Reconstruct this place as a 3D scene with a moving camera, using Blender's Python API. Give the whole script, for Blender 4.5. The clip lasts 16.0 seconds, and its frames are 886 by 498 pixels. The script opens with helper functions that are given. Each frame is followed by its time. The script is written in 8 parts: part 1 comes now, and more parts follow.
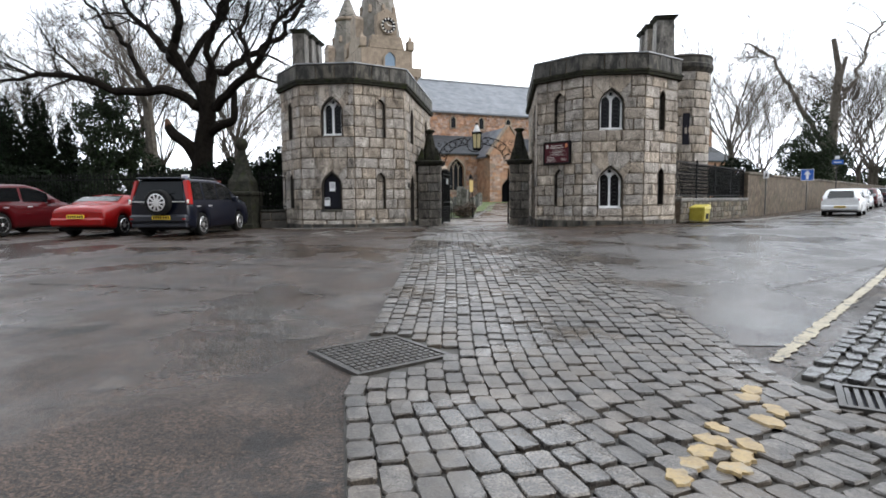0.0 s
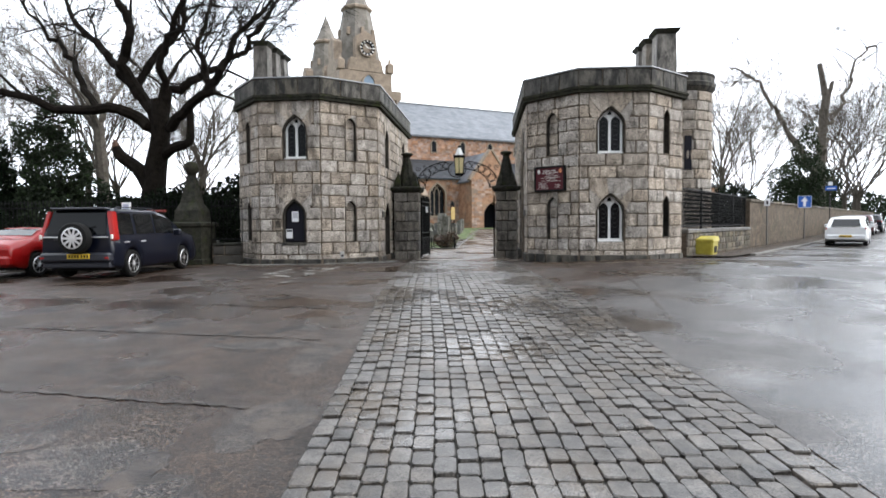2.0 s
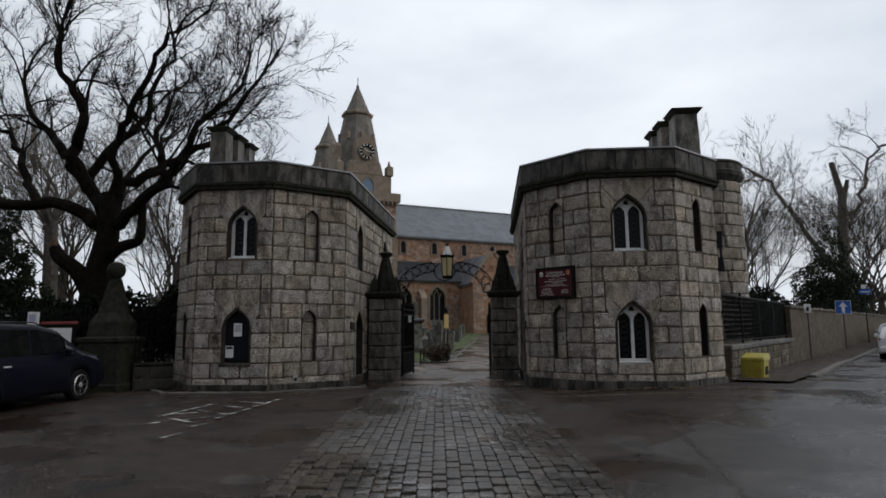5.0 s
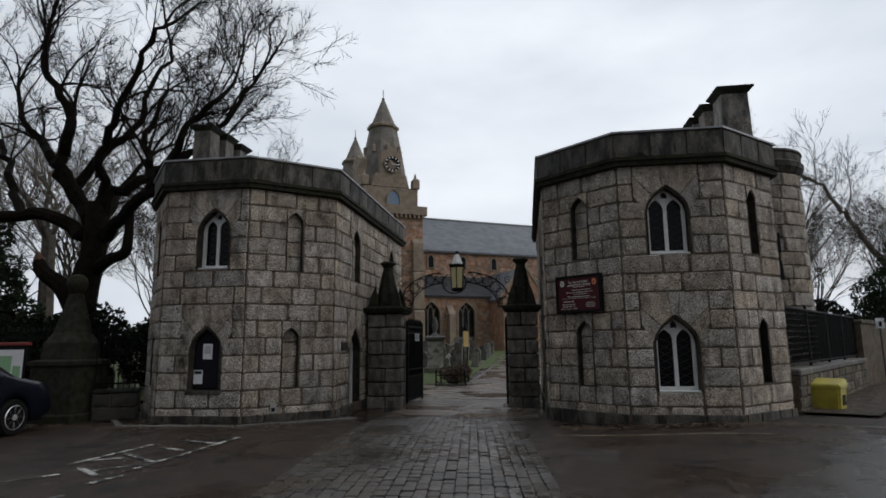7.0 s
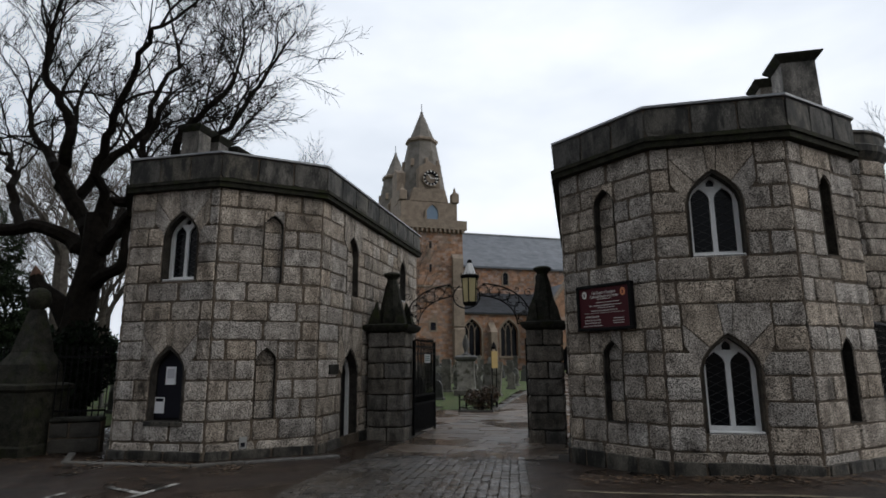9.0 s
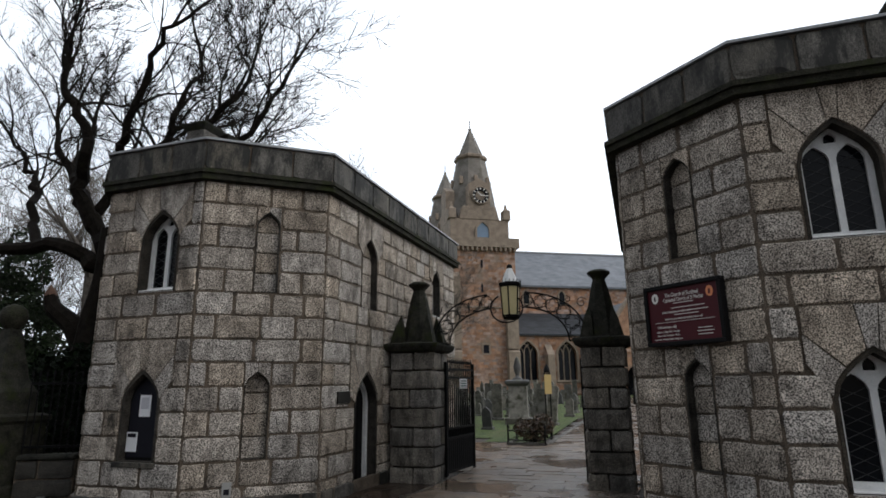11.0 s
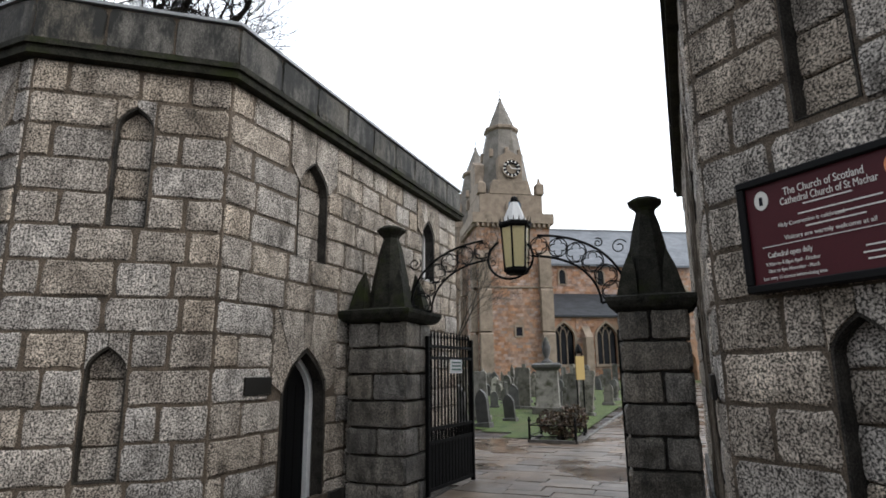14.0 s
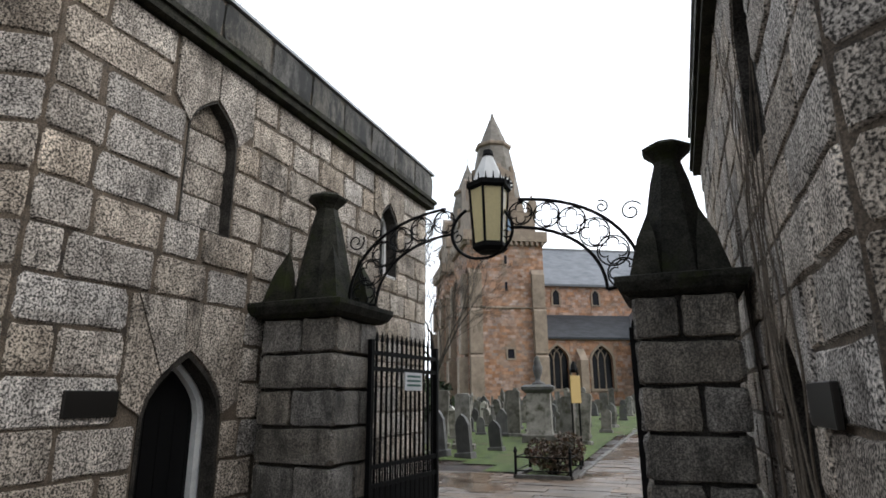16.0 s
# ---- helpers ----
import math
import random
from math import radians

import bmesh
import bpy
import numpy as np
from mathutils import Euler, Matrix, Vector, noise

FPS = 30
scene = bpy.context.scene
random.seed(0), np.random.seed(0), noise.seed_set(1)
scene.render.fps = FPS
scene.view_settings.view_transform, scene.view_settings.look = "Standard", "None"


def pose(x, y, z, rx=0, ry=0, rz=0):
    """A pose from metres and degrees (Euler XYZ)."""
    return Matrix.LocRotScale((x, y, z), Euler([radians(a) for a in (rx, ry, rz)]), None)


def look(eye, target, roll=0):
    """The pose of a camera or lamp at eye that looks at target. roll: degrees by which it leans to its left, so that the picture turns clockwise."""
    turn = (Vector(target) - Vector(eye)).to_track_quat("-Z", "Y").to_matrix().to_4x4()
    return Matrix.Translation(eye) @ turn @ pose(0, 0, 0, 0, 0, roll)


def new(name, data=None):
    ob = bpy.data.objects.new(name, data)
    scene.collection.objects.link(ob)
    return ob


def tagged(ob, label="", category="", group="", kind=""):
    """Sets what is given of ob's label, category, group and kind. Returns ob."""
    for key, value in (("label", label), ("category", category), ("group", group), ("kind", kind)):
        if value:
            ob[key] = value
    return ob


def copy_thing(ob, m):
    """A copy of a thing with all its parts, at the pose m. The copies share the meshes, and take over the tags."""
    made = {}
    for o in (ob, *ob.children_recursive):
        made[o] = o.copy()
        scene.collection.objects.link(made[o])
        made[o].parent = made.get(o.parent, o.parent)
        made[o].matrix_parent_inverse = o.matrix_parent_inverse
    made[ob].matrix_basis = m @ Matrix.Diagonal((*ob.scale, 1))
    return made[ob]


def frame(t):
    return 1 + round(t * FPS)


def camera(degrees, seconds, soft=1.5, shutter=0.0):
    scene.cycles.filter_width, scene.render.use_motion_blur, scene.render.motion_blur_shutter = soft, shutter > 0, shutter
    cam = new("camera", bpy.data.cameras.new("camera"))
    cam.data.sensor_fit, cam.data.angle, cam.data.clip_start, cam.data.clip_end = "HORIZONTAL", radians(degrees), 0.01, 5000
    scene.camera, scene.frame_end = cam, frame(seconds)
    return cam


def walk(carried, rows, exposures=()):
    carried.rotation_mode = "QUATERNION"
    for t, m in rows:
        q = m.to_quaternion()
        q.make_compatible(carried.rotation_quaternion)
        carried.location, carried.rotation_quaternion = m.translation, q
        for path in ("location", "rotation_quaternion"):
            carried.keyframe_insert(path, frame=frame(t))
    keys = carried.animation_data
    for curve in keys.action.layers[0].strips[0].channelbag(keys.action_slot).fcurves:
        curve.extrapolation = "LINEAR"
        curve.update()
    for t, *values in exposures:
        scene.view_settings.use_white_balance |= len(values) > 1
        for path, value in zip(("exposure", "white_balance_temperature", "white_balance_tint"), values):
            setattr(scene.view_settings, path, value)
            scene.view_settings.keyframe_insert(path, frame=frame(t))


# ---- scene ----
cam = camera(74.9, 16.0, soft=1.7)
EYE, TURN, METRES = 1.35, 6.0, 20.0
ROWS = [
    (0.0, 0.0, 0.0, 0.0, -0.04, -4.8, 0.43),
    (0.5, 0.0014, 0.0316, 0.0018, -1.21, -4.83, 0.46),
    (1.0, 0.005, 0.0668, 0.0043, -1.67, -4.7, 0.48),
    (1.5, 0.0026, 0.0959, 0.0085, -1.83, -3.87, 0.53),
    (2.0, 0.0048, 0.13, 0.0125, -1.89, -2.44, 0.46),
    (2.5, 0.0039, 0.1603, 0.0197, -2.03, -0.06, 0.5),
    (3.0, 0.0109, 0.1938, 0.0245, -2.15, 3.18, 0.49),
    (3.5, 0.013, 0.221, 0.0275, -2.08, 4.69, 0.51),
    (4.0, 0.023, 0.2533, 0.0272, -1.9, 5.97, 0.5),
    (6.5, 0.072, 0.4001, 0.032, 0.91, 8.92, 0.59),
    (7.0, 0.0837, 0.4302, 0.0327, 2.09, 9.31, 0.62),
    (7.5, 0.0983, 0.4541, 0.0324, 2.8, 9.53, 0.58),
    (8.0, 0.1085, 0.4846, 0.0323, 4.14, 9.97, 0.49),
    (8.5, 0.1192, 0.5104, 0.0343, 5.18, 10.44, 0.49),
    (9.0, 0.1283, 0.5393, 0.038, 6.93, 11.08, 0.39),
    (9.5, 0.1306, 0.566, 0.0378, 8.15, 11.85, 0.34),
    (10.0, 0.136, 0.5979, 0.04, 9.94, 12.91, 0.32),
    (12.5, 0.1318, 0.7533, 0.037, 14.49, 13.39, 0.48),
    (13.0, 0.1342, 0.7881, 0.0363, 15.13, 12.36, 0.44),
    (13.5, 0.1387, 0.8164, 0.0389, 15.78, 12.43, 0.47),
    (14.0, 0.14, 0.8512, 0.0385, 16.39, 12.01, 0.5),
    (14.5, 0.1431, 0.8795, 0.0391, 17.58, 12.51, 0.44),
    (15.0, 0.1399, 0.9129, 0.0399, 16.47, 14.36, 0.4),
    (15.5, 0.139, 0.9402, 0.0378, 15.92, 14.69, 0.36),
    (16.0, 0.1312, 0.9714, 0.0333, 15.74, 14.38, 0.24),
]
walk(cam, [(t, pose(0, 0, EYE, 0, 0, TURN) @ pose(METRES * x, METRES * y, METRES * z, 90 + pitch, roll, yaw)) for t, x, y, z, yaw, pitch, roll in ROWS],
     exposures=[(0.0, 0.9), (1.0, 1.1), (2.0, 1.15), (3.0, 0.52), (4.0, -0.65), (6.5, -0.8), (9.0, -0.62), (10.0, -0.33), (12.5, 0.12), (14.0, 0.5), (16.0, 0.48)])

# ---- sky and sun: overcast, wet day ----
world = bpy.data.worlds.new("overcast_sky")
scene.world = world
world.use_nodes = True
wn, wl = world.node_tree.nodes, world.node_tree.links
wn.clear()
w_out, w_bg = wn.new("ShaderNodeOutputWorld"), wn.new("ShaderNodeBackground")
w_sky, w_noise, w_ramp = wn.new("ShaderNodeTexSky"), wn.new("ShaderNodeTexNoise"), wn.new("ShaderNodeValToRGB")
w_coord, w_map, w_mix = wn.new("ShaderNodeTexCoord"), wn.new("ShaderNodeMapping"), wn.new("ShaderNodeMixRGB")
w_sky.sky_type, w_sky.sun_disc = "NISHITA", False
w_sky.sun_elevation, w_sky.sun_rotation = radians(37), radians(98)
w_sky.air_density, w_sky.dust_density = 2.0, 6.0
w_map.inputs["Scale"].default_value = (1.0, 1.0, 2.6)
w_noise.inputs["Scale"].default_value, w_noise.inputs["Detail"].default_value = 2.2, 5.0
w_ramp.color_ramp.elements[0].position, w_ramp.color_ramp.elements[0].color = 0.3, (6.4, 7.0, 7.9, 1)
w_ramp.color_ramp.elements[1].position, w_ramp.color_ramp.elements[1].color = 0.72, (9.6, 10.0, 10.6, 1)
w_mix.inputs[0].default_value = 0.94
w_bg.inputs["Strength"].default_value = 0.105
wl.new(w_coord.outputs["Generated"], w_map.inputs["Vector"])
wl.new(w_map.outputs["Vector"], w_noise.inputs["Vector"])
wl.new(w_noise.outputs["Fac"], w_ramp.inputs["Fac"])
wl.new(w_sky.outputs["Color"], w_mix.inputs[1])
wl.new(w_ramp.outputs["Color"], w_mix.inputs[2])
w_dot, w_rng, w_mul = wn.new("ShaderNodeVectorMath"), wn.new("ShaderNodeMapRange"), wn.new("ShaderNodeMixRGB")
w_dot.operation, w_mul.blend_type = "DOT_PRODUCT", "MULTIPLY"
w_dot.inputs[1].default_value = (0.25, 0.88, 0.35)
w_rng.interpolation_type = "SMOOTHSTEP"
w_rng.inputs["From Min"].default_value, w_rng.inputs["From Max"].default_value = -0.9, 0.8
w_rng.inputs["To Min"].default_value, w_rng.inputs["To Max"].default_value = 0.49, 1.70
w_mul.inputs[0].default_value = 1.0
wl.new(w_coord.outputs["Generated"], w_dot.inputs[0])
wl.new(w_dot.outputs["Value"], w_rng.inputs["Value"])
wl.new(w_mix.outputs["Color"], w_mul.inputs[1])
wl.new(w_rng.outputs["Result"], w_mul.inputs[2])
wl.new(w_mul.outputs["Color"], w_bg.inputs["Color"])
wl.new(w_bg.outputs["Background"], w_out.inputs["Surface"])
sun = new("sun", bpy.data.lights.new("sun", "SUN"))
sun.data.energy, sun.data.angle, sun.data.color = 0.85, radians(40), (1.0, 0.96, 0.9)
sun.matrix_world = look((0, 0, 0), (-0.8, 0.12, -0.6))


# ---- materials ----
def material(name, c1, c2, rough=0.8, scale=6.0, fine=60.0, bump=0.3, dist=0.01, metal=0.0, vary=0.0, island=False, dirt=None,
             dirt_scale=1.2, dirt_at=0.55, wet=None, stretch=(1, 1, 1), spec=0.5, speckle=0.0, dirt_edge=0.16, grain=72.0, pebble=0.0):
    """Two scales of noise between two colours, optional dirt patches, wet (glossy) patches and variation from piece to piece."""
    m = bpy.data.materials.new(name)
    m.use_nodes = True
    n, l = m.node_tree.nodes, m.node_tree.links
    p = n["Principled BSDF"]
    co, mp = n.new("ShaderNodeTexCoord"), n.new("ShaderNodeMapping")
    geo = n.new("ShaderNodeNewGeometry")
    mp.inputs["Scale"].default_value = stretch
    l.new(geo.outputs["Position"], mp.inputs["Vector"])
    big, small = n.new("ShaderNodeTexNoise"), n.new("ShaderNodeTexNoise")
    big.inputs["Scale"].default_value, big.inputs["Detail"].default_value = scale, 5
    small.inputs["Scale"].default_value, small.inputs["Detail"].default_value = fine, 4
    small.inputs["Roughness"].default_value = 0.65
    l.new(mp.outputs["Vector"], big.inputs["Vector"])
    l.new(mp.outputs["Vector"], small.inputs["Vector"])
    add = n.new("ShaderNodeMath")
    add.operation = "ADD"
    half = n.new("ShaderNodeMath")
    half.operation = "MULTIPLY"
    half.inputs[1].default_value = 0.5
    l.new(big.outputs["Fac"], add.inputs[0])
    l.new(small.outputs["Fac"], add.inputs[1])
    l.new(add.outputs[0], half.inputs[0])
    ramp = n.new("ShaderNodeValToRGB")
    ramp.color_ramp.elements[0].position, ramp.color_ramp.elements[1].position = 0.36, 0.64
    ramp.color_ramp.elements[0].color, ramp.color_ramp.elements[1].color = (*c1, 1), (*c2, 1)
    l.new(half.outputs[0], ramp.inputs["Fac"])
    colour = ramp.outputs["Color"]
    if speckle:
        v = n.new("ShaderNodeTexNoise")
        v.inputs["Scale"].default_value, v.inputs["Detail"].default_value = grain, 3
        l.new(geo.outputs["Position"], v.inputs["Vector"])
        sr = n.new("ShaderNodeValToRGB")
        sr.color_ramp.elements[0].position, sr.color_ramp.elements[1].position = 0.4, 0.6
        sr.color_ramp.elements[0].color, sr.color_ramp.elements[1].color = (1 - speckle,) * 3 + (1,), (1 + speckle * 0.6,) * 3 + (1,)
        mul = n.new("ShaderNodeMixRGB")
        mul.blend_type = "MULTIPLY"
        mul.inputs[0].default_value = 1
        l.new(v.outputs["Fac"], sr.inputs["Fac"])
        l.new(colour, mul.inputs[1])
        l.new(sr.outputs["Color"], mul.inputs[2])
        colour = mul.outputs["Color"]
    if pebble:
        vo, pr, pm = n.new("ShaderNodeTexVoronoi"), n.new("ShaderNodeMapRange"), n.new("ShaderNodeMixRGB")
        vo.inputs["Scale"].default_value = 75
        pm.blend_type = "MULTIPLY"
        pm.inputs[0].default_value = 1
        sep = n.new("ShaderNodeSeparateColor")
        pr.inputs["To Min"].default_value, pr.inputs["To Max"].default_value = 1 - pebble, 1 + pebble * 1.3
        l.new(geo.outputs["Position"], vo.inputs["Vector"])
        l.new(vo.outputs["Color"], sep.inputs[0])
        l.new(sep.outputs[0], pr.inputs["Value"])
        l.new(colour, pm.inputs[1])
        l.new(pr.outputs["Result"], pm.inputs[2])
        colour = pm.outputs["Color"]
    if vary:
        info = n.new("ShaderNodeObjectInfo")
        source = geo.outputs["Random Per Island"] if island else info.outputs["Random"]
        ml = n.new("ShaderNodeMapRange")
        ml.inputs["To Min"].default_value, ml.inputs["To Max"].default_value = 1 - vary, 1 + vary * 0.7
        hs = n.new("ShaderNodeHueSaturation")
        sat = n.new("ShaderNodeMath")
        sat.operation = "MULTIPLY_ADD"
        sat.inputs[1].default_value, sat.inputs[2].default_value = -0.6, 1.12
        frac = n.new("ShaderNodeMath")
        frac.operation = "FRACT"
        m7 = n.new("ShaderNodeMath")
        m7.operation = "MULTIPLY"
        m7.inputs[1].default_value = 7.31
        l.new(source, m7.inputs[0])
        l.new(m7.outputs[0], frac.inputs[0])
        l.new(frac.outputs[0], sat.inputs[0])
        l.new(source, ml.inputs["Value"])
        l.new(ml.outputs["Result"], hs.inputs["Value"])
        l.new(sat.outputs[0], hs.inputs["Saturation"])
        l.new(colour, hs.inputs["Color"])
        colour = hs.outputs["Color"]
    if dirt:
        dn, dr, dm = n.new("ShaderNodeTexNoise"), n.new("ShaderNodeValToRGB"), n.new("ShaderNodeMixRGB")
        dn.inputs["Scale"].default_value, dn.inputs["Detail"].default_value = dirt_scale, 8
        dn.inputs["Roughness"].default_value = 0.7
        l.new(mp.outputs["Vector"], dn.inputs["Vector"])
        dr.color_ramp.elements[0].position, dr.color_ramp.elements[1].position = dirt_at, dirt_at + dirt_edge
        l.new(dn.outputs["Fac"], dr.inputs["Fac"])
        l.new(dr.outputs["Color"], dm.inputs[0])
        l.new(colour, dm.inputs[1])
        dm.inputs[2].default_value = (*dirt, 1)
        colour = dm.outputs["Color"]
    l.new(colour, p.inputs["Base Color"])
    p.inputs["Roughness"].default_value, p.inputs["Metallic"].default_value = rough, metal
    p.inputs["Specular IOR Level"].default_value = spec
    if wet is not None:
        wn_, wr = n.new("ShaderNodeTexNoise"), n.new("ShaderNodeMapRange")
        wn_.inputs["Scale"].default_value, wn_.inputs["Detail"].default_value = 0.55, 6
        l.new(geo.outputs["Position"], wn_.inputs["Vector"])
        wr.inputs["From Min"].default_value, wr.inputs["From Max"].default_value = 0.42, 0.6
        wr.inputs["To Min"].default_value, wr.inputs["To Max"].default_value = rough, wet
        l.new(wn_.outputs["Fac"], wr.inputs["Value"])
        l.new(wr.outputs["Result"], p.inputs["Roughness"])
    if bump:
        b = n.new("ShaderNodeBump")
        b.inputs["Strength"].default_value, b.inputs["Distance"].default_value = bump, dist
        l.new(half.outputs[0], b.inputs["Height"])
        l.new(b.outputs["Normal"], p.inputs["Normal"])
        if wet is not None:
            ws = n.new("ShaderNodeMapRange")
            ws.inputs["From Min"].default_value, ws.inputs["From Max"].default_value = 0.42, 0.6
            ws.inputs["To Min"].default_value, ws.inputs["To Max"].default_value = bump, bump * 0.3
            l.new(wn_.outputs["Fac"], ws.inputs["Value"])
            l.new(ws.outputs["Result"], b.inputs["Strength"])
    return m


def plain(name, c, rough=0.4, metal=0.0, coat=0.0, spec=0.5, emit=None):
    m = material(name, tuple(v * 0.9 for v in c), tuple(min(1, v * 1.08) for v in c), rough, 3.0, 45.0, 0.04, 0.002, metal, spec=spec)
    m.node_tree.nodes["Principled BSDF"].inputs["Coat Weight"].default_value = coat
    if emit:
        m.node_tree.nodes["Principled BSDF"].inputs["Emission Color"].default_value = (*c, 1)
        m.node_tree.nodes["Principled BSDF"].inputs["Emission Strength"].default_value = emit
    return m


GRANITE = material("granite_block", (0.175, 0.145, 0.117), (0.59, 0.512, 0.426), 0.85, 5, 60, 1.0, 0.03, vary=0.22, dirt=(0.03, 0.026, 0.021), dirt_scale=1.9, dirt_at=0.54, dirt_edge=0.18, speckle=0.88, grain=62, stretch=(1, 1, 0.5), spec=0.25)
# near-black covers both the stained dressed stone and the shade of deep reveals
MARGIN = material("stained_shaded_margin", (0.010, 0.009, 0.008), (0.07, 0.06, 0.048), 0.85, 5, 60, 0.6, 0.01, vary=0.3, speckle=0.4, spec=0.2)
GRANITE_TRIM = material("granite_trim", (0.014, 0.0125, 0.01), (0.135, 0.122, 0.098), 0.75, 5, 60, 0.6, 0.01, vary=0.25, dirt=(0.008, 0.008, 0.006), dirt_scale=2.6, dirt_at=0.47, dirt_edge=0.1, speckle=0.4, stretch=(1, 1, 0.35))
MOSSY = material("mossy_dark_stone", (0.008, 0.008, 0.006), (0.042, 0.041, 0.029), 0.85, 6, 40, 0.9, 0.02, vary=0.15, dirt=(0.024, 0.03, 0.010), dirt_scale=2.6, dirt_at=0.52, spec=0.15, speckle=0.3)
PIER = material("pier_granite", (0.04, 0.035, 0.028), (0.32, 0.285, 0.24), 0.7, 5, 60, 0.7, 0.01, vary=0.4, dirt=(0.010, 0.010, 0.007), dirt_scale=1.8, dirt_at=0.5, speckle=0.6, stretch=(1, 1, 0.4))
MORTAR = material("lime_mortar", (0.05, 0.038, 0.027), (0.165, 0.128, 0.094), 0.9, 5, 90, 0.8, 0.01, speckle=0.4, dirt=(0.025, 0.02, 0.016), dirt_scale=1.8, dirt_at=0.52)
ASPHALT = material("wet_asphalt", (0.0105, 0.0070, 0.0050), (0.055, 0.0365, 0.0262), 0.58, 2.6, 75, 1.0, 0.022, wet=0.14, dirt=(0.0088, 0.0065, 0.0052), dirt_scale=1.3, dirt_at=0.56, dirt_edge=0.05, speckle=0.75, pebble=0.85, spec=0.27)
ROAD = material("smooth_wet_road", (0.016, 0.0136, 0.0122), (0.060, 0.052, 0.047), 0.46, 1.6, 75, 0.8, 0.018, wet=0.12, dirt=(0.014, 0.0114, 0.0098), dirt_scale=0.9, dirt_at=0.54, dirt_edge=0.12, speckle=0.7, pebble=0.8, spec=0.42)
PATCH = material("broken_dark_asphalt", (0.010, 0.0078, 0.0064), (0.052, 0.041, 0.034), 0.6, 5, 70, 1.0, 0.03, wet=0.15, speckle=0.9, pebble=0.8, spec=0.36, dirt=(0.055, 0.042, 0.033), dirt_scale=3, dirt_at=0.52, dirt_edge=0.05)
SETT = material("granite_sett", (0.018, 0.0155, 0.0132), (0.118, 0.102, 0.087), 0.46, 9, 70, 1.0, 0.010, speckle=0.45, vary=0.4, wet=0.16, dirt=(0.07, 0.055, 0.04), dirt_scale=1.4, dirt_at=0.5)
SETT_ISL = material("granite_sett_far", (0.018, 0.0155, 0.0132), (0.118, 0.102, 0.087), 0.46, 9, 70, 1.0, 0.010, speckle=0.45, vary=0.4, island=True, wet=0.16, dirt=(0.07, 0.055, 0.04), dirt_scale=1.4, dirt_at=0.5)
SETT_YELLOW = material("yellow_worn_paint", (0.15, 0.108, 0.055), (0.31, 0.222, 0.095), 0.5, 12, 60, 0.4, 0.005, dirt=(0.2, 0.18, 0.14), dirt_scale=9, dirt_at=0.55)
JOINT = material("sett_joint", (0.012, 0.011, 0.009), (0.045, 0.04, 0.032), 0.7, 6, 90, 0.8, 0.008, dirt=(0.03, 0.04, 0.012), dirt_scale=2, dirt_at=0.62)
GRASS = material("grass", (0.022, 0.04, 0.008), (0.105, 0.15, 0.03), 0.9, 2.2, 40, 1.0, 0.05, dirt=(0.075, 0.06, 0.026), dirt_scale=1.1, dirt_at=0.53, dirt_edge=0.12, speckle=0.5, grain=24)
FLAG = material("wet_flagstone", (0.06, 0.043, 0.031), (0.23, 0.168, 0.12), 0.45, 3, 50, 0.5, 0.006, vary=0.3, wet=0.14, dirt=(0.12, 0.085, 0.055), dirt_scale=0.8, dirt_at=0.52)
SANDSTONE = material("pink_rubble_stone", (0.20, 0.108, 0.068), (0.50, 0.292, 0.185), 0.85, 1.6, 14, 0.6, 0.03, dirt=(0.24, 0.19, 0.145), dirt_scale=0.35, dirt_at=0.52)
CHURCH_TRIM = material("church_dressed_stone", (0.19, 0.15, 0.115), (0.36, 0.29, 0.225), 0.85, 1.5, 14, 0.4, 0.02, dirt=(0.16, 0.13, 0.10), dirt_scale=0.6, dirt_at=0.55)
CHURCH_STONE_ISL = material("church_rubble_block", (0.20, 0.108, 0.068), (0.50, 0.292, 0.185), 0.85, 1.6, 14, 0.5, 0.02, vary=0.3, island=True, dirt=(0.24, 0.19, 0.145), dirt_scale=0.35, dirt_at=0.54)
SPIRE = material("spire_stone", (0.13, 0.12, 0.105), (0.27, 0.245, 0.215), 0.85, 1.2, 10, 0.5, 0.03, dirt=(0.11, 0.10, 0.08), dirt_scale=0.5, dirt_at=0.5)
SLATE = material("blue_grey_slate", (0.07, 0.08, 0.095), (0.15, 0.165, 0.19), 0.5, 1.0, 12, 0.3, 0.01, wet=0.3, stretch=(1, 1, 3))
LEAD = material("lead_sheet", (0.18, 0.19, 0.2), (0.34, 0.35, 0.36), 0.45, 3, 30, 0.2, 0.004, metal=0.3)
IRON = plain("black_painted_iron", (0.005, 0.005, 0.0055), 0.6, spec=0.12)
WHITE = material("white_painted_timber", (0.62, 0.63, 0.63), (0.80, 0.80, 0.79), 0.45, 8, 60, 0.1, 0.002, dirt=(0.45, 0.44, 0.4), dirt_scale=5, dirt_at=0.62)
DARKGLASS = plain("dark_leaded_glass", (0.004, 0.005, 0.007), 0.08, spec=0.18)
BLUEGLASS = plain("blue_grey_glass", (0.16, 0.24, 0.34), 0.12, spec=0.7)
BLACK = plain("black_painted_wood", (0.005, 0.005, 0.0056), 0.6, spec=0.15)
CREAM = plain("cream_lantern_glass", (0.72, 0.62, 0.34), 0.35)
PAPER = plain("white_paper", (0.75, 0.76, 0.78), 0.7)
PLATE = plain("dark_bronze_plate", (0.02, 0.018, 0.016), 0.35, 0.5)
MAROON = plain("maroon_sign_enamel", (0.06, 0.004, 0.009), 0.55, spec=0.3)
LETTER = plain("white_sign_lettering", (0.72, 0.70, 0.66), 0.5)
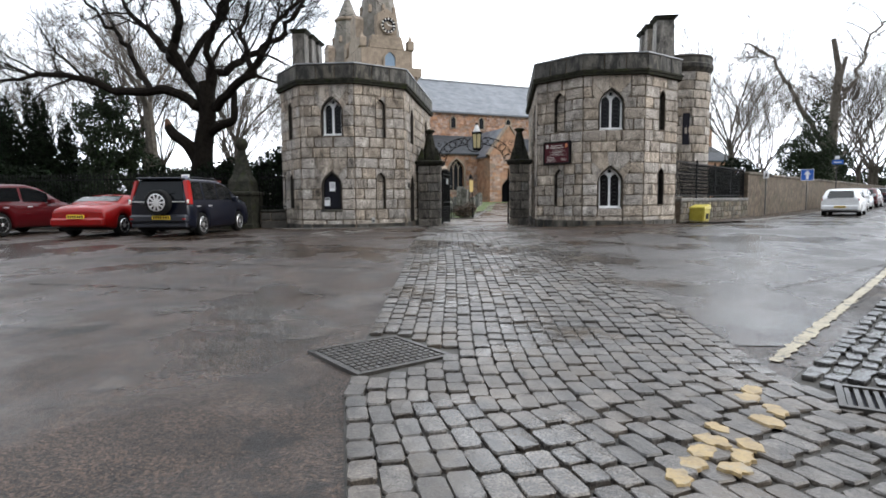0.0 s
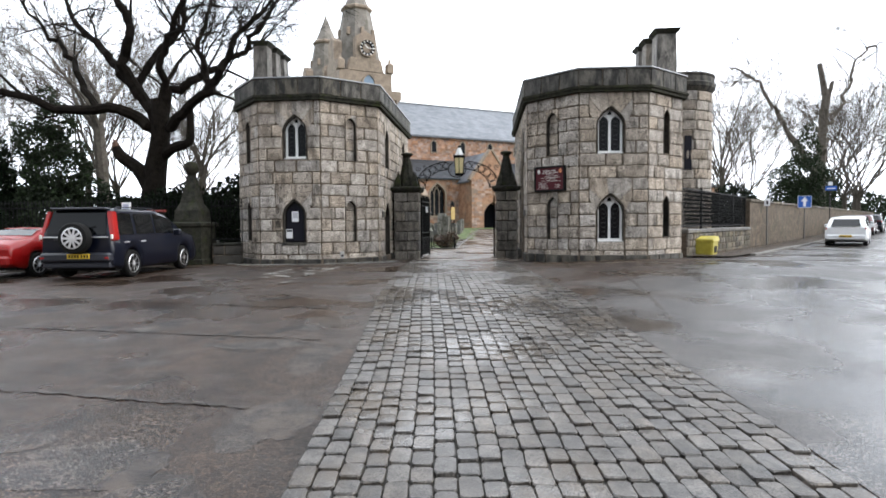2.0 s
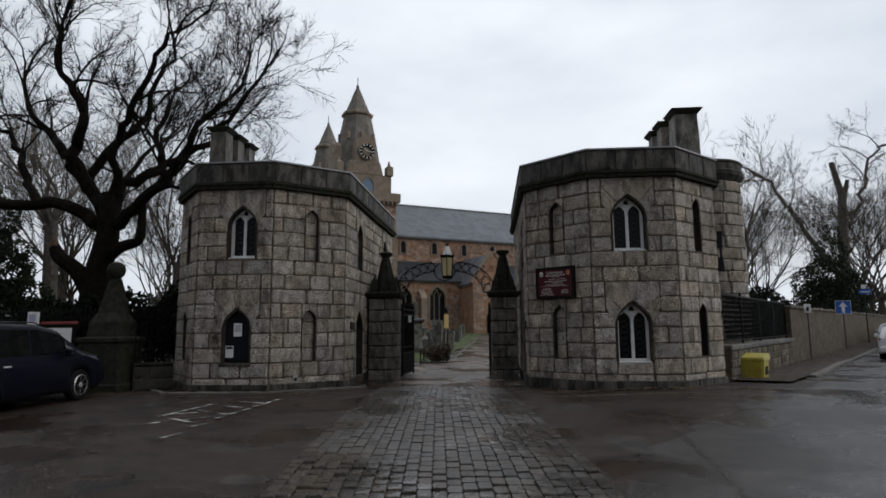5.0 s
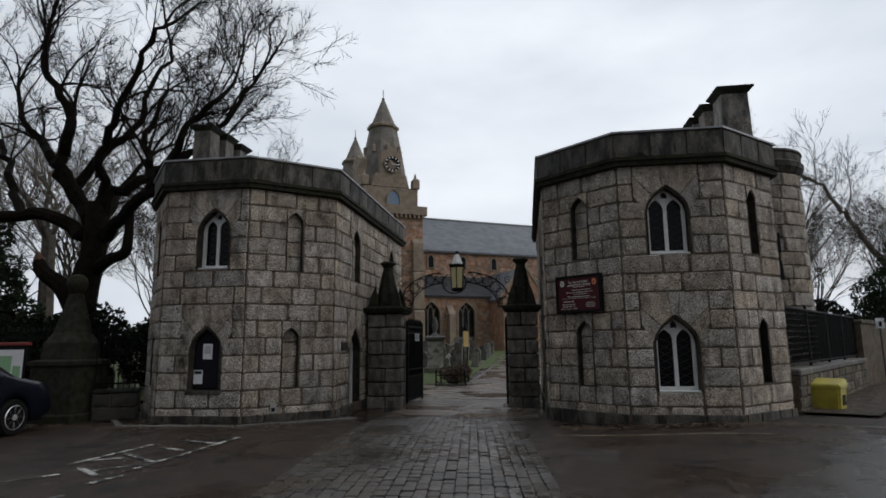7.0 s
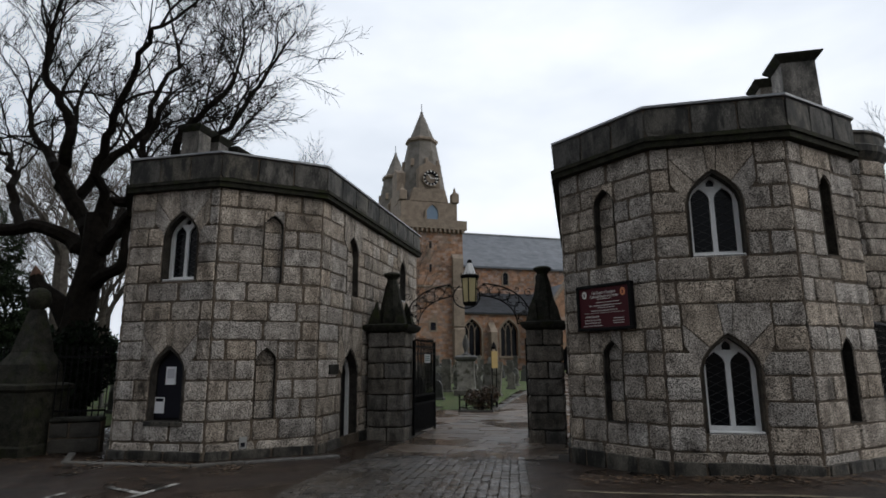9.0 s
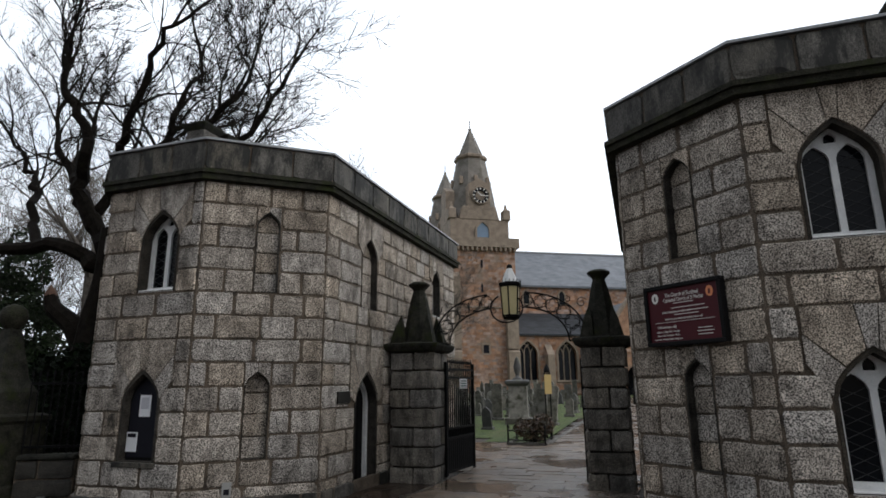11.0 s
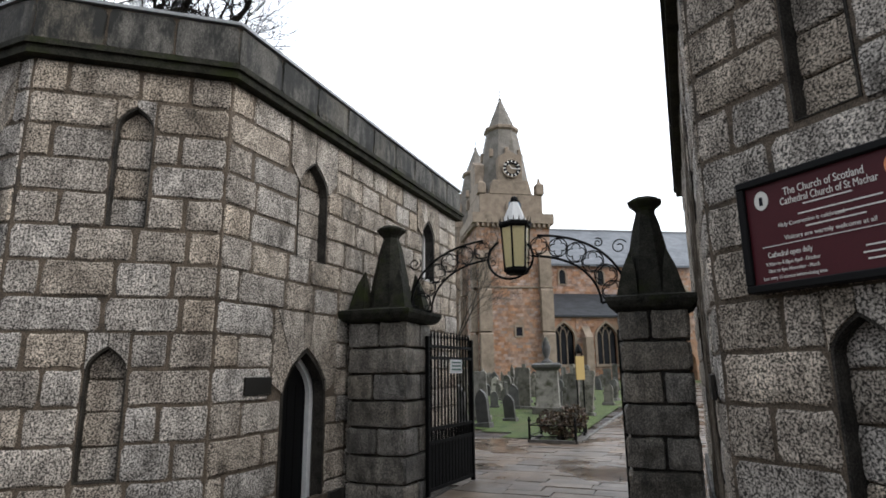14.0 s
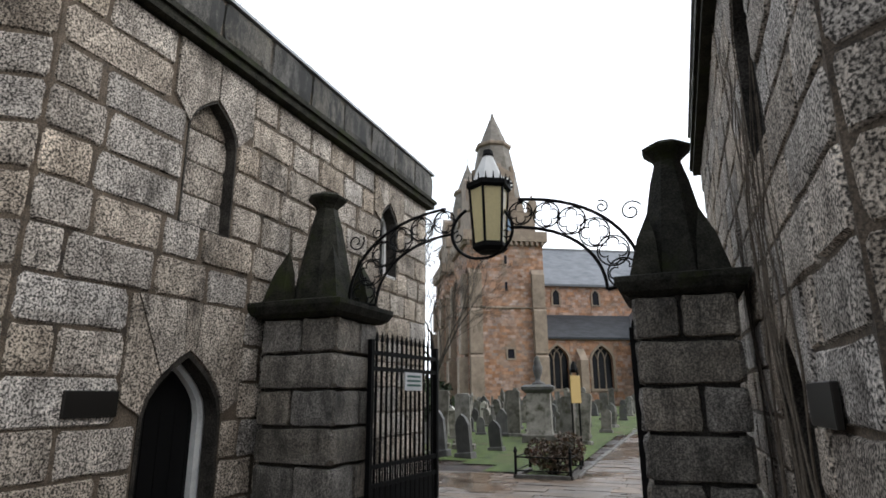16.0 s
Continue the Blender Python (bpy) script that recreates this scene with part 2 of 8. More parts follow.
ORANGE = plain("orange_emblem", (0.70, 0.24, 0.10), 0.5)
INK = plain("dark_ink", (0.012, 0.012, 0.018), 0.7, spec=0.15)
RUBBER = plain("black_rubber", (0.006, 0.006, 0.006), 0.8, spec=0.2)
LINE_WHITE = material("worn_white_road_paint", (0.26, 0.255, 0.24), (0.5, 0.49, 0.46), 0.5, 4, 50, 0.3, 0.003, dirt=(0.04, 0.038, 0.036), dirt_scale=3.5, dirt_at=0.46, dirt_edge=0.05)
LINE_YELLOW = material("worn_yellow_road_paint", (0.15, 0.128, 0.085), (0.34, 0.295, 0.2), 0.5, 5, 50, 0.3, 0.003, dirt=(0.05, 0.045, 0.038), dirt_scale=6, dirt_at=0.54, dirt_edge=0.05)
CASTIRON = material("cast_iron_cover", (0.012, 0.011, 0.010), (0.05, 0.045, 0.04), 0.5, 10, 60, 0.6, 0.006, metal=0.3, wet=0.25, dirt=(0.03, 0.02, 0.013), dirt_scale=6, dirt_at=0.55)
KERB = material("granite_kerb", (0.05, 0.047, 0.042), (0.17, 0.16, 0.145), 0.7, 6, 60, 0.4, 0.006, vary=0.25, dirt=(0.09, 0.09, 0.07), dirt_scale=1.5, dirt_at=0.55)


# ---- mesh helpers ----
def link(name, me, mat, parent=None, label=""):
    ob = new(name, me)
    if mat is not None and not me.materials:
        me.materials.append(mat)
    if parent is not None:
        ob.parent = parent
    if label:
        ob["label"] = label
    return ob


def part(name, bm, mat, parent=None, label="", smooth=False):
    me = bpy.data.meshes.new(name)
    bmesh.ops.recalc_face_normals(bm, faces=bm.faces)
    if smooth:
        for fc in bm.faces:
            fc.smooth = True
    bm.to_mesh(me)
    bm.free()
    return link(name, me, mat, parent, label)


def thing(name, m=None, label="", category="", group="", kind=""):
    ob = new(name)
    if m is not None:
        ob.matrix_world = m
    return tagged(ob, label, category, group, kind)


def add_box(bm, x0, x1, y0, y1, z0, z1, bevel=0.0):
    g = bmesh.ops.create_cube(bm, size=1.0, matrix=Matrix.Translation(((x0 + x1) / 2, (y0 + y1) / 2, (z0 + z1) / 2)) @ Matrix.Diagonal((x1 - x0, y1 - y0, z1 - z0, 1)))
    if bevel:
        es = {e for v in g["verts"] for e in v.link_edges}
        bmesh.ops.bevel(bm, geom=list(es), offset=bevel, segments=1, affect="EDGES")
    return bm


def boxm(x0, x1, y0, y1, z0, z1, bevel=0.0):
    return add_box(bmesh.new(), x0, x1, y0, y1, z0, z1, bevel)


def add_tube(bm, pts, r, sides=6, r1=None, closed=False):
    """A round bar along a line of points, tapering from r to r1."""
    pts = [Vector(p) for p in pts]
    n = len(pts)
    rings = []
    side = None
    for i, p in enumerate(pts):
        a, b = (pts[(i - 1) % n], pts[(i + 1) % n]) if closed else (pts[max(i - 1, 0)], pts[min(i + 1, n - 1)])
        d = (b - a).normalized()
        if side is None:
            side = d.orthogonal().normalized()
        side = (side - d * side.dot(d)).normalized()
        up = d.cross(side)
        rr = r if r1 is None else r + (r1 - r) * i / (n - 1)
        rings.append([bm.verts.new(p + (side * math.cos(k * math.tau / sides) + up * math.sin(k * math.tau / sides)) * rr) for k in range(sides)])
    for i in range(n if closed else n - 1):
        A, B = rings[i], rings[(i + 1) % n]
        for k in range(sides):
            bm.faces.new((A[k], A[(k + 1) % sides], B[(k + 1) % sides], B[k]))
    if not closed:
        bm.faces.new(rings[0][::-1])
        bm.faces.new(rings[-1])
    return bm


def tube(pts, r, sides=6, r1=None, closed=False):
    return add_tube(bmesh.new(), pts, r, sides, r1, closed)


def add_lathe(bm, profile, sides=8, centre=(0, 0), turn=0.0):
    """A turned solid from (radius, z) pairs, from the bottom up."""
    rings = [[bm.verts.new((centre[0] + r * math.cos(turn + k * math.tau / sides), centre[1] + r * math.sin(turn + k * math.tau / sides), z)) for k in range(sides)] for r, z in profile]
    for A, B in zip(rings, rings[1:]):
        for k in range(sides):
            bm.faces.new((A[k], A[(k + 1) % sides], B[(k + 1) % sides], B[k]))
    bm.faces.new(rings[0][::-1])
    bm.faces.new(rings[-1])
    return bm


def lathe(profile, sides=8, centre=(0, 0), turn=0.0):
    return add_lathe(bmesh.new(), profile, sides, centre, turn)


def arch(c, w, z0, z1, n=6, flat=0.0):
    """Outline of a pointed-arched opening, counter-clockwise from the lower left: centre, width, sill and apex heights."""
    rise = min(w * 0.62, (z1 - z0) * 0.5)
    zs = z1 - rise
    pts = [(c - w / 2, z0), (c + w / 2, z0)]
    for i in range(n + 1):
        a = i / n * math.pi / 2
        pts.append((c + w / 2 * (1 - math.sin(a) ** 1.7) if i < n else c, zs + rise * math.sin(a) ** 0.9))
    left = [(2 * c - u, z) for u, z in pts[2:-1]][::-1]
    return pts + left


def add_slab(bm, outer, holes, d0, d1):
    """An upright slab in the (u, z) plane with openings, from depth d0 (front) to d1."""
    front, loops = [], []
    edges = []
    for loop in [outer] + list(holes):
        vs = [bm.verts.new((u, d0, z)) for u, z in loop]
        loops.append(vs)
        for i in range(len(vs)):
            edges.append(bm.edges.new((vs[i], vs[(i + 1) % len(vs)])))
    if holes:
        res = bmesh.ops.triangle_fill(bm, edges=edges, use_beauty=True, use_dissolve=False)
        faces = [g for g in res["geom"] if isinstance(g, bmesh.types.BMFace)]
    else:
        faces = [bm.faces.new(loops[0])]
    twin = {v: bm.verts.new((v.co.x, d1, v.co.z)) for vs in loops for v in vs}
    for fc in faces:
        bm.faces.new([twin[v] for v in fc.verts][::-1])
    for vs in loops:
        for i in range(len(vs)):
            a, b = vs[i], vs[(i + 1) % len(vs)]
            bm.faces.new((a, b, twin[b], twin[a]))
    return bm


def slab(outer, holes, d0, d1):
    return add_slab(bmesh.new(), outer, holes, d0, d1)


def block_mesh(name, mat, cu=0.03, cz=0.045, seed=0):
    """A unit dressed block, 1 x 1 x 1, its front (at y = -0.5) chamfered and a little uneven."""
    rnd = random.Random(seed)
    j = lambda a: rnd.uniform(-a, a)
    bm = bmesh.new()
    edge = [(-.5, -.36), (-.46, -.5), (-.17, -.5), (.17, -.5), (.46, -.5), (.5, -.36), (.5, 0), (.5, .36), (.46, .5), (.17, .5), (-.17, .5), (-.46, .5), (-.5, .36), (-.5, 0)]
    worn = [(x + j(.014), z + j(.028)) for x, z in edge]
    back = [bm.verts.new((x, 0.5, z)) for x, z in worn]
    mid = [bm.verts.new((x, -0.18 + j(.05), z)) for x, z in worn]
    fr = [bm.verts.new((x * (1 - 2 * cu) + j(.006), -0.48 + j(.07), z * (1 - 2 * cz) + j(.012))) for x, z in worn]
    inner = [bm.verts.new((x * 0.5 + j(.05), -0.54 + j(.08), z * 0.5 + j(.06))) for x, z in ((-.5, -.5), (.5, -.5), (.5, .5), (-.5, .5))]
    n = len(edge)
    for A, B in ((back, mid), (mid, fr)):
        for i in range(n):
            bm.faces.new((A[i], A[(i + 1) % n], B[(i + 1) % n], B[i]))
    bm.faces.new(inner)
    bm.faces.new((fr[13], fr[0], fr[1], fr[2], inner[0]))
    bm.faces.new((fr[2], fr[3], inner[1], inner[0]))
    bm.faces.new((fr[3], fr[4], fr[5], fr[6], inner[1]))
    bm.faces.new((fr[6], inner[2], inner[1]))
    bm.faces.new((fr[6], fr[7], fr[8], fr[9], inner[2]))
    bm.faces.new((fr[9], fr[10], inner[3], inner[2]))
    bm.faces.new((fr[10], fr[11], fr[12], fr[13], inner[3]))
    bm.faces.new((fr[13], inner[0], inner[3]))
    bmesh.ops.recalc_face_normals(bm, faces=bm.faces)
    me = bpy.data.meshes.new(name)
    bm.to_mesh(me)
    bm.free()
    me.materials.append(mat)
    return me


class Joined:
    """Collects many small solids into one mesh through plain lists."""
    def __init__(self):
        self.v, self.f = [], []

    def add(self, verts, faces):
        k = len(self.v)
        self.v += [tuple(p) for p in verts]
        self.f += [[k + i for i in fc] for fc in faces]

    def add_mesh(self, me, m):
        self.add([m @ v.co for v in me.vertices], [list(p.vertices) for p in me.polygons])

    def make(self, name, mat, parent=None, label=""):
        me = bpy.data.meshes.new(name)
        me.from_pydata(self.v, [], self.f)
        me.update()
        return link(name, me, mat, parent, label)


def interp(x, table):
    xs, ys = zip(*table)
    return float(np.interp(x, xs, ys))


def step(a, b, x):
    t = min(1, max(0, (x - a) / (b - a)))
    return t * t * (3 - 2 * t)


GROUND = [(-20, 0.06), (2, 0.10), (5, 0.14), (8, 0.22), (13, 0.40), (19, 0.40), (25, 0.27), (33, 0.27), (45, 0.45), (78, 1.05), (200, 1.3), (3000, 1.3)]


def gz(x, y):
    """Height of the ground."""
    return interp(y, GROUND) + 0.1 * step(1.5, 4.5, x) * step(12, 18, y) * (1 - step(25, 40, y) * step(2, 30, 30 - x)) - 0.04 * step(4, 12, -x) * (1 - step(20, 26, y))


def sheet(name, xs, ys, lift, mat, inside=None, kind="structure", label="", rough=0.0):
    """A sheet that lies on the ground over a grid of places."""
    rnd = random.Random(3)
    v = [(x, y, gz(x, y) + lift + rnd.uniform(-rough, rough)) for y in ys for x in xs]
    n = len(xs)
    f = [(j * n + i, j * n + i + 1, (j + 1) * n + i + 1, (j + 1) * n + i) for j in range(len(ys) - 1) for i in range(n - 1)
         if inside is None or inside((xs[i] + xs[i + 1]) / 2, (ys[j] + ys[j + 1]) / 2)]
    me = bpy.data.meshes.new(name)
    me.from_pydata(v, [], f)
    for p in me.polygons:
        p.use_smooth = True
    bm = bmesh.new()
    bm.from_mesh(me)
    bmesh.ops.delete(bm, geom=[q for q in bm.verts if not q.link_faces], context="VERTS")
    bm.to_mesh(me)
    bm.free()
    return tagged(link(name, me, mat), label, "", "", kind)


def strip(name, left, right, lift, mat, label="", kind="structure", parent=None, category=""):
    """A flat band on the ground between two lines of points."""
    bm = bmesh.new()
    rows = [(bm.verts.new((*a, gz(*a) + lift)), bm.verts.new((*b, gz(*b) + lift))) for a, b in zip(left, right)]
    for (a, b), (c, d) in zip(rows, rows[1:]):
        bm.faces.new((a, b, d, c))
    ob = part(name, bm, mat, parent)
    return tagged(ob, label, category, "", kind)


def line_pts(a, b, n):
    return [(a[0] + (b[0] - a[0]) * i / n, a[1] + (b[1] - a[1]) * i / n) for i in range(n + 1)]


# ---- ground ----
def spread(lo, hi, fine, far):
    xs = [lo + fine * i for i in range(int(round((hi - lo) / fine)) + 1)]
    d, a, b = fine, lo, hi
    while b < far:
        d *= 1.5
        a, b = a - d, b + d
        xs = [a] + xs + [b]
    return xs


sheet("ground", spread(-18, 26, 0.5, 2500), spread(-6, 60, 0.5, 2500), 0.0, ASPHALT, label="wet patched grey asphalt reaching the horizon")
YARD_Y = 26.4
sheet("lawn", spread(-40, 40, 1.0, 90), [YARD_Y + 0.6 * i for i in range(60)] + [62 + 4 * i for i in range(14)], 0.03, GRASS,
      inside=lambda x, y: (y > 32.6 and -2.1 + 0.012 * (y - 33) - 1.05 * (y - 32.4) < x < -1.75 + 0.02 * (y - 33) and x > -7.5 - 0.35 * (y - 36))
      or (x < -6.3 - 0.45 * (y - 33) and x < -9.3) or 1.9 + 0.02 * (y - 33) < x < 6.4 + 0.75 * (y - 23.0) or (y > 72 and x < 6.4 + 0.75 * (y - 23.0)), label="short wet green churchyard grass")


# ---- gate lodges ----
CAMES = plain("dark_lead_came", (0.02, 0.021, 0.023), 0.6)
UNIT = [block_mesh("block_%d" % i, GRANITE, seed=i) for i in range(5)]
COURSE, BASE, CORN, TOP = 0.38, 0.30, 5.60, 6.35


def facet_matrix(a, b, z=0.0):
    """Local u along the wall from a to b, depth into the wall, z up."""
    d = (Vector(b) - Vector(a)).normalized()
    return Matrix(((d.x, -d.y, 0, a[0]), (d.y, d.x, 0, a[1]), (0, 0, 1, z), (0, 0, 0, 1)))


def head_zone(o, z0, h):
    """The courses that the head of an arched opening takes up: their lower and upper line, and how far they reach out sideways."""
    c, w, za, zb = o
    rise = min(w * 0.62, (zb - za) * 0.5)
    low = z0 + math.ceil((zb - rise - z0) / h - 0.15) * h
    top = z0 + math.ceil((zb + (0.1 if w > 0.55 else 0.02) - z0) / h) * h
    return low, top, 0.22 if w > 0.55 else 0.0


def opening_half(o, za, zb, z0, h):
    """Half width of an arched opening over a course, 0 where it is clear of it."""
    c, w, s0, s1 = o
    low, top, side = head_zone(o, z0, h)
    if zb <= s0 + 0.02 or za >= top - 0.01:
        return 0.0
    return w / 2 + (side if za > low - 0.02 else 0.0)


def lay_blocks(wall, m, length, openings, rnd, joined=None, z0=BASE, z1=CORN, course=COURSE, lo=0.46, hi=0.98, meshes=None, mat=None, depth=0.09):
    """Courses of squared blocks over one face of a wall, kept clear of its openings."""
    meshes = meshes or UNIT
    n = max(1, round((z1 - z0) / course))
    h = (z1 - z0) / n
    for k in range(n):
        za, zb = z0 + k * h, z0 + (k + 1) * h
        gaps = sorted((o[0] - opening_half(o, za, zb, z0, h), o[0] + opening_half(o, za, zb, z0, h)) for o in openings if opening_half(o, za, zb, z0, h))
        spans, u = [], 0.0
        for a, b in gaps:
            if a - u > 0.05:
                spans.append((u, a))
            u = max(u, b)
        if length - u > 0.05:
            spans.append((u, length))
        for o in openings:
            if za + 0.05 < o[2] < zb - 0.02 and joined is None:
                ob = new("sill_stone", rnd.choice(meshes))
                ob.parent = wall
                ob.matrix_local = m @ Matrix.Translation((o[0], depth / 2 - 0.012, (za + o[2]) / 2)) @ Matrix.Diagonal((o[1] - 0.01, depth, o[2] - za - 0.012, 1))
        for a, b in spans:
            u = a
            first = True
            while u < b - 1e-6:
                w = rnd.uniform(lo, hi)
                if first and k % 2:
                    w *= 0.55
                first = False
                if b - (u + w) < lo * 0.6:
                    w = b - u
                w = min(w, b - u)
                g = rnd.uniform(0.026, 0.05)
                mm = m @ Matrix.Translation((u + w / 2, depth / 2 - 0.019 + rnd.uniform(-0.008, 0.008), (za + zb) / 2)) @ Matrix.Diagonal((w - g, depth, h - g * 0.62, 1))
                me = rnd.choice(meshes)
                if joined is None:
                    ob = new("stone_block", me)
                    ob.parent = wall
                    ob.matrix_local = mm
                else:
                    joined.add_mesh(me, mm)
                u += w


def voussoirs(parent, m, o, mat, z_floor, n=5, front=-0.024):
    """Cut stones radiating from the pointed head of an opening, filling the courses beside and above it."""
    c, w, z0, z1 = o
    h = (CORN - z_floor) / max(1, round((CORN - z_floor) / COURSE))
    low, top, side = head_zone(o, z_floor, h)
    W2 = w / 2 + side
    pts = arch(c, w, z0, z1, 8)[2:]
    cz = low - 0.25 * w

    def out(u, z):
        du, dz = u - c, max(z, low) - cz
        k = min(W2 / abs(du) if abs(du) > 1e-4 else 1e9, (top - cz) / max(dz, 1e-4))
        return (c + du * k, max(low, cz + dz * k))

    cells = len(pts) - 1
    for k in range(n):
        i0, i1 = round(k * cells / n), round((k + 1) * cells / n)
        inner = [p for p in pts[i0:i1 + 1]]
        outer = []
        for i, (u, z) in enumerate(inner):
            q = out(u, z)
            if outer:
                p = outer[-1]
                if abs(p[1] - top) > 1e-3 and abs(q[1] - top) < 1e-3:
                    outer.append((c + W2, top))
                elif abs(p[1] - top) < 1e-3 and abs(q[1] - top) > 1e-3:
                    outer.append((c - W2, top))
            outer.append(q)
        loop = inner + outer[::-1]
        clean = []
        for q in loop:
            if not clean or math.dist(q, clean[-1]) > 0.004:
                clean.append(q)
        if len(clean) > 1 and math.dist(clean[0], clean[-1]) < 0.004:
            clean.pop()
        area = abs(sum(p[0] * q[1] - q[0] * p[1] for p, q in zip(clean, clean[1:] + clean[:1]))) / 2
        if len(clean) < 3 or area < 0.002:
            continue
        mu, mz = sum(q[0] for q in clean) / len(clean), sum(q[1] for q in clean) / len(clean)
        clean = [(mu + (u - mu) * 0.955, mz + (z - mz) * 0.955) for u, z in clean]
        ob = part("arch_stone", slab(clean, [], front, 0.06), mat, parent)
        ob.matrix_local = m


def lancet_window(parent, m, o, blind_depth=0.19):
    """White two-light timber window with pointed heads, dark leaded panes and a stone sill."""
    c, w, z0, z1 = o
    win = link("window", None, None, parent, "white timber two-light lancet window with dark leaded panes")
    win.matrix_local = m
    fr = 0.075
    lw = (w - 3 * fr) / 2
    rise = (z1 - z0)
    holes = []
    for s in (-1, 1):
        cc = c + s * (lw + fr) / 2
        holes.append(arch(cc, lw, z0 + 0.08, z1 - rise * 0.17, 5))
    top = arch(c, w * 0.16, z1 - rise * 0.15, z1 - 0.08, 3)
    part("window_frame", slab(arch(c, w, z0, z1, 6), holes + [top], blind_depth, blind_depth + 0.07), WHITE, win)
    for hole in holes:
        part("pane", slab(hole, [], blind_depth + 0.045, blind_depth + 0.055), DARKGLASS, win)
        bars = bmesh.new()
        u0, u1 = hole[0][0], hole[1][0]
        za, zb = hole[0][1], max(z for u, z in hole)
        k = 0
        while za + k * 0.14 < zb - 0.2:
            z = za + k * 0.14
            add_tube(bars, [(u0, blind_depth + 0.04, z), (u1, blind_depth + 0.04, z + 0.14)], 0.005, 4)
            add_tube(bars, [(u1, blind_depth + 0.04, z), (u0, blind_depth + 0.04, z + 0.14)], 0.005, 4)
            k += 1
        tagged(part("leading", bars, CAMES, win), kind="stuff")
    part("pane", slab(top, [], blind_depth + 0.045, blind_depth + 0.055), DARKGLASS, win)
    part("window_sill", boxm(c - w / 2, c + w / 2, 0.0, blind_depth, z0 - 0.03, z0 + 0.012, 0.006), WHITE, win)
    return win


def offset_plan(plan, d):
    """The plan polygon (counter-clockwise) grown by d."""
    out = []
    n = len(plan)
    for i in range(n):
        p0, p1, p2 = Vector(plan[i - 1]), Vector(plan[i]), Vector(plan[(i + 1) % n])
        a, b = (p1 - p0).normalized(), (p2 - p1).normalized()
        na, nb = Vector((a.y, -a.x)), Vector((b.y, -b.x))
        k = (na + nb) / (1 + na.dot(nb))
        out.append(p1 + k * d)
    return out


def ring_band(plan, d_out, d_in, z0, z1, bm=None):
    """A band round a plan, from d_in to d_out off the wall, between two heights."""
    bm = bm or bmesh.new()
    A, B = offset_plan(plan, d_out), offset_plan(plan, d_in)
    n = len(plan)
    vo0 = [bm.verts.new((*p, z0)) for p in A]
    vo1 = [bm.verts.new((*p, z1)) for p in A]
    vi0 = [bm.verts.new((*p, z0)) for p in B]
    vi1 = [bm.verts.new((*p, z1)) for p in B]
    for i in range(n):
        j = (i + 1) % n
        bm.faces.new((vo0[i], vo0[j], vo1[j], vo1[i]))
        bm.faces.new((vi0[j], vi0[i], vi1[i], vi1[j]))
        bm.faces.new((vo1[i], vo1[j], vi1[j], vi1[i]))
        bm.faces.new((vo0[j], vo0[i], vi0[i], vi0[j]))
    return bm


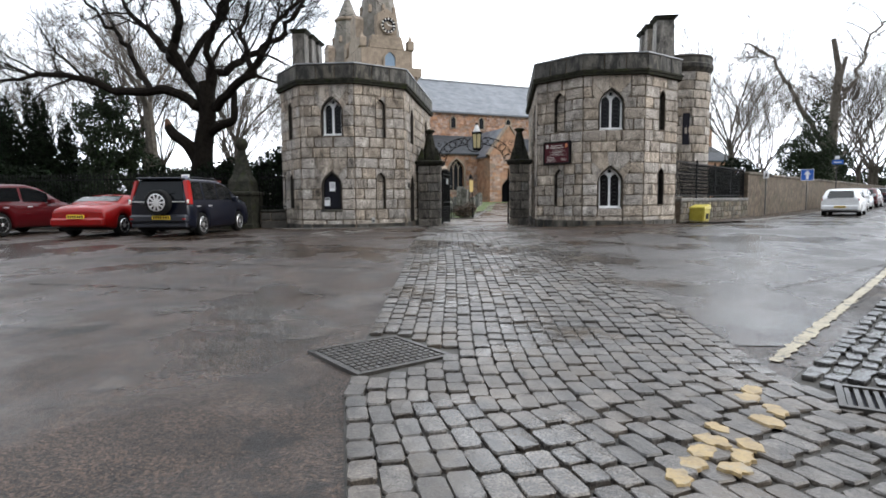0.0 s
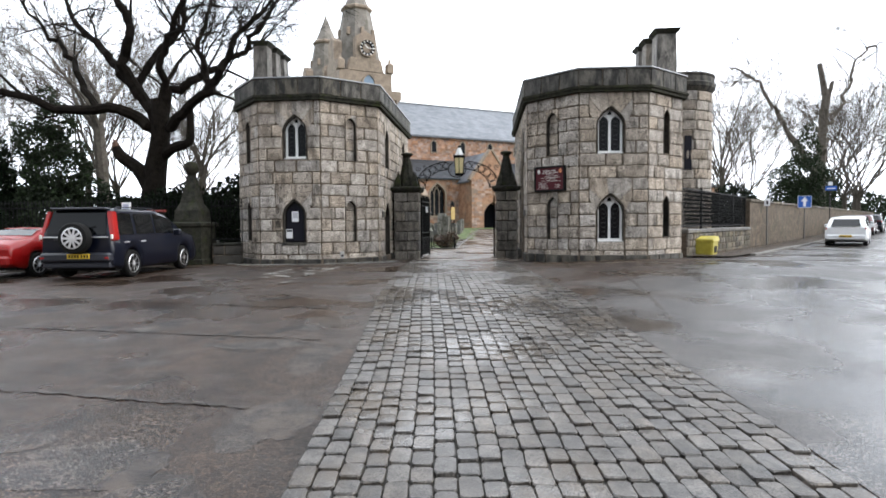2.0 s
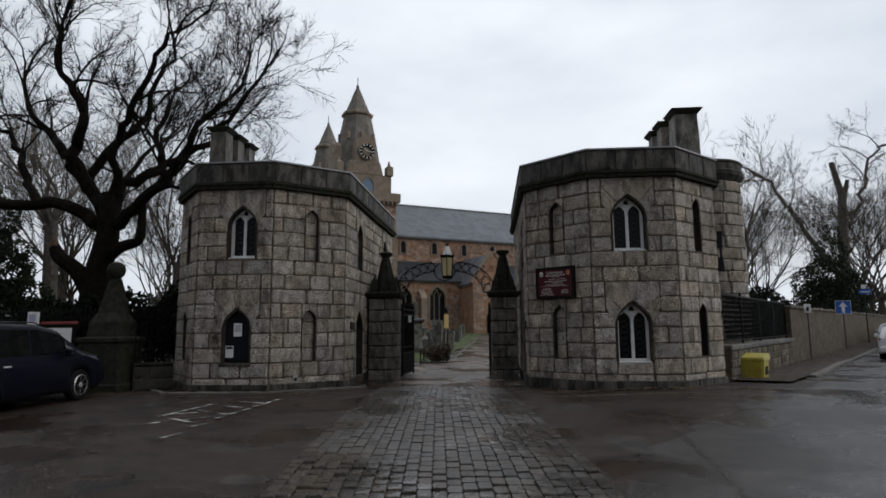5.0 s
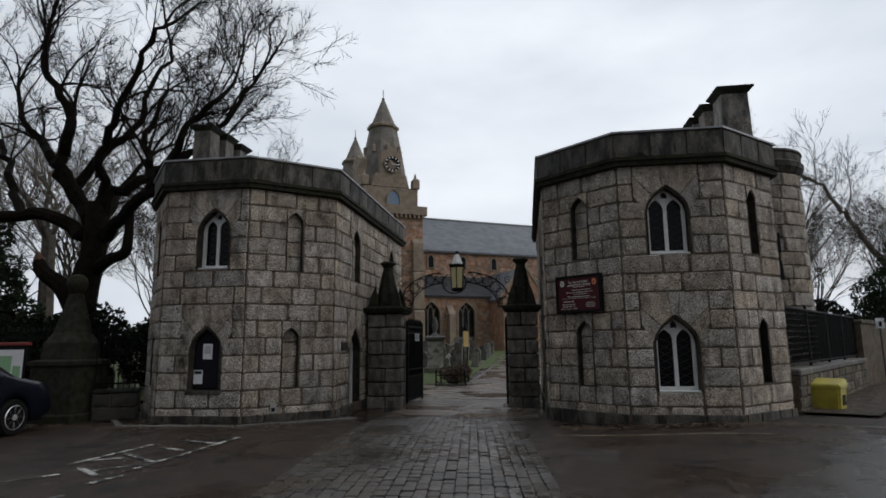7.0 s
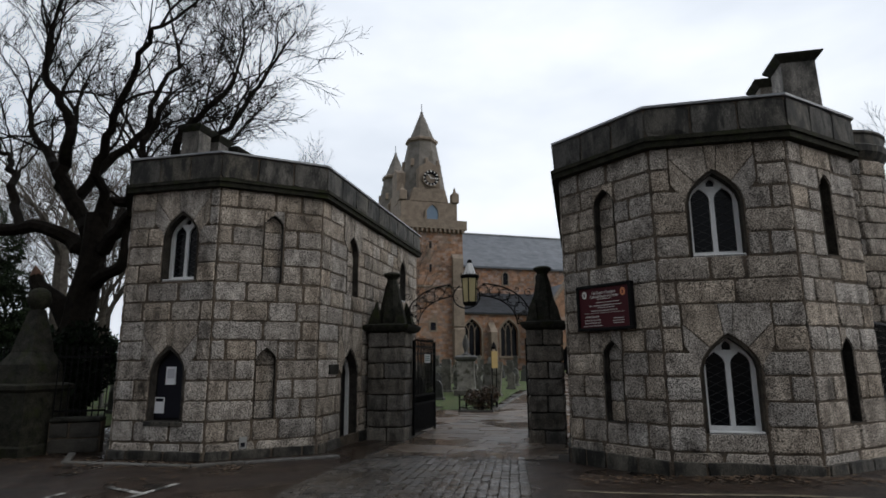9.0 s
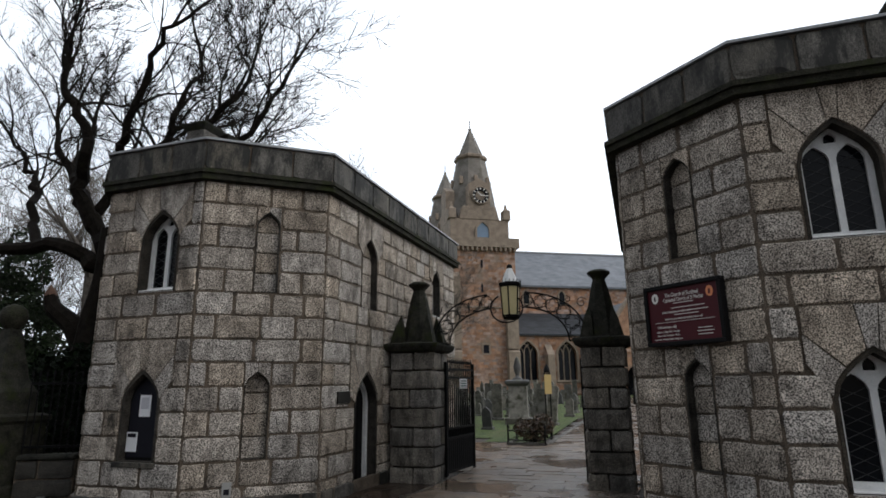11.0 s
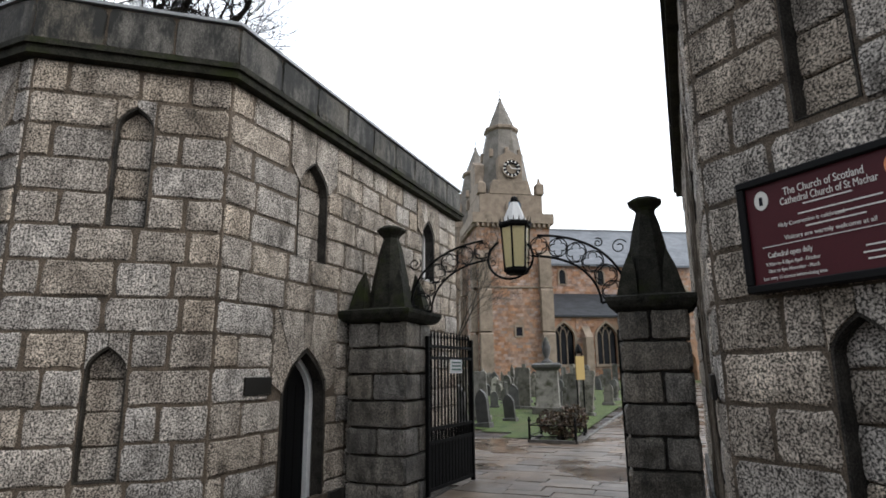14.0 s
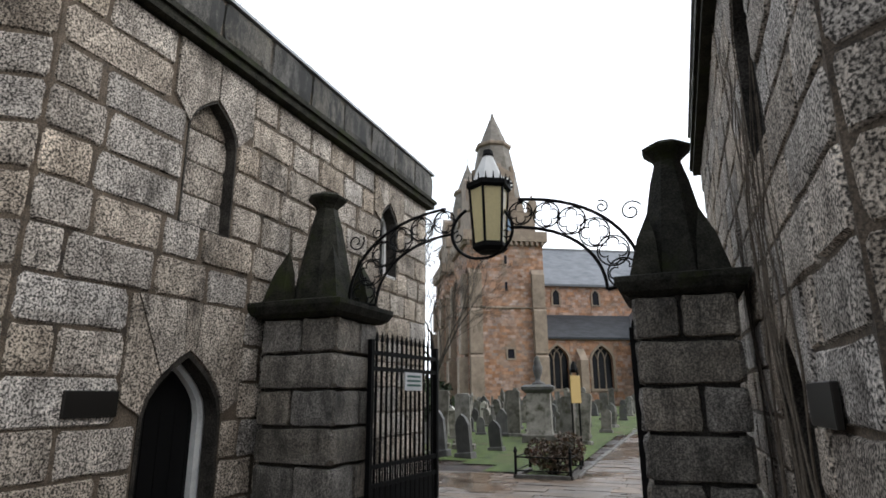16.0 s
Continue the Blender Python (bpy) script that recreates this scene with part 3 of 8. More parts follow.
def lodge(plan, faces, label, seed, z_floor):
    """A granite lodge with a canted front. plan: counter-clockwise corners; faces: for each side, its openings by kind."""
    rnd = random.Random(seed)
    root = thing("gate_lodge", None, label, "gatehouse", "pair of gate lodges")
    n = len(plan)
    inner = offset_plan(plan, -0.4)
    wall = link("wall", None, None, root)
    far = Joined()
    for i in range(n):
        a, b = plan[i], plan[(i + 1) % n]
        spec = faces[i]
        length = (Vector(b) - Vector(a)).length
        m = facet_matrix(a, b)
        allo = [o for kind, o in spec]
        through_holes = [arch(*o, 6) for o in allo]
        core = part("wall_core", slab([(0.0, z_floor), (length, z_floor), (length, CORN), (0.0, CORN)], through_holes, 0.004, 0.36), MORTAR, wall)
        core.matrix_local = m
        blk = [(o[0], o[1], o[2], o[3]) for o in allo]
        lay_blocks(wall, m, length, blk, rnd, None if spec else far, z0=z_floor)
        if spec:
            lay_blocks(wall, m @ Matrix.Translation((0, -0.055, 0)), length, [(o[0], o[1] + 0.1, z_floor - 0.4, z_floor + 0.4) for kind, o in spec if kind == "door"], rnd, None, z_floor - 0.34, z_floor + 0.24, 0.3, 0.4, 0.95, UNIT_TRIM)
        for kind, o in spec:
            c, w, z0, z1 = o
            big = kind in ("window", "door", "notice")
            voussoirs(wall, m, o, GRANITE, z_floor, 5 if big else 2)
            # dark lining of the reveal: stained margin with the recess shade painted in
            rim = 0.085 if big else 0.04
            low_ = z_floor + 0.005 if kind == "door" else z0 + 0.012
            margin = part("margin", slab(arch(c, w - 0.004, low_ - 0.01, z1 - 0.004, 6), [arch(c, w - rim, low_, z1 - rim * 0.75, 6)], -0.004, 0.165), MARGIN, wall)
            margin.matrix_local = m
            if kind == "window":
                lancet_window(root, m, (c, w - 0.06, z0 + 0.02, z1 - 0.03))
            elif kind == "blind":
                fill = part("blind_panel", slab(arch(c, w + 0.02, z0 - 0.01, z1, 6), [], 0.17, 0.25), MORTAR, wall)
                fill.matrix_local = m
                k = max(2, round((z1 - z0) / COURSE))
                hh = (z1 - z0) / k
                for q in range(k):
                    ob = new("stone_block", rnd.choice(UNIT))
                    ob.parent = wall
                    ob.matrix_local = m @ Matrix.Translation((c, 0.16, z0 + hh * (q + 0.5))) @ Matrix.Diagonal((w - 0.015, 0.06, hh - 0.015, 1))
            elif kind == "notice":
                win = link("notice_window", None, None, root, "black-boarded lancet window with two white paper notices")
                win.matrix_local = m
                part("window_frame", slab(arch(c, w - 0.02, z0 + 0.01, z1 - 0.02, 6), [], 0.14, 0.22), BLACK, win)
                part("window_sill", boxm(c - w / 2 - 0.04, c + w / 2 + 0.04, -0.05, 0.14, z0 - 0.08, z0, 0.01), GRANITE_TRIM, win)
                part("board", slab(arch(c - 0.02, w - 0.2, z0 + 0.06, z1 - 0.15, 5), [], 0.125, 0.142), INK, win)
                paper = part("notice", boxm(c - 0.12, c + 0.10, 0.112, 0.122, z0 + 0.68, z0 + 1.02), PAPER, win)
                part("print", boxm(c - 0.09, c + 0.07, 0.108, 0.113, z0 + 0.8, z0 + 0.98), plain("grey_print", (0.5, 0.5, 0.54)), paper)
                low = part("notice", boxm(c - w / 2 + 0.06, c - w / 2 + 0.27, 0.112, 0.122, z0 + 0.14, z0 + 0.44), PAPER, win)
                part("print", boxm(c - w / 2 + 0.08, c - w / 2 + 0.25, 0.108, 0.113, z0 + 0.36, z0 + 0.42), INK, low)
            elif kind == "door":
                door = link("door", None, None, root, "black arched door recessed in a white painted frame")
                door.matrix_local = m
                o1, o2 = arch(c, w - 0.01, z_floor, z1 - 0.01, 6), arch(c, w - 0.2, z_floor + 0.01, z1 - 0.12, 6)
                part("door_frame", slab(o1, [o2], 0.2, 0.32), WHITE, door)
                leaf = part("door_leaf", slab(o2, [], 0.27, 0.31), BLACK, door)
                for q in range(5):
                    u = c - w / 2 + 0.14 + q * (w - 0.28) / 4
                    part("batten", boxm(u - 0.012, u + 0.012, 0.262, 0.272, z_floor + 0.05, z1 - 0.5), BLACK, leaf)
            elif kind == "loophole":
                fill = part("blind_panel", slab(arch(c, w + 0.02, z0 - 0.01, z1, 6), [], 0.17, 0.25), INK, wall)
                fill.matrix_local = m
    far.make("rear_blockwork", GRANITE_ISL, wall)
    part("string_course", ring_band(plan, 0.13, -0.1, CORN, CORN + 0.10, ring_band(plan, 0.17, -0.1, CORN + 0.10, CORN + 0.17)), MOSSY, root)
    # parapet stones
    para = link("parapet", None, None, root)
    A = offset_plan(plan, 0.10)
    core = part("parapet_core", ring_band(plan, 0.08, -0.22, CORN + 0.17, TOP - 0.05), MORTAR, para)
    for i in range(n):
        a, b = A[i], A[(i + 1) % n]
        L = (b - a).length
        k = max(1, round(L / rnd.uniform(0.6, 0.8)))
        m = facet_matrix(a, b)
        for q in range(k):
            ob = new("parapet_stone", rnd.choice(UNIT_TRIM))
            ob.parent = para
            ob.matrix_local = m @ Matrix.Translation((L * (q + 0.5) / k, 0.05, (CORN + 0.17 + TOP - 0.05) / 2)) @ Matrix.Diagonal((L / k - 0.012, 0.12, TOP - CORN - 0.235, 1))
    part("lead_cap", ring_band(plan, 0.14, -0.26, TOP - 0.05, TOP - 0.01), LEAD, root)
    bm = bmesh.new()
    bm.faces.new([bm.verts.new((*p, CORN + 0.3)) for p in offset_plan(plan, -0.1)])
    res = bmesh.ops.extrude_face_region(bm, geom=list(bm.faces))
    bmesh.ops.translate(bm, verts=[v for v in res["geom"] if isinstance(v, bmesh.types.BMVert)], vec=(0, 0, 0.1))
    part("roof", bm, LEAD, root)
    part("plinth", ring_band(plan, 0.045, -0.05, z_floor - 0.35, z_floor + 0.22), MORTAR, root)
    return root


GRANITE_ISL = material("granite_block_joined", (0.175, 0.145, 0.117), (0.59, 0.512, 0.426), 0.85, 5, 60, 1.0, 0.03, vary=0.22, island=True, dirt=(0.03, 0.026, 0.021), dirt_scale=1.9, dirt_at=0.54, dirt_edge=0.18, speckle=0.88, grain=62, stretch=(1, 1, 0.5), spec=0.25)
UNIT_TRIM = [block_mesh("parapet_%d" % i, GRANITE_TRIM, 0.02, 0.03, seed=20 + i) for i in range(3)]
UNIT_PIER = [block_mesh("pier_%d" % i, PIER, 0.02, 0.03, seed=30 + i) for i in range(3)]

# canted fronts towards the road; the inner sides flank the gateway
PLAN_A = [(-8.76, 29.5), (-8.76, 22.45), (-7.46, 20.93), (-5.42, 20.93), (-3.80, 22.25), (-3.72, 29.5)]
lodge(PLAN_A, {
    0: [],
    1: [("blind", (1.03, 0.36, 3.72, 5.12)), ("blind", (1.03, 0.36, 1.1, 2.42))],
    2: [("window", (1.21, 0.80, 3.74, 5.16)), ("notice", (1.15, 0.76, 1.04, 2.46))],
    3: [("blind", (1.08, 0.40, 3.72, 5.14)), ("blind", (1.05, 0.40, 1.05, 2.42))],
    4: [("blind", (1.72, 0.70, 3.68, 5.14)), ("door", (1.68, 0.98, 0.30, 2.46)), ("window", (5.72, 0.62, 3.95, 5.22))],
    5: [],
}, "grey granite lodge with canted front, parapet and notice window", 5, 0.28)
PLAN_B = [(1.25, 29.5), (1.25, 22.1), (2.74, 20.8), (4.83, 20.8), (6.27, 22.1), (6.27, 29.5)]
lodge(PLAN_B, {
    0: [("door", (5.6, 0.98, 0.40, 2.46)), ("blind", (5.6, 0.70, 3.68, 5.14))],
    1: [("blind", (1.0, 0.44, 3.78, 5.16)), ("blind", (1.0, 0.40, 1.1, 2.46))],
    2: [("window", (0.96, 0.86, 3.74, 5.18)), ("window", (0.96, 0.86, 1.02, 2.52))],
    3: [("loophole", (1.0, 0.34, 3.78, 5.16)), ("loophole", (1.0, 0.34, 1.15, 2.46))],
    4: [], 5: [],
}, "grey granite lodge with canted front beside the gateway", 9, 0.38)

# low pale kerb round the foot of the lodge by the parking bays
foot_kerb = thing("lodge_kerb", None, "low worn granite kerb round the foot of the lodge", "", "", "structure")
edge = offset_plan(PLAN_A, 0.68)
for a, b in ((edge[1], edge[2]), (edge[2], edge[3]), (edge[3], edge[4])):
    k = max(1, round((b - a).length / 0.9))
    for q in range(k):
        p0, p1 = a.lerp(b, q / k), a.lerp(b, (q + 1) / k)
        ob = part("kerb_stone", boxm(0.0, (p1 - p0).length - 0.012, -0.07, 0.07, -0.15, 0.035, 0.012), KERB, foot_kerb)
        ob.matrix_local = facet_matrix(tuple(p0), tuple(p1), gz(*p0))
# plaques beside the two doors
for x, y0, y1, s in ((-3.80, 22.72, 23.19, 1), (1.25, 22.62, 23.15, -1)):
    pl = thing("wall_plaque", None, "small dark bronze plaque fixed to granite wall", "plaque")
    part("plate", boxm(min(x + s * 0.03, x + s * 0.065), max(x + s * 0.03, x + s * 0.065), y0, y1, 1.87, 2.08, 0.006), PLATE, pl)


def round_turret():
    """Round stair turret with a moulded rim at the far side of the lodge by the road."""
    root = thing("round_turret", None, "round granite stair turret with moulded cap", "turret")
    cx, cy, r = 7.55, 26.6, 1.22
    part("wall_core", lathe([(r - 0.03, 0.2), (r - 0.03, 6.6)], 28, (cx, cy)), MORTAR, root)
    rnd = random.Random(4)
    h = (6.6 - 0.3) / 17
    for k in range(17):
        a = rnd.uniform(0, 0.5) - math.pi
        while a < math.pi * 0.35:
            da = rnd.uniform(0.4, 0.7)
            ob = new("stone_block", rnd.choice(UNIT))
            ob.parent = root
            am = a + da / 2
            ob.matrix_local = Matrix.Translation((cx + (r - 0.02) * math.cos(am), cy + (r - 0.02) * math.sin(am), 0.3 + h * (k + 0.5))) @ pose(0, 0, 0, 0, 0, math.degrees(am) + 90) @ Matrix.Diagonal((da * r - 0.02, 0.12, h - 0.015, 1))
            a += da
    part("cap", lathe([(r, 6.6), (r + 0.06, 6.65), (r + 0.16, 6.78), (r + 0.18, 6.92), (r + 0.12, 6.97), (r + 0.12, 7.18), (r + 0.16, 7.22), (r + 0.14, 7.28)], 32, (cx, cy)), GRANITE_TRIM, root, smooth=False)
    part("loophole", boxm(cx - 0.14, cx + 0.14, cy - r - 0.06, cy - r + 0.3, 3.6, 4.9, 0.01), INK, root)


round_turret()


def chimney(stacks, z0, label):
    """A row of separate square granite flues with projecting caps: (x, y, width, top)."""
    root = thing("chimney_stack", None, label, "chimney")
    for xo, yo, w, zt in stacks:
        q = math.sqrt(2)
        h = w / 2
        part("flue", lathe([(h * 1.06 * q, z0), (h * 0.94 * q, zt - 0.16)], 4, (xo, yo), math.pi / 4), PIER, root)
        part("cap", lathe([(h * 0.96 * q, zt - 0.17), ((h + 0.02) * q, zt - 0.14), ((h + 0.10) * q, zt - 0.05), ((h + 0.11) * q, zt - 0.01), (h * 0.55 * q, zt + 0.06)], 4, (xo, yo), math.pi / 4), MOSSY, root)


chimney([(-8.47, 24.1, 0.54, 8.45), (-8.38, 24.85, 0.5, 8.42), (-8.38, 25.75, 0.5, 8.42)], 5.9, "row of three square granite chimney flues")
chimney([(6.05, 23.4, 0.66, 8.2), (5.88, 24.4, 0.5, 8.2), (5.86, 25.3, 0.5, 8.2)], 5.9, "row of three square granite chimney flues")

# ---- gateway ----
GATE_Y = 25.3


def gate_pier(x0, x1):
    root = thing("gate_pier", None, "dark mossy granite gate pier with tapered pinnacle", "gate pier", "pair of gate piers")
    y0, y1 = GATE_Y - 0.45, GATE_Y + 0.45
    zb = 0.1
    part("core", boxm(x0 + 0.05, x1 - 0.05, y0 + 0.05, y1 - 0.05, zb, 2.86), MARGIN, root)
    rnd = random.Random(x0)
    shaft = link("shaft", None, None, root)
    n = 7
    h = 2.66 / n
    for k in range(n):
        for (a, b) in (((x0, y0), (x1, y0)), ((x1, y0), (x1, y1)), ((x1, y1), (x0, y1)), ((x0, y1), (x0, y0))):
            L = math.dist(a, b)
            cuts = [0, L] if k % 2 else [0, L * rnd.uniform(0.4, 0.6), L]
            m = facet_matrix(a, b)
            for q0, q1 in zip(cuts, cuts[1:]):
                ob = new("stone_block", rnd.choice(UNIT_PIER))
                ob.parent = shaft
                ob.matrix_local = m @ Matrix.Translation(((q0 + q1) / 2, 0.05, 0.2 + h * (k + 0.5))) @ Matrix.Diagonal((q1 - q0 - 0.03, 0.11, h - 0.03, 1))
    cx, cy = (x0 + x1) / 2, GATE_Y
    bm = bmesh.new()
    w = (x1 - x0) / 2
    prof = [(w + 0.02, 2.86), (w + 0.09, 2.90), (w + 0.13, 2.98), (w + 0.13, 3.03), (w, 3.06), (w - 0.08, 3.08)]
    add_lathe(bm, [(r * math.sqrt(2), z) for r, z in prof], 4, (cx, cy), math.pi / 4)
    part("cap_stone", bm, MOSSY, root)
    part("pinnacle", lathe([(0.36, 3.07), (0.33, 3.3), (0.19, 4.0), (0.12, 4.24)], 8, (cx, cy), math.pi / 8), MOSSY, root)
    part("finial", lathe([(0.13, 4.22), (0.15, 4.26), (0.23, 4.33), (0.24, 4.36), (0.16, 4.41), (0.03, 4.43)], 8, (cx, cy), math.pi / 8), MOSSY, root)
    for sx in (-1, 1):
        for sy in (-1, 1):
            px, py = cx + sx * (w - 0.13), cy + sy * (w - 0.13)
            bm = bmesh.new()
            base = [bm.verts.new((px + dx, py + dy, 3.06)) for dx, dy in ((-.13, -.13), (.13, -.13), (.13, .13), (-.13, .13))]
            mid = [bm.verts.new((px - sx * 0.03 + dx, py - sy * 0.03 + dy, 3.4)) for dx, dy in ((-.08, -.08), (.08, -.08), (.08, .08), (-.08, .08))]
            tip = bm.verts.new((px - sx * 0.06, py - sy * 0.06, 3.68))
            for i in range(4):
                bm.faces.new((base[i], base[(i + 1) % 4], mid[(i + 1) % 4], mid[i]))
                bm.faces.new((mid[i], mid[(i + 1) % 4], tip))
            bm.faces.new(base[::-1])
            part("corner_spike", bm, MOSSY, root)


gate_pier(-3.68, -2.72)
gate_pier(0.26, 1.08)


def quatrefoil(cx, cz, r, y):
    pts = []
    for k in range(40):
        a = k / 40 * math.tau
        q = abs(math.cos(2 * a))
        rr = r * (0.52 + 0.44 * q ** 0.6)
        pts.append((cx + rr * math.cos(a), y, cz + rr * math.sin(a)))
    return pts


def scroll(cx, cz, r, y, turns=1.4, start=0.0, way=1):
    return [(cx + r * (1 - 0.75 * k / 18) * math.cos(start + way * turns * math.tau * k / 18), y, cz + r * (1 - 0.75 * k / 18) * math.sin(start + way * turns * math.tau * k / 18)) for k in range(19)]


def overthrow():
    """Wrought-iron arch between the piers, of two bars with ringed quatrefoils between, carrying a lantern."""
    root = thing("iron_overthrow_arch", None, "black wrought-iron overthrow arch with ringed quatrefoils", "gate arch")
    y, xc = GATE_Y, -1.24
    half = 1.56
    for s in (-1, 1):
        outer, inner = [], []
        for k in range(17):
            a = k / 16 * math.radians(86)
            outer.append((xc + s * (half + 0.05) * math.cos(a) ** 0.75, y, 3.08 + 0.98 * math.sin(a)))
            inner.append((xc + s * (half - 0.30) * math.cos(a) ** 0.75, y, 3.02 + 0.74 * math.sin(a)))
        outer[-1] = (xc + s * 0.24, y, 4.07)
        inner[-1] = (xc + s * 0.27, y, 3.78)
        part("outer_bar", tube(outer[:-1], 0.018, 6), IRON, root)
        part("inner_bar", tube(inner[:-1], 0.018, 6), IRON, root)
        part("foot_bar", tube([outer[0], inner[0]], 0.018, 6), IRON, root)
        for a in (0.10, 0.30, 0.50, 0.68, 0.84, 0.98):
            an = a * math.radians(80)
            ox, oz = (half + 0.05) * max(math.cos(an), 0) ** 0.75, 3.08 + 0.98 * math.sin(an)
            ix, iz = (half - 0.30) * max(math.cos(an), 0) ** 0.75, 3.02 + 0.74 * math.sin(an)
            cx, cz = xc + s * (ox + ix) / 2, (oz + iz) / 2
            r = max(0.07, math.dist((ox, oz), (ix, iz)) / 2 - 0.03)
            ring = part("ring", tube([(cx + r * math.cos(k / 20 * math.tau), y, cz + r * math.sin(k / 20 * math.tau)) for k in range(20)], 0.009, 5, closed=True), IRON, root)
            part("quatrefoil", tube(quatrefoil(cx, cz, r * 0.92, y), 0.008, 5, closed=True), IRON, ring)
        part("scroll", tube(scroll(xc + s * (half - 0.02), 3.78, 0.11, y, 1.3, 0.5, s), 0.009, 5), IRON, root)
        part("scroll", tube(scroll(xc + s * (half - 0.3), 3.86, 0.07, y, 1.3, 2.0, -s), 0.009, 5), IRON, root)
        part("cradle_bar", tube([(xc + s * (0.34 * math.cos(a)), y, 3.76 + 0.30 * math.sin(a) - 0.02) for a in [math.radians(60 - 150 * k / 14) for k in range(15)]], 0.018, 6), IRON, root)
        part("scroll", tube(scroll(xc + s * 0.27, 3.70, 0.075, y, 1.2, math.pi / 2, -s), 0.008, 5), IRON, root)


overthrow()


def lantern(x, y, z0, s, label, lit):
    root = thing("gate_lantern", None, label, "lantern")
    body = 0.62 * s
    for k in range(6):
        a0, a1 = k / 6 * math.tau + math.pi / 6, (k + 1) / 6 * math.tau + math.pi / 6
        r0, r1 = 0.17 * s, 0.21 * s
        bm = bmesh.new()
        p = [(x + r0 * math.cos(a0), y + r0 * math.sin(a0), z0), (x + r0 * math.cos(a1), y + r0 * math.sin(a1), z0),
             (x + r1 * math.cos(a1), y + r1 * math.sin(a1), z0 + body), (x + r1 * math.cos(a0), y + r1 * math.sin(a0), z0 + body)]
        vs = [bm.verts.new(q) for q in p]
        inn = [bm.verts.new((x + (q[0] - x) * 0.95, y + (q[1] - y) * 0.95, q[2])) for q in p]
        bm.faces.new(vs)
        bm.faces.new(inn[::-1])
        for i in range(4):
            bm.faces.new((vs[i], inn[i], inn[(i + 1) % 4], vs[(i + 1) % 4]))
        part("pane", bm, lit, root)
        part("corner_bar", tube([p[0], p[3]], 0.016 * s, 5), IRON, root)
    part("base_ring", lathe([(0.05 * s, z0 - 0.07), (0.15 * s, z0 - 0.06), (0.19 * s, z0 - 0.02), (0.185 * s, z0 + 0.03)], 6, (x, y), math.pi / 6), IRON, root)
    part("top_ring", lathe([(0.22 * s, z0 + body), (0.25 * s, z0 + body + 0.03), (0.25 * s, z0 + body + 0.08), (0.2 * s, z0 + body + 0.1)], 6, (x, y), math.pi / 6), IRON, root)
    for k in range(18):
        a = k / 18 * math.tau
        part("cresting", tube([(x + 0.225 * s * math.cos(a), y + 0.225 * s * math.sin(a), z0 + body + 0.06), (x + 0.235 * s * math.cos(a), y + 0.235 * s * math.sin(a), z0 + body + 0.15)], 0.013 * s, 4, 0.004), IRON, root)
    part("hood", lathe([(0.185 * s, z0 + body + 0.1), (0.13 * s, z0 + body + 0.24 * s), (0.06 * s, z0 + body + 0.40 * s)], 6, (x, y), math.pi / 6), WHITE, root)
    part("finial", lathe([(0.05 * s, z0 + body + 0.39 * s), (0.065 * s, z0 + body + 0.42 * s), (0.05 * s, z0 + body + 0.48 * s), (0.01, z0 + body + 0.5 * s)], 8, (x, y)), IRON, root)
    return root


lantern(-1.15, GATE_Y, 3.56, 1.0, "black hexagonal lantern with cream panes and white hood", CREAM)


def iron_gate(hinge, end, z0, z1, label, sign=False):
    """One open leaf of a spiked iron gate."""
    h, e = Vector(hinge), Vector(end)
    d = e - h
    L = d.length
    root = thing("iron_gate", facet_matrix(hinge, end), label, "gate", "pair of gate leaves")
    part("hinge_stile", boxm(-0.03, 0.03, -0.03, 0.03, z0, z1 - 0.05, 0.005), IRON, root)
    part("meeting_stile", boxm(L - 0.03, L + 0.03, -0.03, 0.03, z0, z1 - 0.05, 0.005), IRON, root)
    for z in (z0 + 0.08, z0 + 0.75, z0 + 0.95, z1 - 0.38, z1 - 0.2):
        part("rail", boxm(0.03, L - 0.03, -0.02, 0.02, z - 0.025, z + 0.025), IRON, root)
    n = 14
    for k in range(1, n):
        u = L * k / n
        b = part("bar", tube([(u, 0, z0 + 0.1), (u, 0, z1 - 0.08)], 0.016, 6), IRON, root)
        part("spike", lathe([(0.012, z1 - 0.08), (0.026, z1 - 0.05), (0.004, z1 + 0.05)], 6, (u, 0)), IRON, b)
        if k < n:
            part("dog_bar", tube([(u + L / n / 2, 0, z0 + 0.1), (u + L / n / 2, 0, z0 + 0.95)], 0.01, 5), IRON, root)
    part("bottom_panel", boxm(0.03, L - 0.03, -0.008, 0.008, z0 + 0.1, z0 + 0.72), IRON, root)
    if sign:
        s = part("notice", boxm(L * 0.45, L * 0.72, -0.035, -0.022, z1 - 0.62, z1 - 0.4), PAPER, root, "small white notice with dark bars of text")
        for k in range(3):
            part("print", boxm(L * 0.48, L * 0.69, -0.039, -0.034, z1 - 0.57 + 0.055 * k, z1 - 0.545 + 0.055 * k), plain("green_print", (0.03, 0.12, 0.10)), s)


iron_gate((-2.68, 25.55), (-2.52, 27.1), 0.32, 2.72, "open black iron gate leaf with spikes and a notice", True)
iron_gate((0.2, 25.55), (0.22, 27.1), 0.32, 2.72, "open black iron gate leaf with spikes")


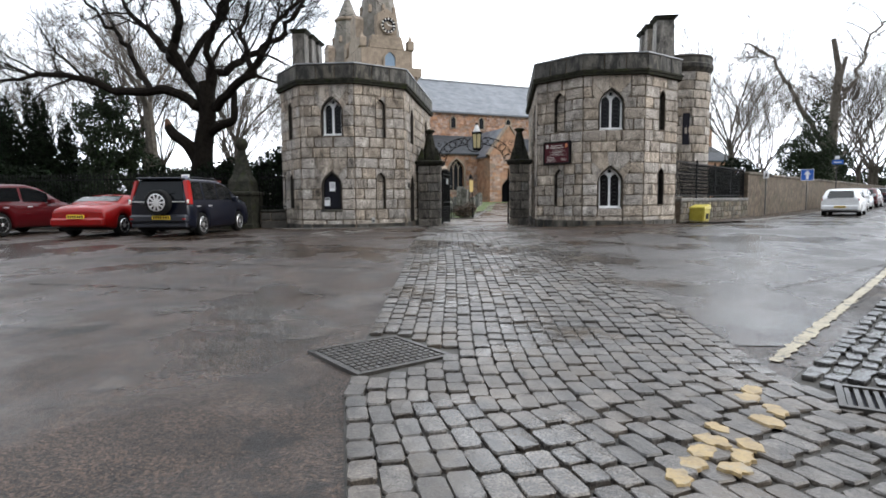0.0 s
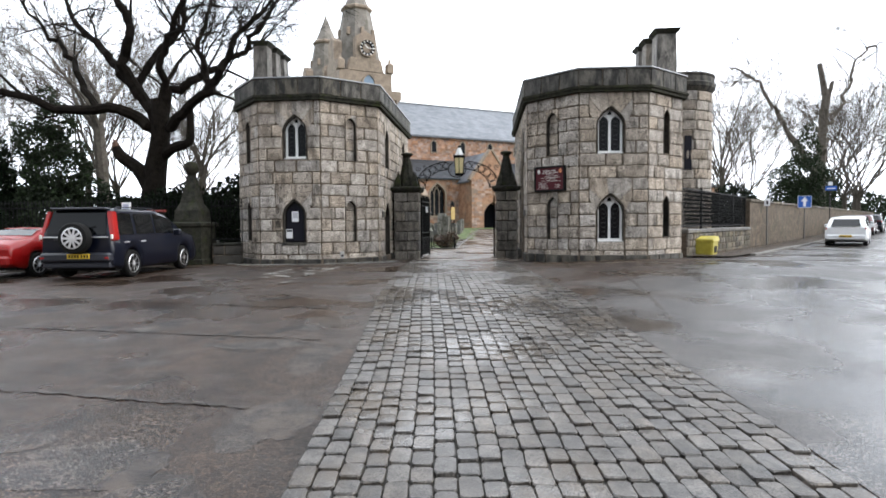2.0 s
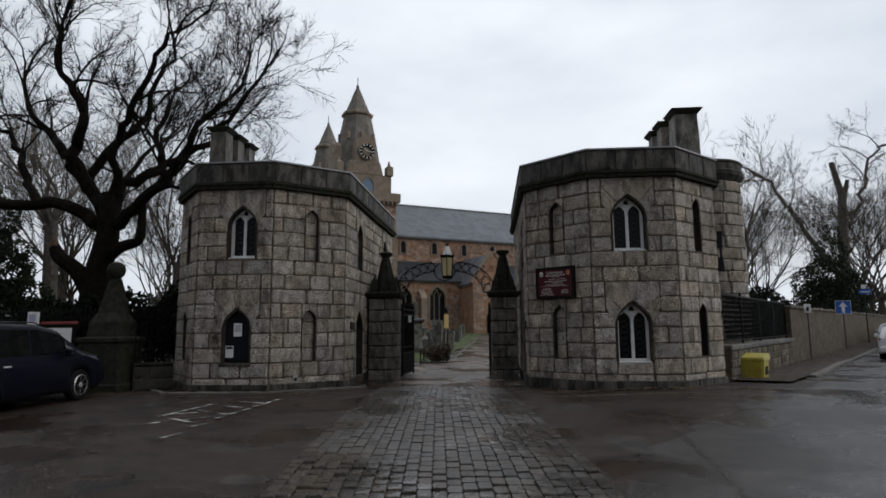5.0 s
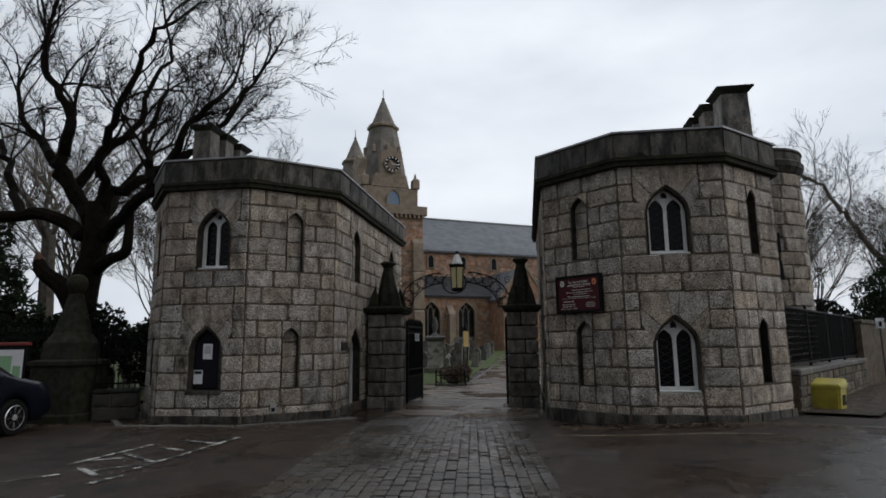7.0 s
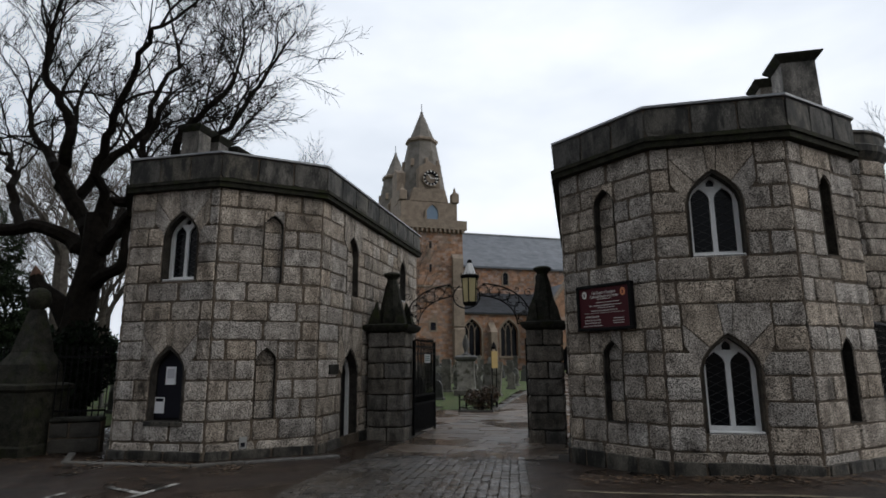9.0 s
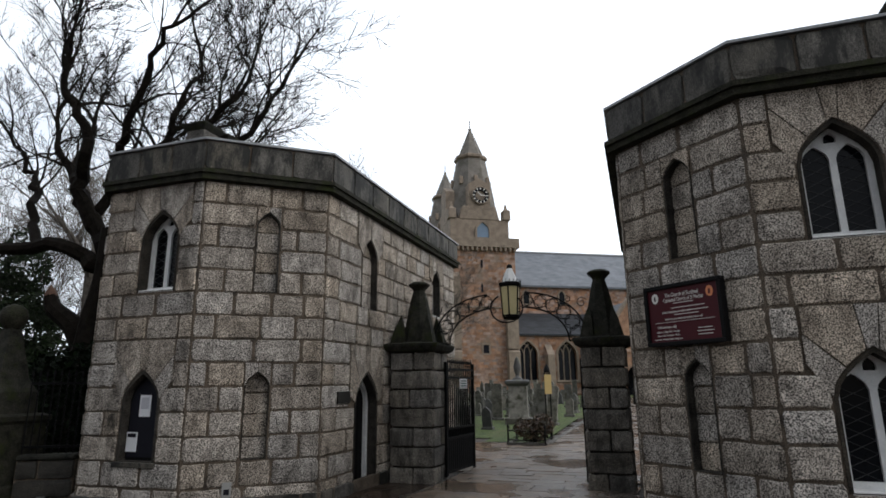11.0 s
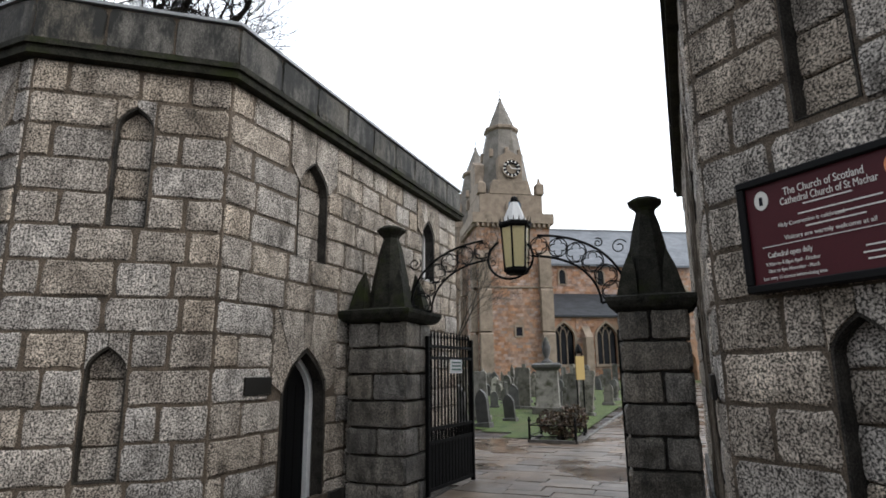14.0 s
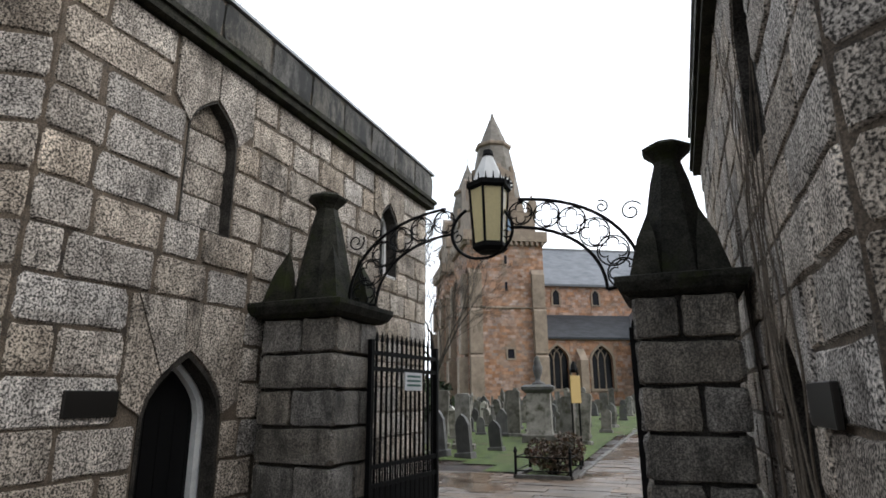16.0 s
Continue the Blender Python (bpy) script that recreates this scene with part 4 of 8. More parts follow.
# ---- information sign on the lodge ----
def text_mesh(body, size, width=None):
    cu = bpy.data.curves.new("lettering", "FONT")
    cu.body, cu.size, cu.align_x, cu.align_y = body, size, "CENTER", "CENTER"
    cu.extrude = 0.0015
    ob = bpy.data.objects.new("lettering", cu)
    scene.collection.objects.link(ob)
    me = bpy.data.meshes.new_from_object(ob.evaluated_get(bpy.context.evaluated_depsgraph_get()))
    bpy.data.objects.remove(ob)
    bpy.data.curves.remove(cu)
    if width:
        w = max(v.co.x for v in me.vertices) - min(v.co.x for v in me.vertices)
        for v in me.vertices:
            v.co.x *= width / w
    me.materials.append(LETTER)
    return me


def info_sign():
    a, b = (1.25, 22.1), (2.74, 20.8)
    W, H = 1.16, 0.80
    root = thing("information_sign", facet_matrix(a, b) @ pose(0.96, -0.1, 3.03), "maroon enamelled church information sign in a black frame", "sign")
    part("panel", boxm(-W / 2 + 0.02, W / 2 - 0.02, -0.012, 0.05, -H / 2 + 0.02, H / 2 - 0.02), MAROON, root)
    for n_, bx in (("frame_rail", (-W / 2, W / 2, H / 2 - 0.055, H / 2)), ("frame_rail", (-W / 2, W / 2, -H / 2, -H / 2 + 0.055)), ("frame_stile", (-W / 2, -W / 2 + 0.055, -H / 2 + 0.055, H / 2 - 0.055)), ("frame_stile", (W / 2 - 0.055, W / 2, -H / 2 + 0.055, H / 2 - 0.055))):
        part(n_, boxm(bx[0], bx[1], -0.045, 0.07, bx[2], bx[3], 0.008), BLACK, root)

    def words(body, x, z, size, width):
        ob = link("lettering", text_mesh(body, size, width), None, root)
        ob.matrix_local = pose(x, -0.014, z, 90)

    words("The Church of Scotland", 0.0, 0.255, 0.075, 0.50)
    words("Cathedral Church of St Machar", 0.02, 0.19, 0.072, 0.60)
    words("Holy Communion is celebrated", -0.1, 0.035, 0.04, 0.42)
    words("Visitors are warmly welcome at all", 0.0, -0.055, 0.042, 0.56)
    words("Cathedral open daily", -0.26, -0.155, 0.052, 0.30)
    words("9.30am to 4.30pm April - October", -0.25, -0.215, 0.036, 0.36)
    words("10am to 4pm November - March", -0.25, -0.262, 0.036, 0.34)
    words("Last entry 15 minutes before closing time", -0.25, -0.31, 0.034, 0.42)
    for x, z, w in ((0.02, 0.145, 0.3), (0.08, 0.085, 0.5), (0.22, 0.035, 0.3), (0.05, -0.005, 0.36), (0.3, -0.2, 0.2), (0.3, -0.24, 0.24), (0.3, -0.28, 0.2)):
        part("text_bar", boxm(x - w / 2, x + w / 2, -0.016, -0.0125, z - 0.0045, z + 0.0045), LETTER, root)
    part("rule", boxm(-0.44, 0.44, -0.017, -0.0125, -0.097, -0.092), LETTER, root)
    for x, mat in ((-0.41, LETTER), (0.41, ORANGE)):
        bm = bmesh.new()
        vs = [bm.verts.new((x + 0.05 * math.cos(k / 20 * math.tau), -0.018, 0.235 + 0.068 * math.sin(k / 20 * math.tau))) for k in range(20)]
        back = [bm.verts.new((v.co.x, -0.012, v.co.z)) for v in vs]
        bm.faces.new(vs)
        for k in range(20):
            bm.faces.new((vs[k], vs[(k + 1) % 20], back[(k + 1) % 20], back[k]))
        e = part("emblem", bm, mat, root)
        part("emblem_mark", boxm(x - 0.012, x + 0.012, -0.0215, -0.0185, 0.20, 0.26, 0), INK if mat == LETTER else MAROON, e)


info_sign()


# ---- church ----
CH = Matrix(((math.cos(radians(30)), -math.sin(radians(30)), 0, -11.8), (math.sin(radians(30)), math.cos(radians(30)), 0, 78.31), (0, 0, 1, 0), (0, 0, 0, 1)))
church = thing("cathedral", CH, "large pinkish stone cathedral with twin spired towers and slate roofs", "church")


def gothic_window(parent, m, c, w, z0, z1):
    win = link("window", None, None, parent, "pointed traceried window with dark glass")
    win.matrix_local = m
    o = arch(c, w, z0, z1, 8)
    part("pane", slab(o, [], 0.38, 0.42), DARKGLASS, win)
    part("hood_mould", slab(arch(c, w + 0.5, z0 - 0.12, z1 + 0.28, 8), [arch(c, w, z0 + 0.05, z1, 8)], -0.1, 0.1), CHURCH_TRIM, win)
    tr = bmesh.new()
    zs = z1 - w * 0.62
    for k in (-1, 1):
        add_tube(tr, [(c + k * w / 6, 0.32, z0), (c + k * w / 6, 0.32, zs), (c + k * w / 10, 0.32, zs + w * 0.3), (c - k * w * 0.12, 0.32, zs + w * 0.5)], 0.07, 5)
        add_tube(tr, [(c + k * w / 6, 0.32, zs), (c + k * w / 3.4, 0.32, zs + w * 0.28)], 0.06, 5)
    part("tracery", tr, CHURCH_TRIM, win)
    part("window_sill", boxm(c - w / 2 - 0.3, c + w / 2 + 0.3, -0.15, 0.4, z0 - 0.25, z0, 0.03), CHURCH_TRIM, win)


def plain_block(name, seed):
    """A rough rubble stone, 1 x 1 x 1, with uneven corners."""
    r_ = random.Random(seed)
    bm = bmesh.new()
    add_box(bm, -0.5, 0.5, -0.5, 0.5, -0.5, 0.5)
    for v in bm.verts:
        k = 0.05 if v.co.y < 0 else 0.0
        v.co += Vector((r_.uniform(-k, k), r_.uniform(-0.2, 0.2) if k else 0, r_.uniform(-k, k) * 1.4))
    me = bpy.data.meshes.new(name)
    bm.to_mesh(me)
    bm.free()
    return me


UNIT_PLAIN = [plain_block("rubble_stone_%d" % i, 90 + i) for i in range(6)]


def rubble(parent, m, length, z0, z1, openings, seed, course=0.3):
    j = Joined()
    lay_blocks(parent, m, length, openings, random.Random(seed), j, z0, z1, course, 0.3, 0.85, UNIT_PLAIN, None, 0.06)
    ob = j.make("rubble_facing", CHURCH_STONE_ISL, parent)
    tagged(ob, kind="stuff")


def tower(y0, seed):
    """Square tower with corner buttresses, corbelled parapet, gabled cap-house and two-stage spire."""
    t = link("tower", None, None, church)
    x0, x1, y1 = -7.8, 0.3, y0 + 8.1
    xc, yc = (x0 + x1) / 2, (y0 + y1) / 2
    part("tower_wall", boxm(x0, x1, y0, y1, -0.5, 17.9), SANDSTONE, t)
    for a, b, sd in (((x0, y0), (x1, y0), 1), ((x0, y1), (x0, y0), 2)):
        rubble(t, facet_matrix(a, b), 8.1, 0.6, 17.6, [(4.35, 0.75, 5.6, 6.8)] if sd == 1 else [], seed + sd)
    for bx, by, dx, dy in ((x0 + 0.1, y0, 1.3, -0.9), (x1 - 1.4, y0, 1.3, -0.9)):
        for z0, z1, k in ((-0.5, 6.2, 1.0), (6.2, 10.8, 0.8), (10.8, 14.6, 0.55)):
            b = bmesh.new()
            add_box(b, bx, bx + dx, by + dy * k, by + 0.2, z0, z1 - 0.35)
            vs = [b.verts.new(p) for p in ((bx, by + dy * k, z1 - 0.35), (bx + dx, by + dy * k, z1 - 0.35), (bx + dx, by, z1 + 0.25), (bx, by, z1 + 0.25))]
            b.faces.new(vs)
            part("buttress", b, CHURCH_TRIM, t)
    for by in (y0 + 0.1, y1 - 1.4):
        for z0, z1, k in ((-0.5, 6.2, 1.0), (6.2, 10.8, 0.8), (10.8, 14.6, 0.55)):
            b = bmesh.new()
            add_box(b, x0 - 0.9 * k, x0 + 0.2, by, by + 1.3, z0, z1 - 0.35)
            b.faces.new([b.verts.new(p) for p in ((x0 - 0.9 * k, by, z1 - 0.35), (x0 - 0.9 * k, by + 1.3, z1 - 0.35), (x0, by + 1.3, z1 + 0.25), (x0, by, z1 + 0.25))])
            part("buttress", b, CHURCH_TRIM, t)
    part("string_course", boxm(x0 - 0.14, x1 + 0.14, y0 - 0.14, y1 + 0.14, 10.75, 10.95, 0.04), CHURCH_TRIM, t)
    part("square_window", boxm(x0 + 4.02, x0 + 4.68, y0 - 0.02, y0 + 0.3, 5.75, 6.65), INK, t)
    part("window_surround", slab([(x0 + 3.85, 5.58), (x0 + 4.85, 5.58), (x0 + 4.85, 6.82), (x0 + 3.85, 6.82)], [[(x0 + 4.02, 5.75), (x0 + 4.68, 5.75), (x0 + 4.68, 6.65), (x0 + 4.02, 6.65)]], y0 - 0.1, y0 + 0.05), CHURCH_TRIM, t)
    for z in (12.6, 15.4):
        part("slit", boxm(xc - 0.12, xc + 0.12, y0 - 0.09, y0 + 0.2, z, z + 0.9), INK, t)
    # corbels and parapet
    for k in range(15):
        u = x0 + 0.1 + k * (x1 - x0 - 0.2) / 14
        part("corbel", boxm(u - 0.14, u + 0.14, y0 - 0.42, y0, 17.35, 17.8, 0.05), CHURCH_TRIM, t)
        v = y0 + 0.1 + k * (y1 - y0 - 0.2) / 14
        part("corbel", boxm(x0 - 0.42, x0, v - 0.14, v + 0.14, 17.35, 17.8, 0.05), CHURCH_TRIM, t)
    bm = bmesh.new()
    for a in ((x0 - 0.45, x1 + 0.45, y0 - 0.45, y0 - 0.1), (x0 - 0.45, x1 + 0.45, y1 + 0.1, y1 + 0.45), (x0 - 0.45, x0 - 0.1, y0 - 0.1, y1 + 0.1), (x1 + 0.1, x1 + 0.45, y0 - 0.1, y1 + 0.1)):
        add_box(bm, *a, 17.8, 18.9)
    part("parapet", bm, CHURCH_TRIM, t)
    # cap-house, stepped at its corners
    part("cap_house", boxm(x0 + 0.5, x1 - 0.5, y0 + 0.4, y1 - 0.4, 17.8, 21.3, 0.05), CHURCH_TRIM, t)
    for cx in (x0 + 0.75, x1 - 0.75):
        for cy in (y0 + 0.7, y1 - 0.7):
            part("corner_turret", boxm(cx - 0.45, cx + 0.45, cy - 0.5, cy + 0.5, 21.3, 22.5, 0.05), CHURCH_TRIM, t)
            part("pinnacle", lathe([(0.46, 22.5), (0.48, 22.56), (0.24, 22.75), (0.13, 23.1), (0.15, 23.16), (0.02, 23.4)], 4, (cx, cy), math.pi / 4), CHURCH_TRIM, t)
    part("gable", slab([(xc - 2.4, 21.3), (xc + 2.4, 21.3), (xc + 2.0, 22.9), (xc + 1.35, 22.9), (xc + 1.35, 25.6), (xc, 26.4), (xc - 1.35, 25.6), (xc - 1.35, 22.9), (xc - 2.0, 22.9)], [], y0 + 0.35, y0 + 1.5), CHURCH_TRIM, t)
    g = part("gable", slab([(-2.4, 21.3), (2.4, 21.3), (2.0, 22.9), (1.35, 22.9), (1.35, 25.4), (0, 26.2), (-1.35, 25.4), (-1.35, 22.9), (-2.0, 22.9)], [], 0.0, 1.1), CHURCH_TRIM, t)
    g.matrix_local = facet_matrix((x0 + 0.5, yc), (x0 + 0.5, yc - 1))
    part("spire_lower", lathe([(3.45, 21.2), (3.1, 23.0), (2.75, 25.2), (2.2, 28.2), (1.85, 29.9)], 8, (xc, yc), math.pi / 8), SPIRE, t)
    part("spire_crown", lathe([(1.85, 29.8), (2.12, 30.0), (2.12, 30.3), (1.75, 30.5)], 8, (xc, yc), math.pi / 8), CHURCH_TRIM, t)
    part("spire_upper", lathe([(1.72, 30.4), (1.15, 31.8), (0.55, 33.3), (0.16, 34.25), (0.22, 34.35), (0.05, 34.6)], 8, (xc, yc), math.pi / 8), SPIRE, t)
    part("vane", tube([(xc, yc, 34.5), (xc, yc, 35.6)], 0.05, 5), IRON, t)
    for k in range(8):
        a = k / 8 * math.tau
        part("lucarne", boxm(xc + 2.35 * math.cos(a) - 0.22, xc + 2.35 * math.cos(a) + 0.22, yc + 2.35 * math.sin(a) - 0.22, yc + 2.35 * math.sin(a) + 0.22, 26.3, 27.3, 0.06), CHURCH_TRIM, t)
    return t, xc, yc


tow, txc, tyc = tower(0.0, 100)
tower(15.8, 200)
# belfry window and clock on the near tower
bw = link("belfry_window", None, None, tow, "round-headed belfry window with pale blue glass")
part("window_surround", slab(arch(txc + 0.35, 1.9, 18.7, 21.1, 8), [arch(txc + 0.35, 1.45, 18.85, 20.9, 8)], 0.2, 0.42), CHURCH_TRIM, bw)
part("pane", slab(arch(txc + 0.35, 1.45, 18.85, 20.9, 8), [], 0.34, 0.38), BLUEGLASS, bw)
clock = link("clock", None, None, tow, "round skeleton clock face with pale ring of numerals")
clock.matrix_local = Matrix.Translation((txc + 0.15, 0.25, 24.2))
circle = [(math.cos(k / 28 * math.tau), math.sin(k / 28 * math.tau)) for k in range(28)]
part("dial", slab([(1.05 * x, 1.05 * z) for x, z in circle], [[(0.62 * x, 0.62 * z) for x, z in circle]], -0.1, 0.1), INK, clock)
part("rim", tube([(1.05 * math.cos(k / 28 * math.tau), -0.12, 1.05 * math.sin(k / 28 * math.tau)) for k in range(28)], 0.07, 5, closed=True), CHURCH_TRIM, clock)
for k in range(12):
    a = k / 12 * math.tau
    nb = part("numeral", boxm(-0.07, 0.07, -0.16, -0.11, 0.72, 0.96), LETTER, clock)
    nb.matrix_local = pose(0, 0, 0, 0, math.degrees(a), 0)
for ang, ln in ((-42, 0.55), (95, 0.8)):
    hd = part("clock_arm", boxm(-0.05, 0.05, -0.19, -0.165, -0.1, ln), LETTER, clock)
    hd.matrix_local = pose(0, 0, 0, 0, ang, 0)

# nave, aisle and porch
NX = 62.0
nave = link("nave", None, None, church)
part("nave_wall", boxm(0.3, NX, 6.0, 18.0, -0.5, 14.6), SANDSTONE, nave)
clere = [(3.3 + 4.75 * k, 0.75, 12.2, 13.9) for k in range(12)]
rubble(nave, facet_matrix((0.3, 5.98), (NX, 5.98)), 34.0, 10.4, 14.3, clere, 301)
for o in clere:
    w = link("window", None, None, nave, "small lancet clerestory window")
    w.matrix_local = facet_matrix((0.3, 5.9), (NX, 5.9))
    part("pane", slab(arch(*o, 5), [], 0.03, 0.06), DARKGLASS, w)
    part("window_surround", slab(arch(o[0], o[1] + 0.36, o[2] - 0.12, o[3] + 0.2, 5), [arch(*o, 5)], -0.06, 0.1), CHURCH_TRIM, w)
part("eaves_course", boxm(0.3, NX, 5.75, 6.1, 14.25, 14.6, 0.04), CHURCH_TRIM, nave)
bm = bmesh.new()
pr = [(5.6, 14.55), (12.0, 20.3), (18.4, 14.55), (18.4, 14.3), (12, 20.0), (5.6, 14.3)]
A = [bm.verts.new((0.3, y, z)) for y, z in pr]
B = [bm.verts.new((NX, y, z)) for y, z in pr]
for i in range(6):
    bm.faces.new((A[i], A[(i + 1) % 6], B[(i + 1) % 6], B[i]))
bm.faces.new(A[::-1])
bm.faces.new(B)
part("nave_roof", bm, SLATE, nave)
part("ridge", boxm(0.3, NX, 11.85, 12.15, 20.2, 20.45, 0.05), LEAD, nave)
aisle = link("aisle", None, None, church)
lights = [(1.6 + 4.75 * k, 2.25, 2.75, 7.15) for k in range(2)] + [(18.5 + 4.75 * k, 2.25, 2.75, 7.15) for k in range(7)]
ma = facet_matrix((0.0, 0.6), (NX, 0.6))
wl_ = part("aisle_wall", slab([(0.2, -0.5), (NX, -0.5), (NX, 7.9), (0.2, 7.9)], [arch(*o, 8) for o in lights], 0.05, 0.7), SANDSTONE, aisle)
wl_.matrix_local = ma
rubble(aisle, ma, 30.0, 0.7, 7.7, lights, 302)
for o in lights:
    gothic_window(aisle, ma, *o)
for k in range(8):
    u = 4.0 + 4.75 * k
    if 8.5 < u < 16:
        continue
    b = boxm(u - 0.4, u + 0.4, -0.5, 0.7, -0.5, 5.6)
    b.faces.new([b.verts.new(p) for p in ((u - 0.4, -0.5, 5.6), (u + 0.4, -0.5, 5.6), (u + 0.4, 0.6, 6.8), (u - 0.4, 0.6, 6.8))])
    part("buttress", b, CHURCH_TRIM, aisle)
part("eaves_course", boxm(0.3, NX, 0.42, 0.8, 7.7, 7.95, 0.03), CHURCH_TRIM, aisle)
bm = bmesh.new()
A = [bm.verts.new((0.3, y, z)) for y, z in ((0.3, 7.95), (6.1, 11.1), (6.1, 10.9), (0.3, 7.75))]
B = [bm.verts.new((NX, y, z)) for y, z in ((0.3, 7.95), (6.1, 11.1), (6.1, 10.9), (0.3, 7.75))]
for i in range(4):
    bm.faces.new((A[i], A[(i + 1) % 4], B[(i + 1) % 4], B[i]))
bm.faces.new(A[::-1])
bm.faces.new(B)
SLATE_DARK = material("dark_aisle_slate", (0.02, 0.022, 0.026), (0.055, 0.06, 0.068), 0.65, 1.0, 12, 0.3, 0.01, stretch=(1, 1, 3), spec=0.2)
part("aisle_roof", bm, SLATE_DARK, aisle)
# gabled south porch
porch = link("porch", None, None, church, "gabled stone porch with a dark arched doorway")
px0, px1, py = 9.6, 15.6, -3.2
pf = part("porch_front", slab([(0, -0.5), (6.0, -0.5), (6.0, 7.6), (3.0, 11.6), (0, 7.6)], [arch(3.2, 2.6, -0.4, 4.6, 8)], 0.0, 0.7), SANDSTONE, porch)
pf.matrix_local = facet_matrix((px0, py), (px1, py))
part("porch_back", boxm(px0 + 1, px1 - 1, py + 2.2, py + 2.4, -0.5, 6.5), INK, porch)
part("porch_side", boxm(px0, px0 + 0.6, py + 0.7, 0.6, -0.5, 7.5), SANDSTONE, porch)
part("porch_side", boxm(px1 - 0.6, px1, py + 0.7, 0.6, -0.5, 7.5), SANDSTONE, porch)
for s in (0, 1):
    bm = bmesh.new()
    xa, xm = (px0 - 0.2, 12.6) if s == 0 else (px1 + 0.2, 12.6)
    vs = [(xa, py + 0.5, 7.4), (xm, py + 0.5, 11.45), (xm, 6.0, 11.45), (xa, 6.0, 7.4)]
    f0 = [bm.verts.new(v) for v in vs]
    f1 = [bm.verts.new((v[0], v[1], v[2] - 0.2)) for v in vs]
    bm.faces.new(f0)
    bm.faces.new(f1[::-1])
    for i in range(4):
        bm.faces.new((f0[i], f1[i], f1[(i + 1) % 4], f0[(i + 1) % 4]))
    part("porch_roof", bm, SLATE, porch)
for s in (-1, 1):
    cop = part("gable_coping", boxm(-0.1, 5.1, -0.12, 0.6, 0, 0.3, 0.04), CHURCH_TRIM, porch)
    cop.matrix_local = Matrix.Translation((12.6 + s * 3.1, py, 7.5)) @ (pose(0, 0, 0, 0, -53, 0) if s < 0 else pose(0, 0, 0, 0, -127, 0) @ Matrix.Diagonal((1, 1, -1, 1)))
rubble(porch, facet_matrix((px0, py), (px1, py)), 6.0, 0.6, 7.6, [(3.2, 2.8, -0.4, 4.8)], 303)

# ---- setts of the carriageway ----
LEFT = [(-1, 0.25), (1.2, -0.35), (2.26, -0.65), (3.5, -1.0), (5, -1.2), (8.7, -1.56), (12.5, -2.0), (19, -2.55), (22.5, -2.66)]
RIGHT = [(-1, 4.4), (1.2, 3.6), (2.2, 2.9), (3.4, 2.05), (4.1, 1.86), (6.5, 1.8), (10, 1.55), (13, 1.32), (19, 0.75), (22.5, 0.35)]
ys = [0.6 + 0.4 * i for i in range(55)]
carriage = strip("sett_carriageway", [(interp(y, LEFT) - 0.01, y) for y in ys], [(interp(y, RIGHT) + 0.01, y) for y in ys], 0.006, JOINT, "wet granite setts laid in long courses towards the gateway")
COLS = 23


def sett_mesh(name, seed, mat):
    rnd = random.Random(seed)
    bm = bmesh.new()
    rings = []
    for s, z in ((0.5, 0.0), (0.5, 0.72), (0.478, 0.93)):
        pts = []
        for a, b in ((-1, -0.75), (-0.75, -1), (0.75, -1), (1, -0.75), (1, 0.75), (0.75, 1), (-0.75, 1), (-1, 0.75)):
            pts.append(bm.verts.new((a * s + rnd.uniform(-.02, .02), b * s + rnd.uniform(-.02, .02), z + rnd.uniform(-.04, .04) * (z > 0))))
        rings.append(pts)
    for A, B in zip(rings, rings[1:]):
        for k in range(8):
            bm.faces.new((A[k], A[(k + 1) % 8], B[(k + 1) % 8], B[k]))
    c = bm.verts.new((0, 0, 1.0))
    for k in range(8):
        bm.faces.new((rings[2][k], rings[2][(k + 1) % 8], c))
    bmesh.ops.recalc_face_normals(bm, faces=bm.faces)
    me = bpy.data.meshes.new(name)
    bm.to_mesh(me)
    bm.free()
    me.materials.append(mat)
    return me


SETTS = [sett_mesh("sett_%d" % i, i, SETT) for i in range(6)]


def in_poly(x, y, poly):
    c = False
    for i in range(len(poly)):
        (x0, y0), (x1, y1) = poly[i - 1], poly[i]
        if (y0 > y) != (y1 > y) and x < (x1 - x0) * (y - y0) / (y1 - y0) + x0:
            c = not c
    return c


far_setts = Joined()
rnd = random.Random(11)
made = 0
for c in range(COLS):
    y = 0.9 + rnd.uniform(0, 0.2)
    while y < 22.2:
        ln = rnd.uniform(0.17, 0.27)
        ym = y + ln / 2
        a, b = interp(ym, LEFT), interp(ym, RIGHT)
        w = (b - a) / COLS
        x = a + w * (c + 0.5)
        a2, b2 = interp(ym + 0.3, LEFT), interp(ym + 0.3, RIGHT)
        x2 = a2 + (b2 - a2) / COLS * (c + 0.5)
        yaw = -math.atan2(x2 - x, 0.3)
        y += ln
        if in_poly(x, ym, [(-1.6, 4.44), (-0.94, 3.78), (-0.3, 4.45), (-1.05, 5.06)]):
            continue
        rnd.random()
        m = Matrix.Translation((x, ym, gz(x, ym) + rnd.uniform(-0.012, 0.004))) @ Matrix.Rotation(yaw + rnd.uniform(-.05, .05), 4, "Z") @ Matrix.Rotation(rnd.uniform(-.03, .03), 4, "X") @ Matrix.Diagonal((w * math.cos(yaw) - rnd.uniform(0.005, 0.013), ln - rnd.uniform(0.006, 0.015), 0.04, 1))
        if 2.0 < ym < 4.6 and made < 300:
            ob = new("sett", rnd.choice(SETTS))
            ob.parent = carriage
            ob.matrix_local = m
            made += 1
        else:
            far_setts.add_mesh(rnd.choice(SETTS), m)
fs = far_setts.make("setts", SETT_ISL, carriage)
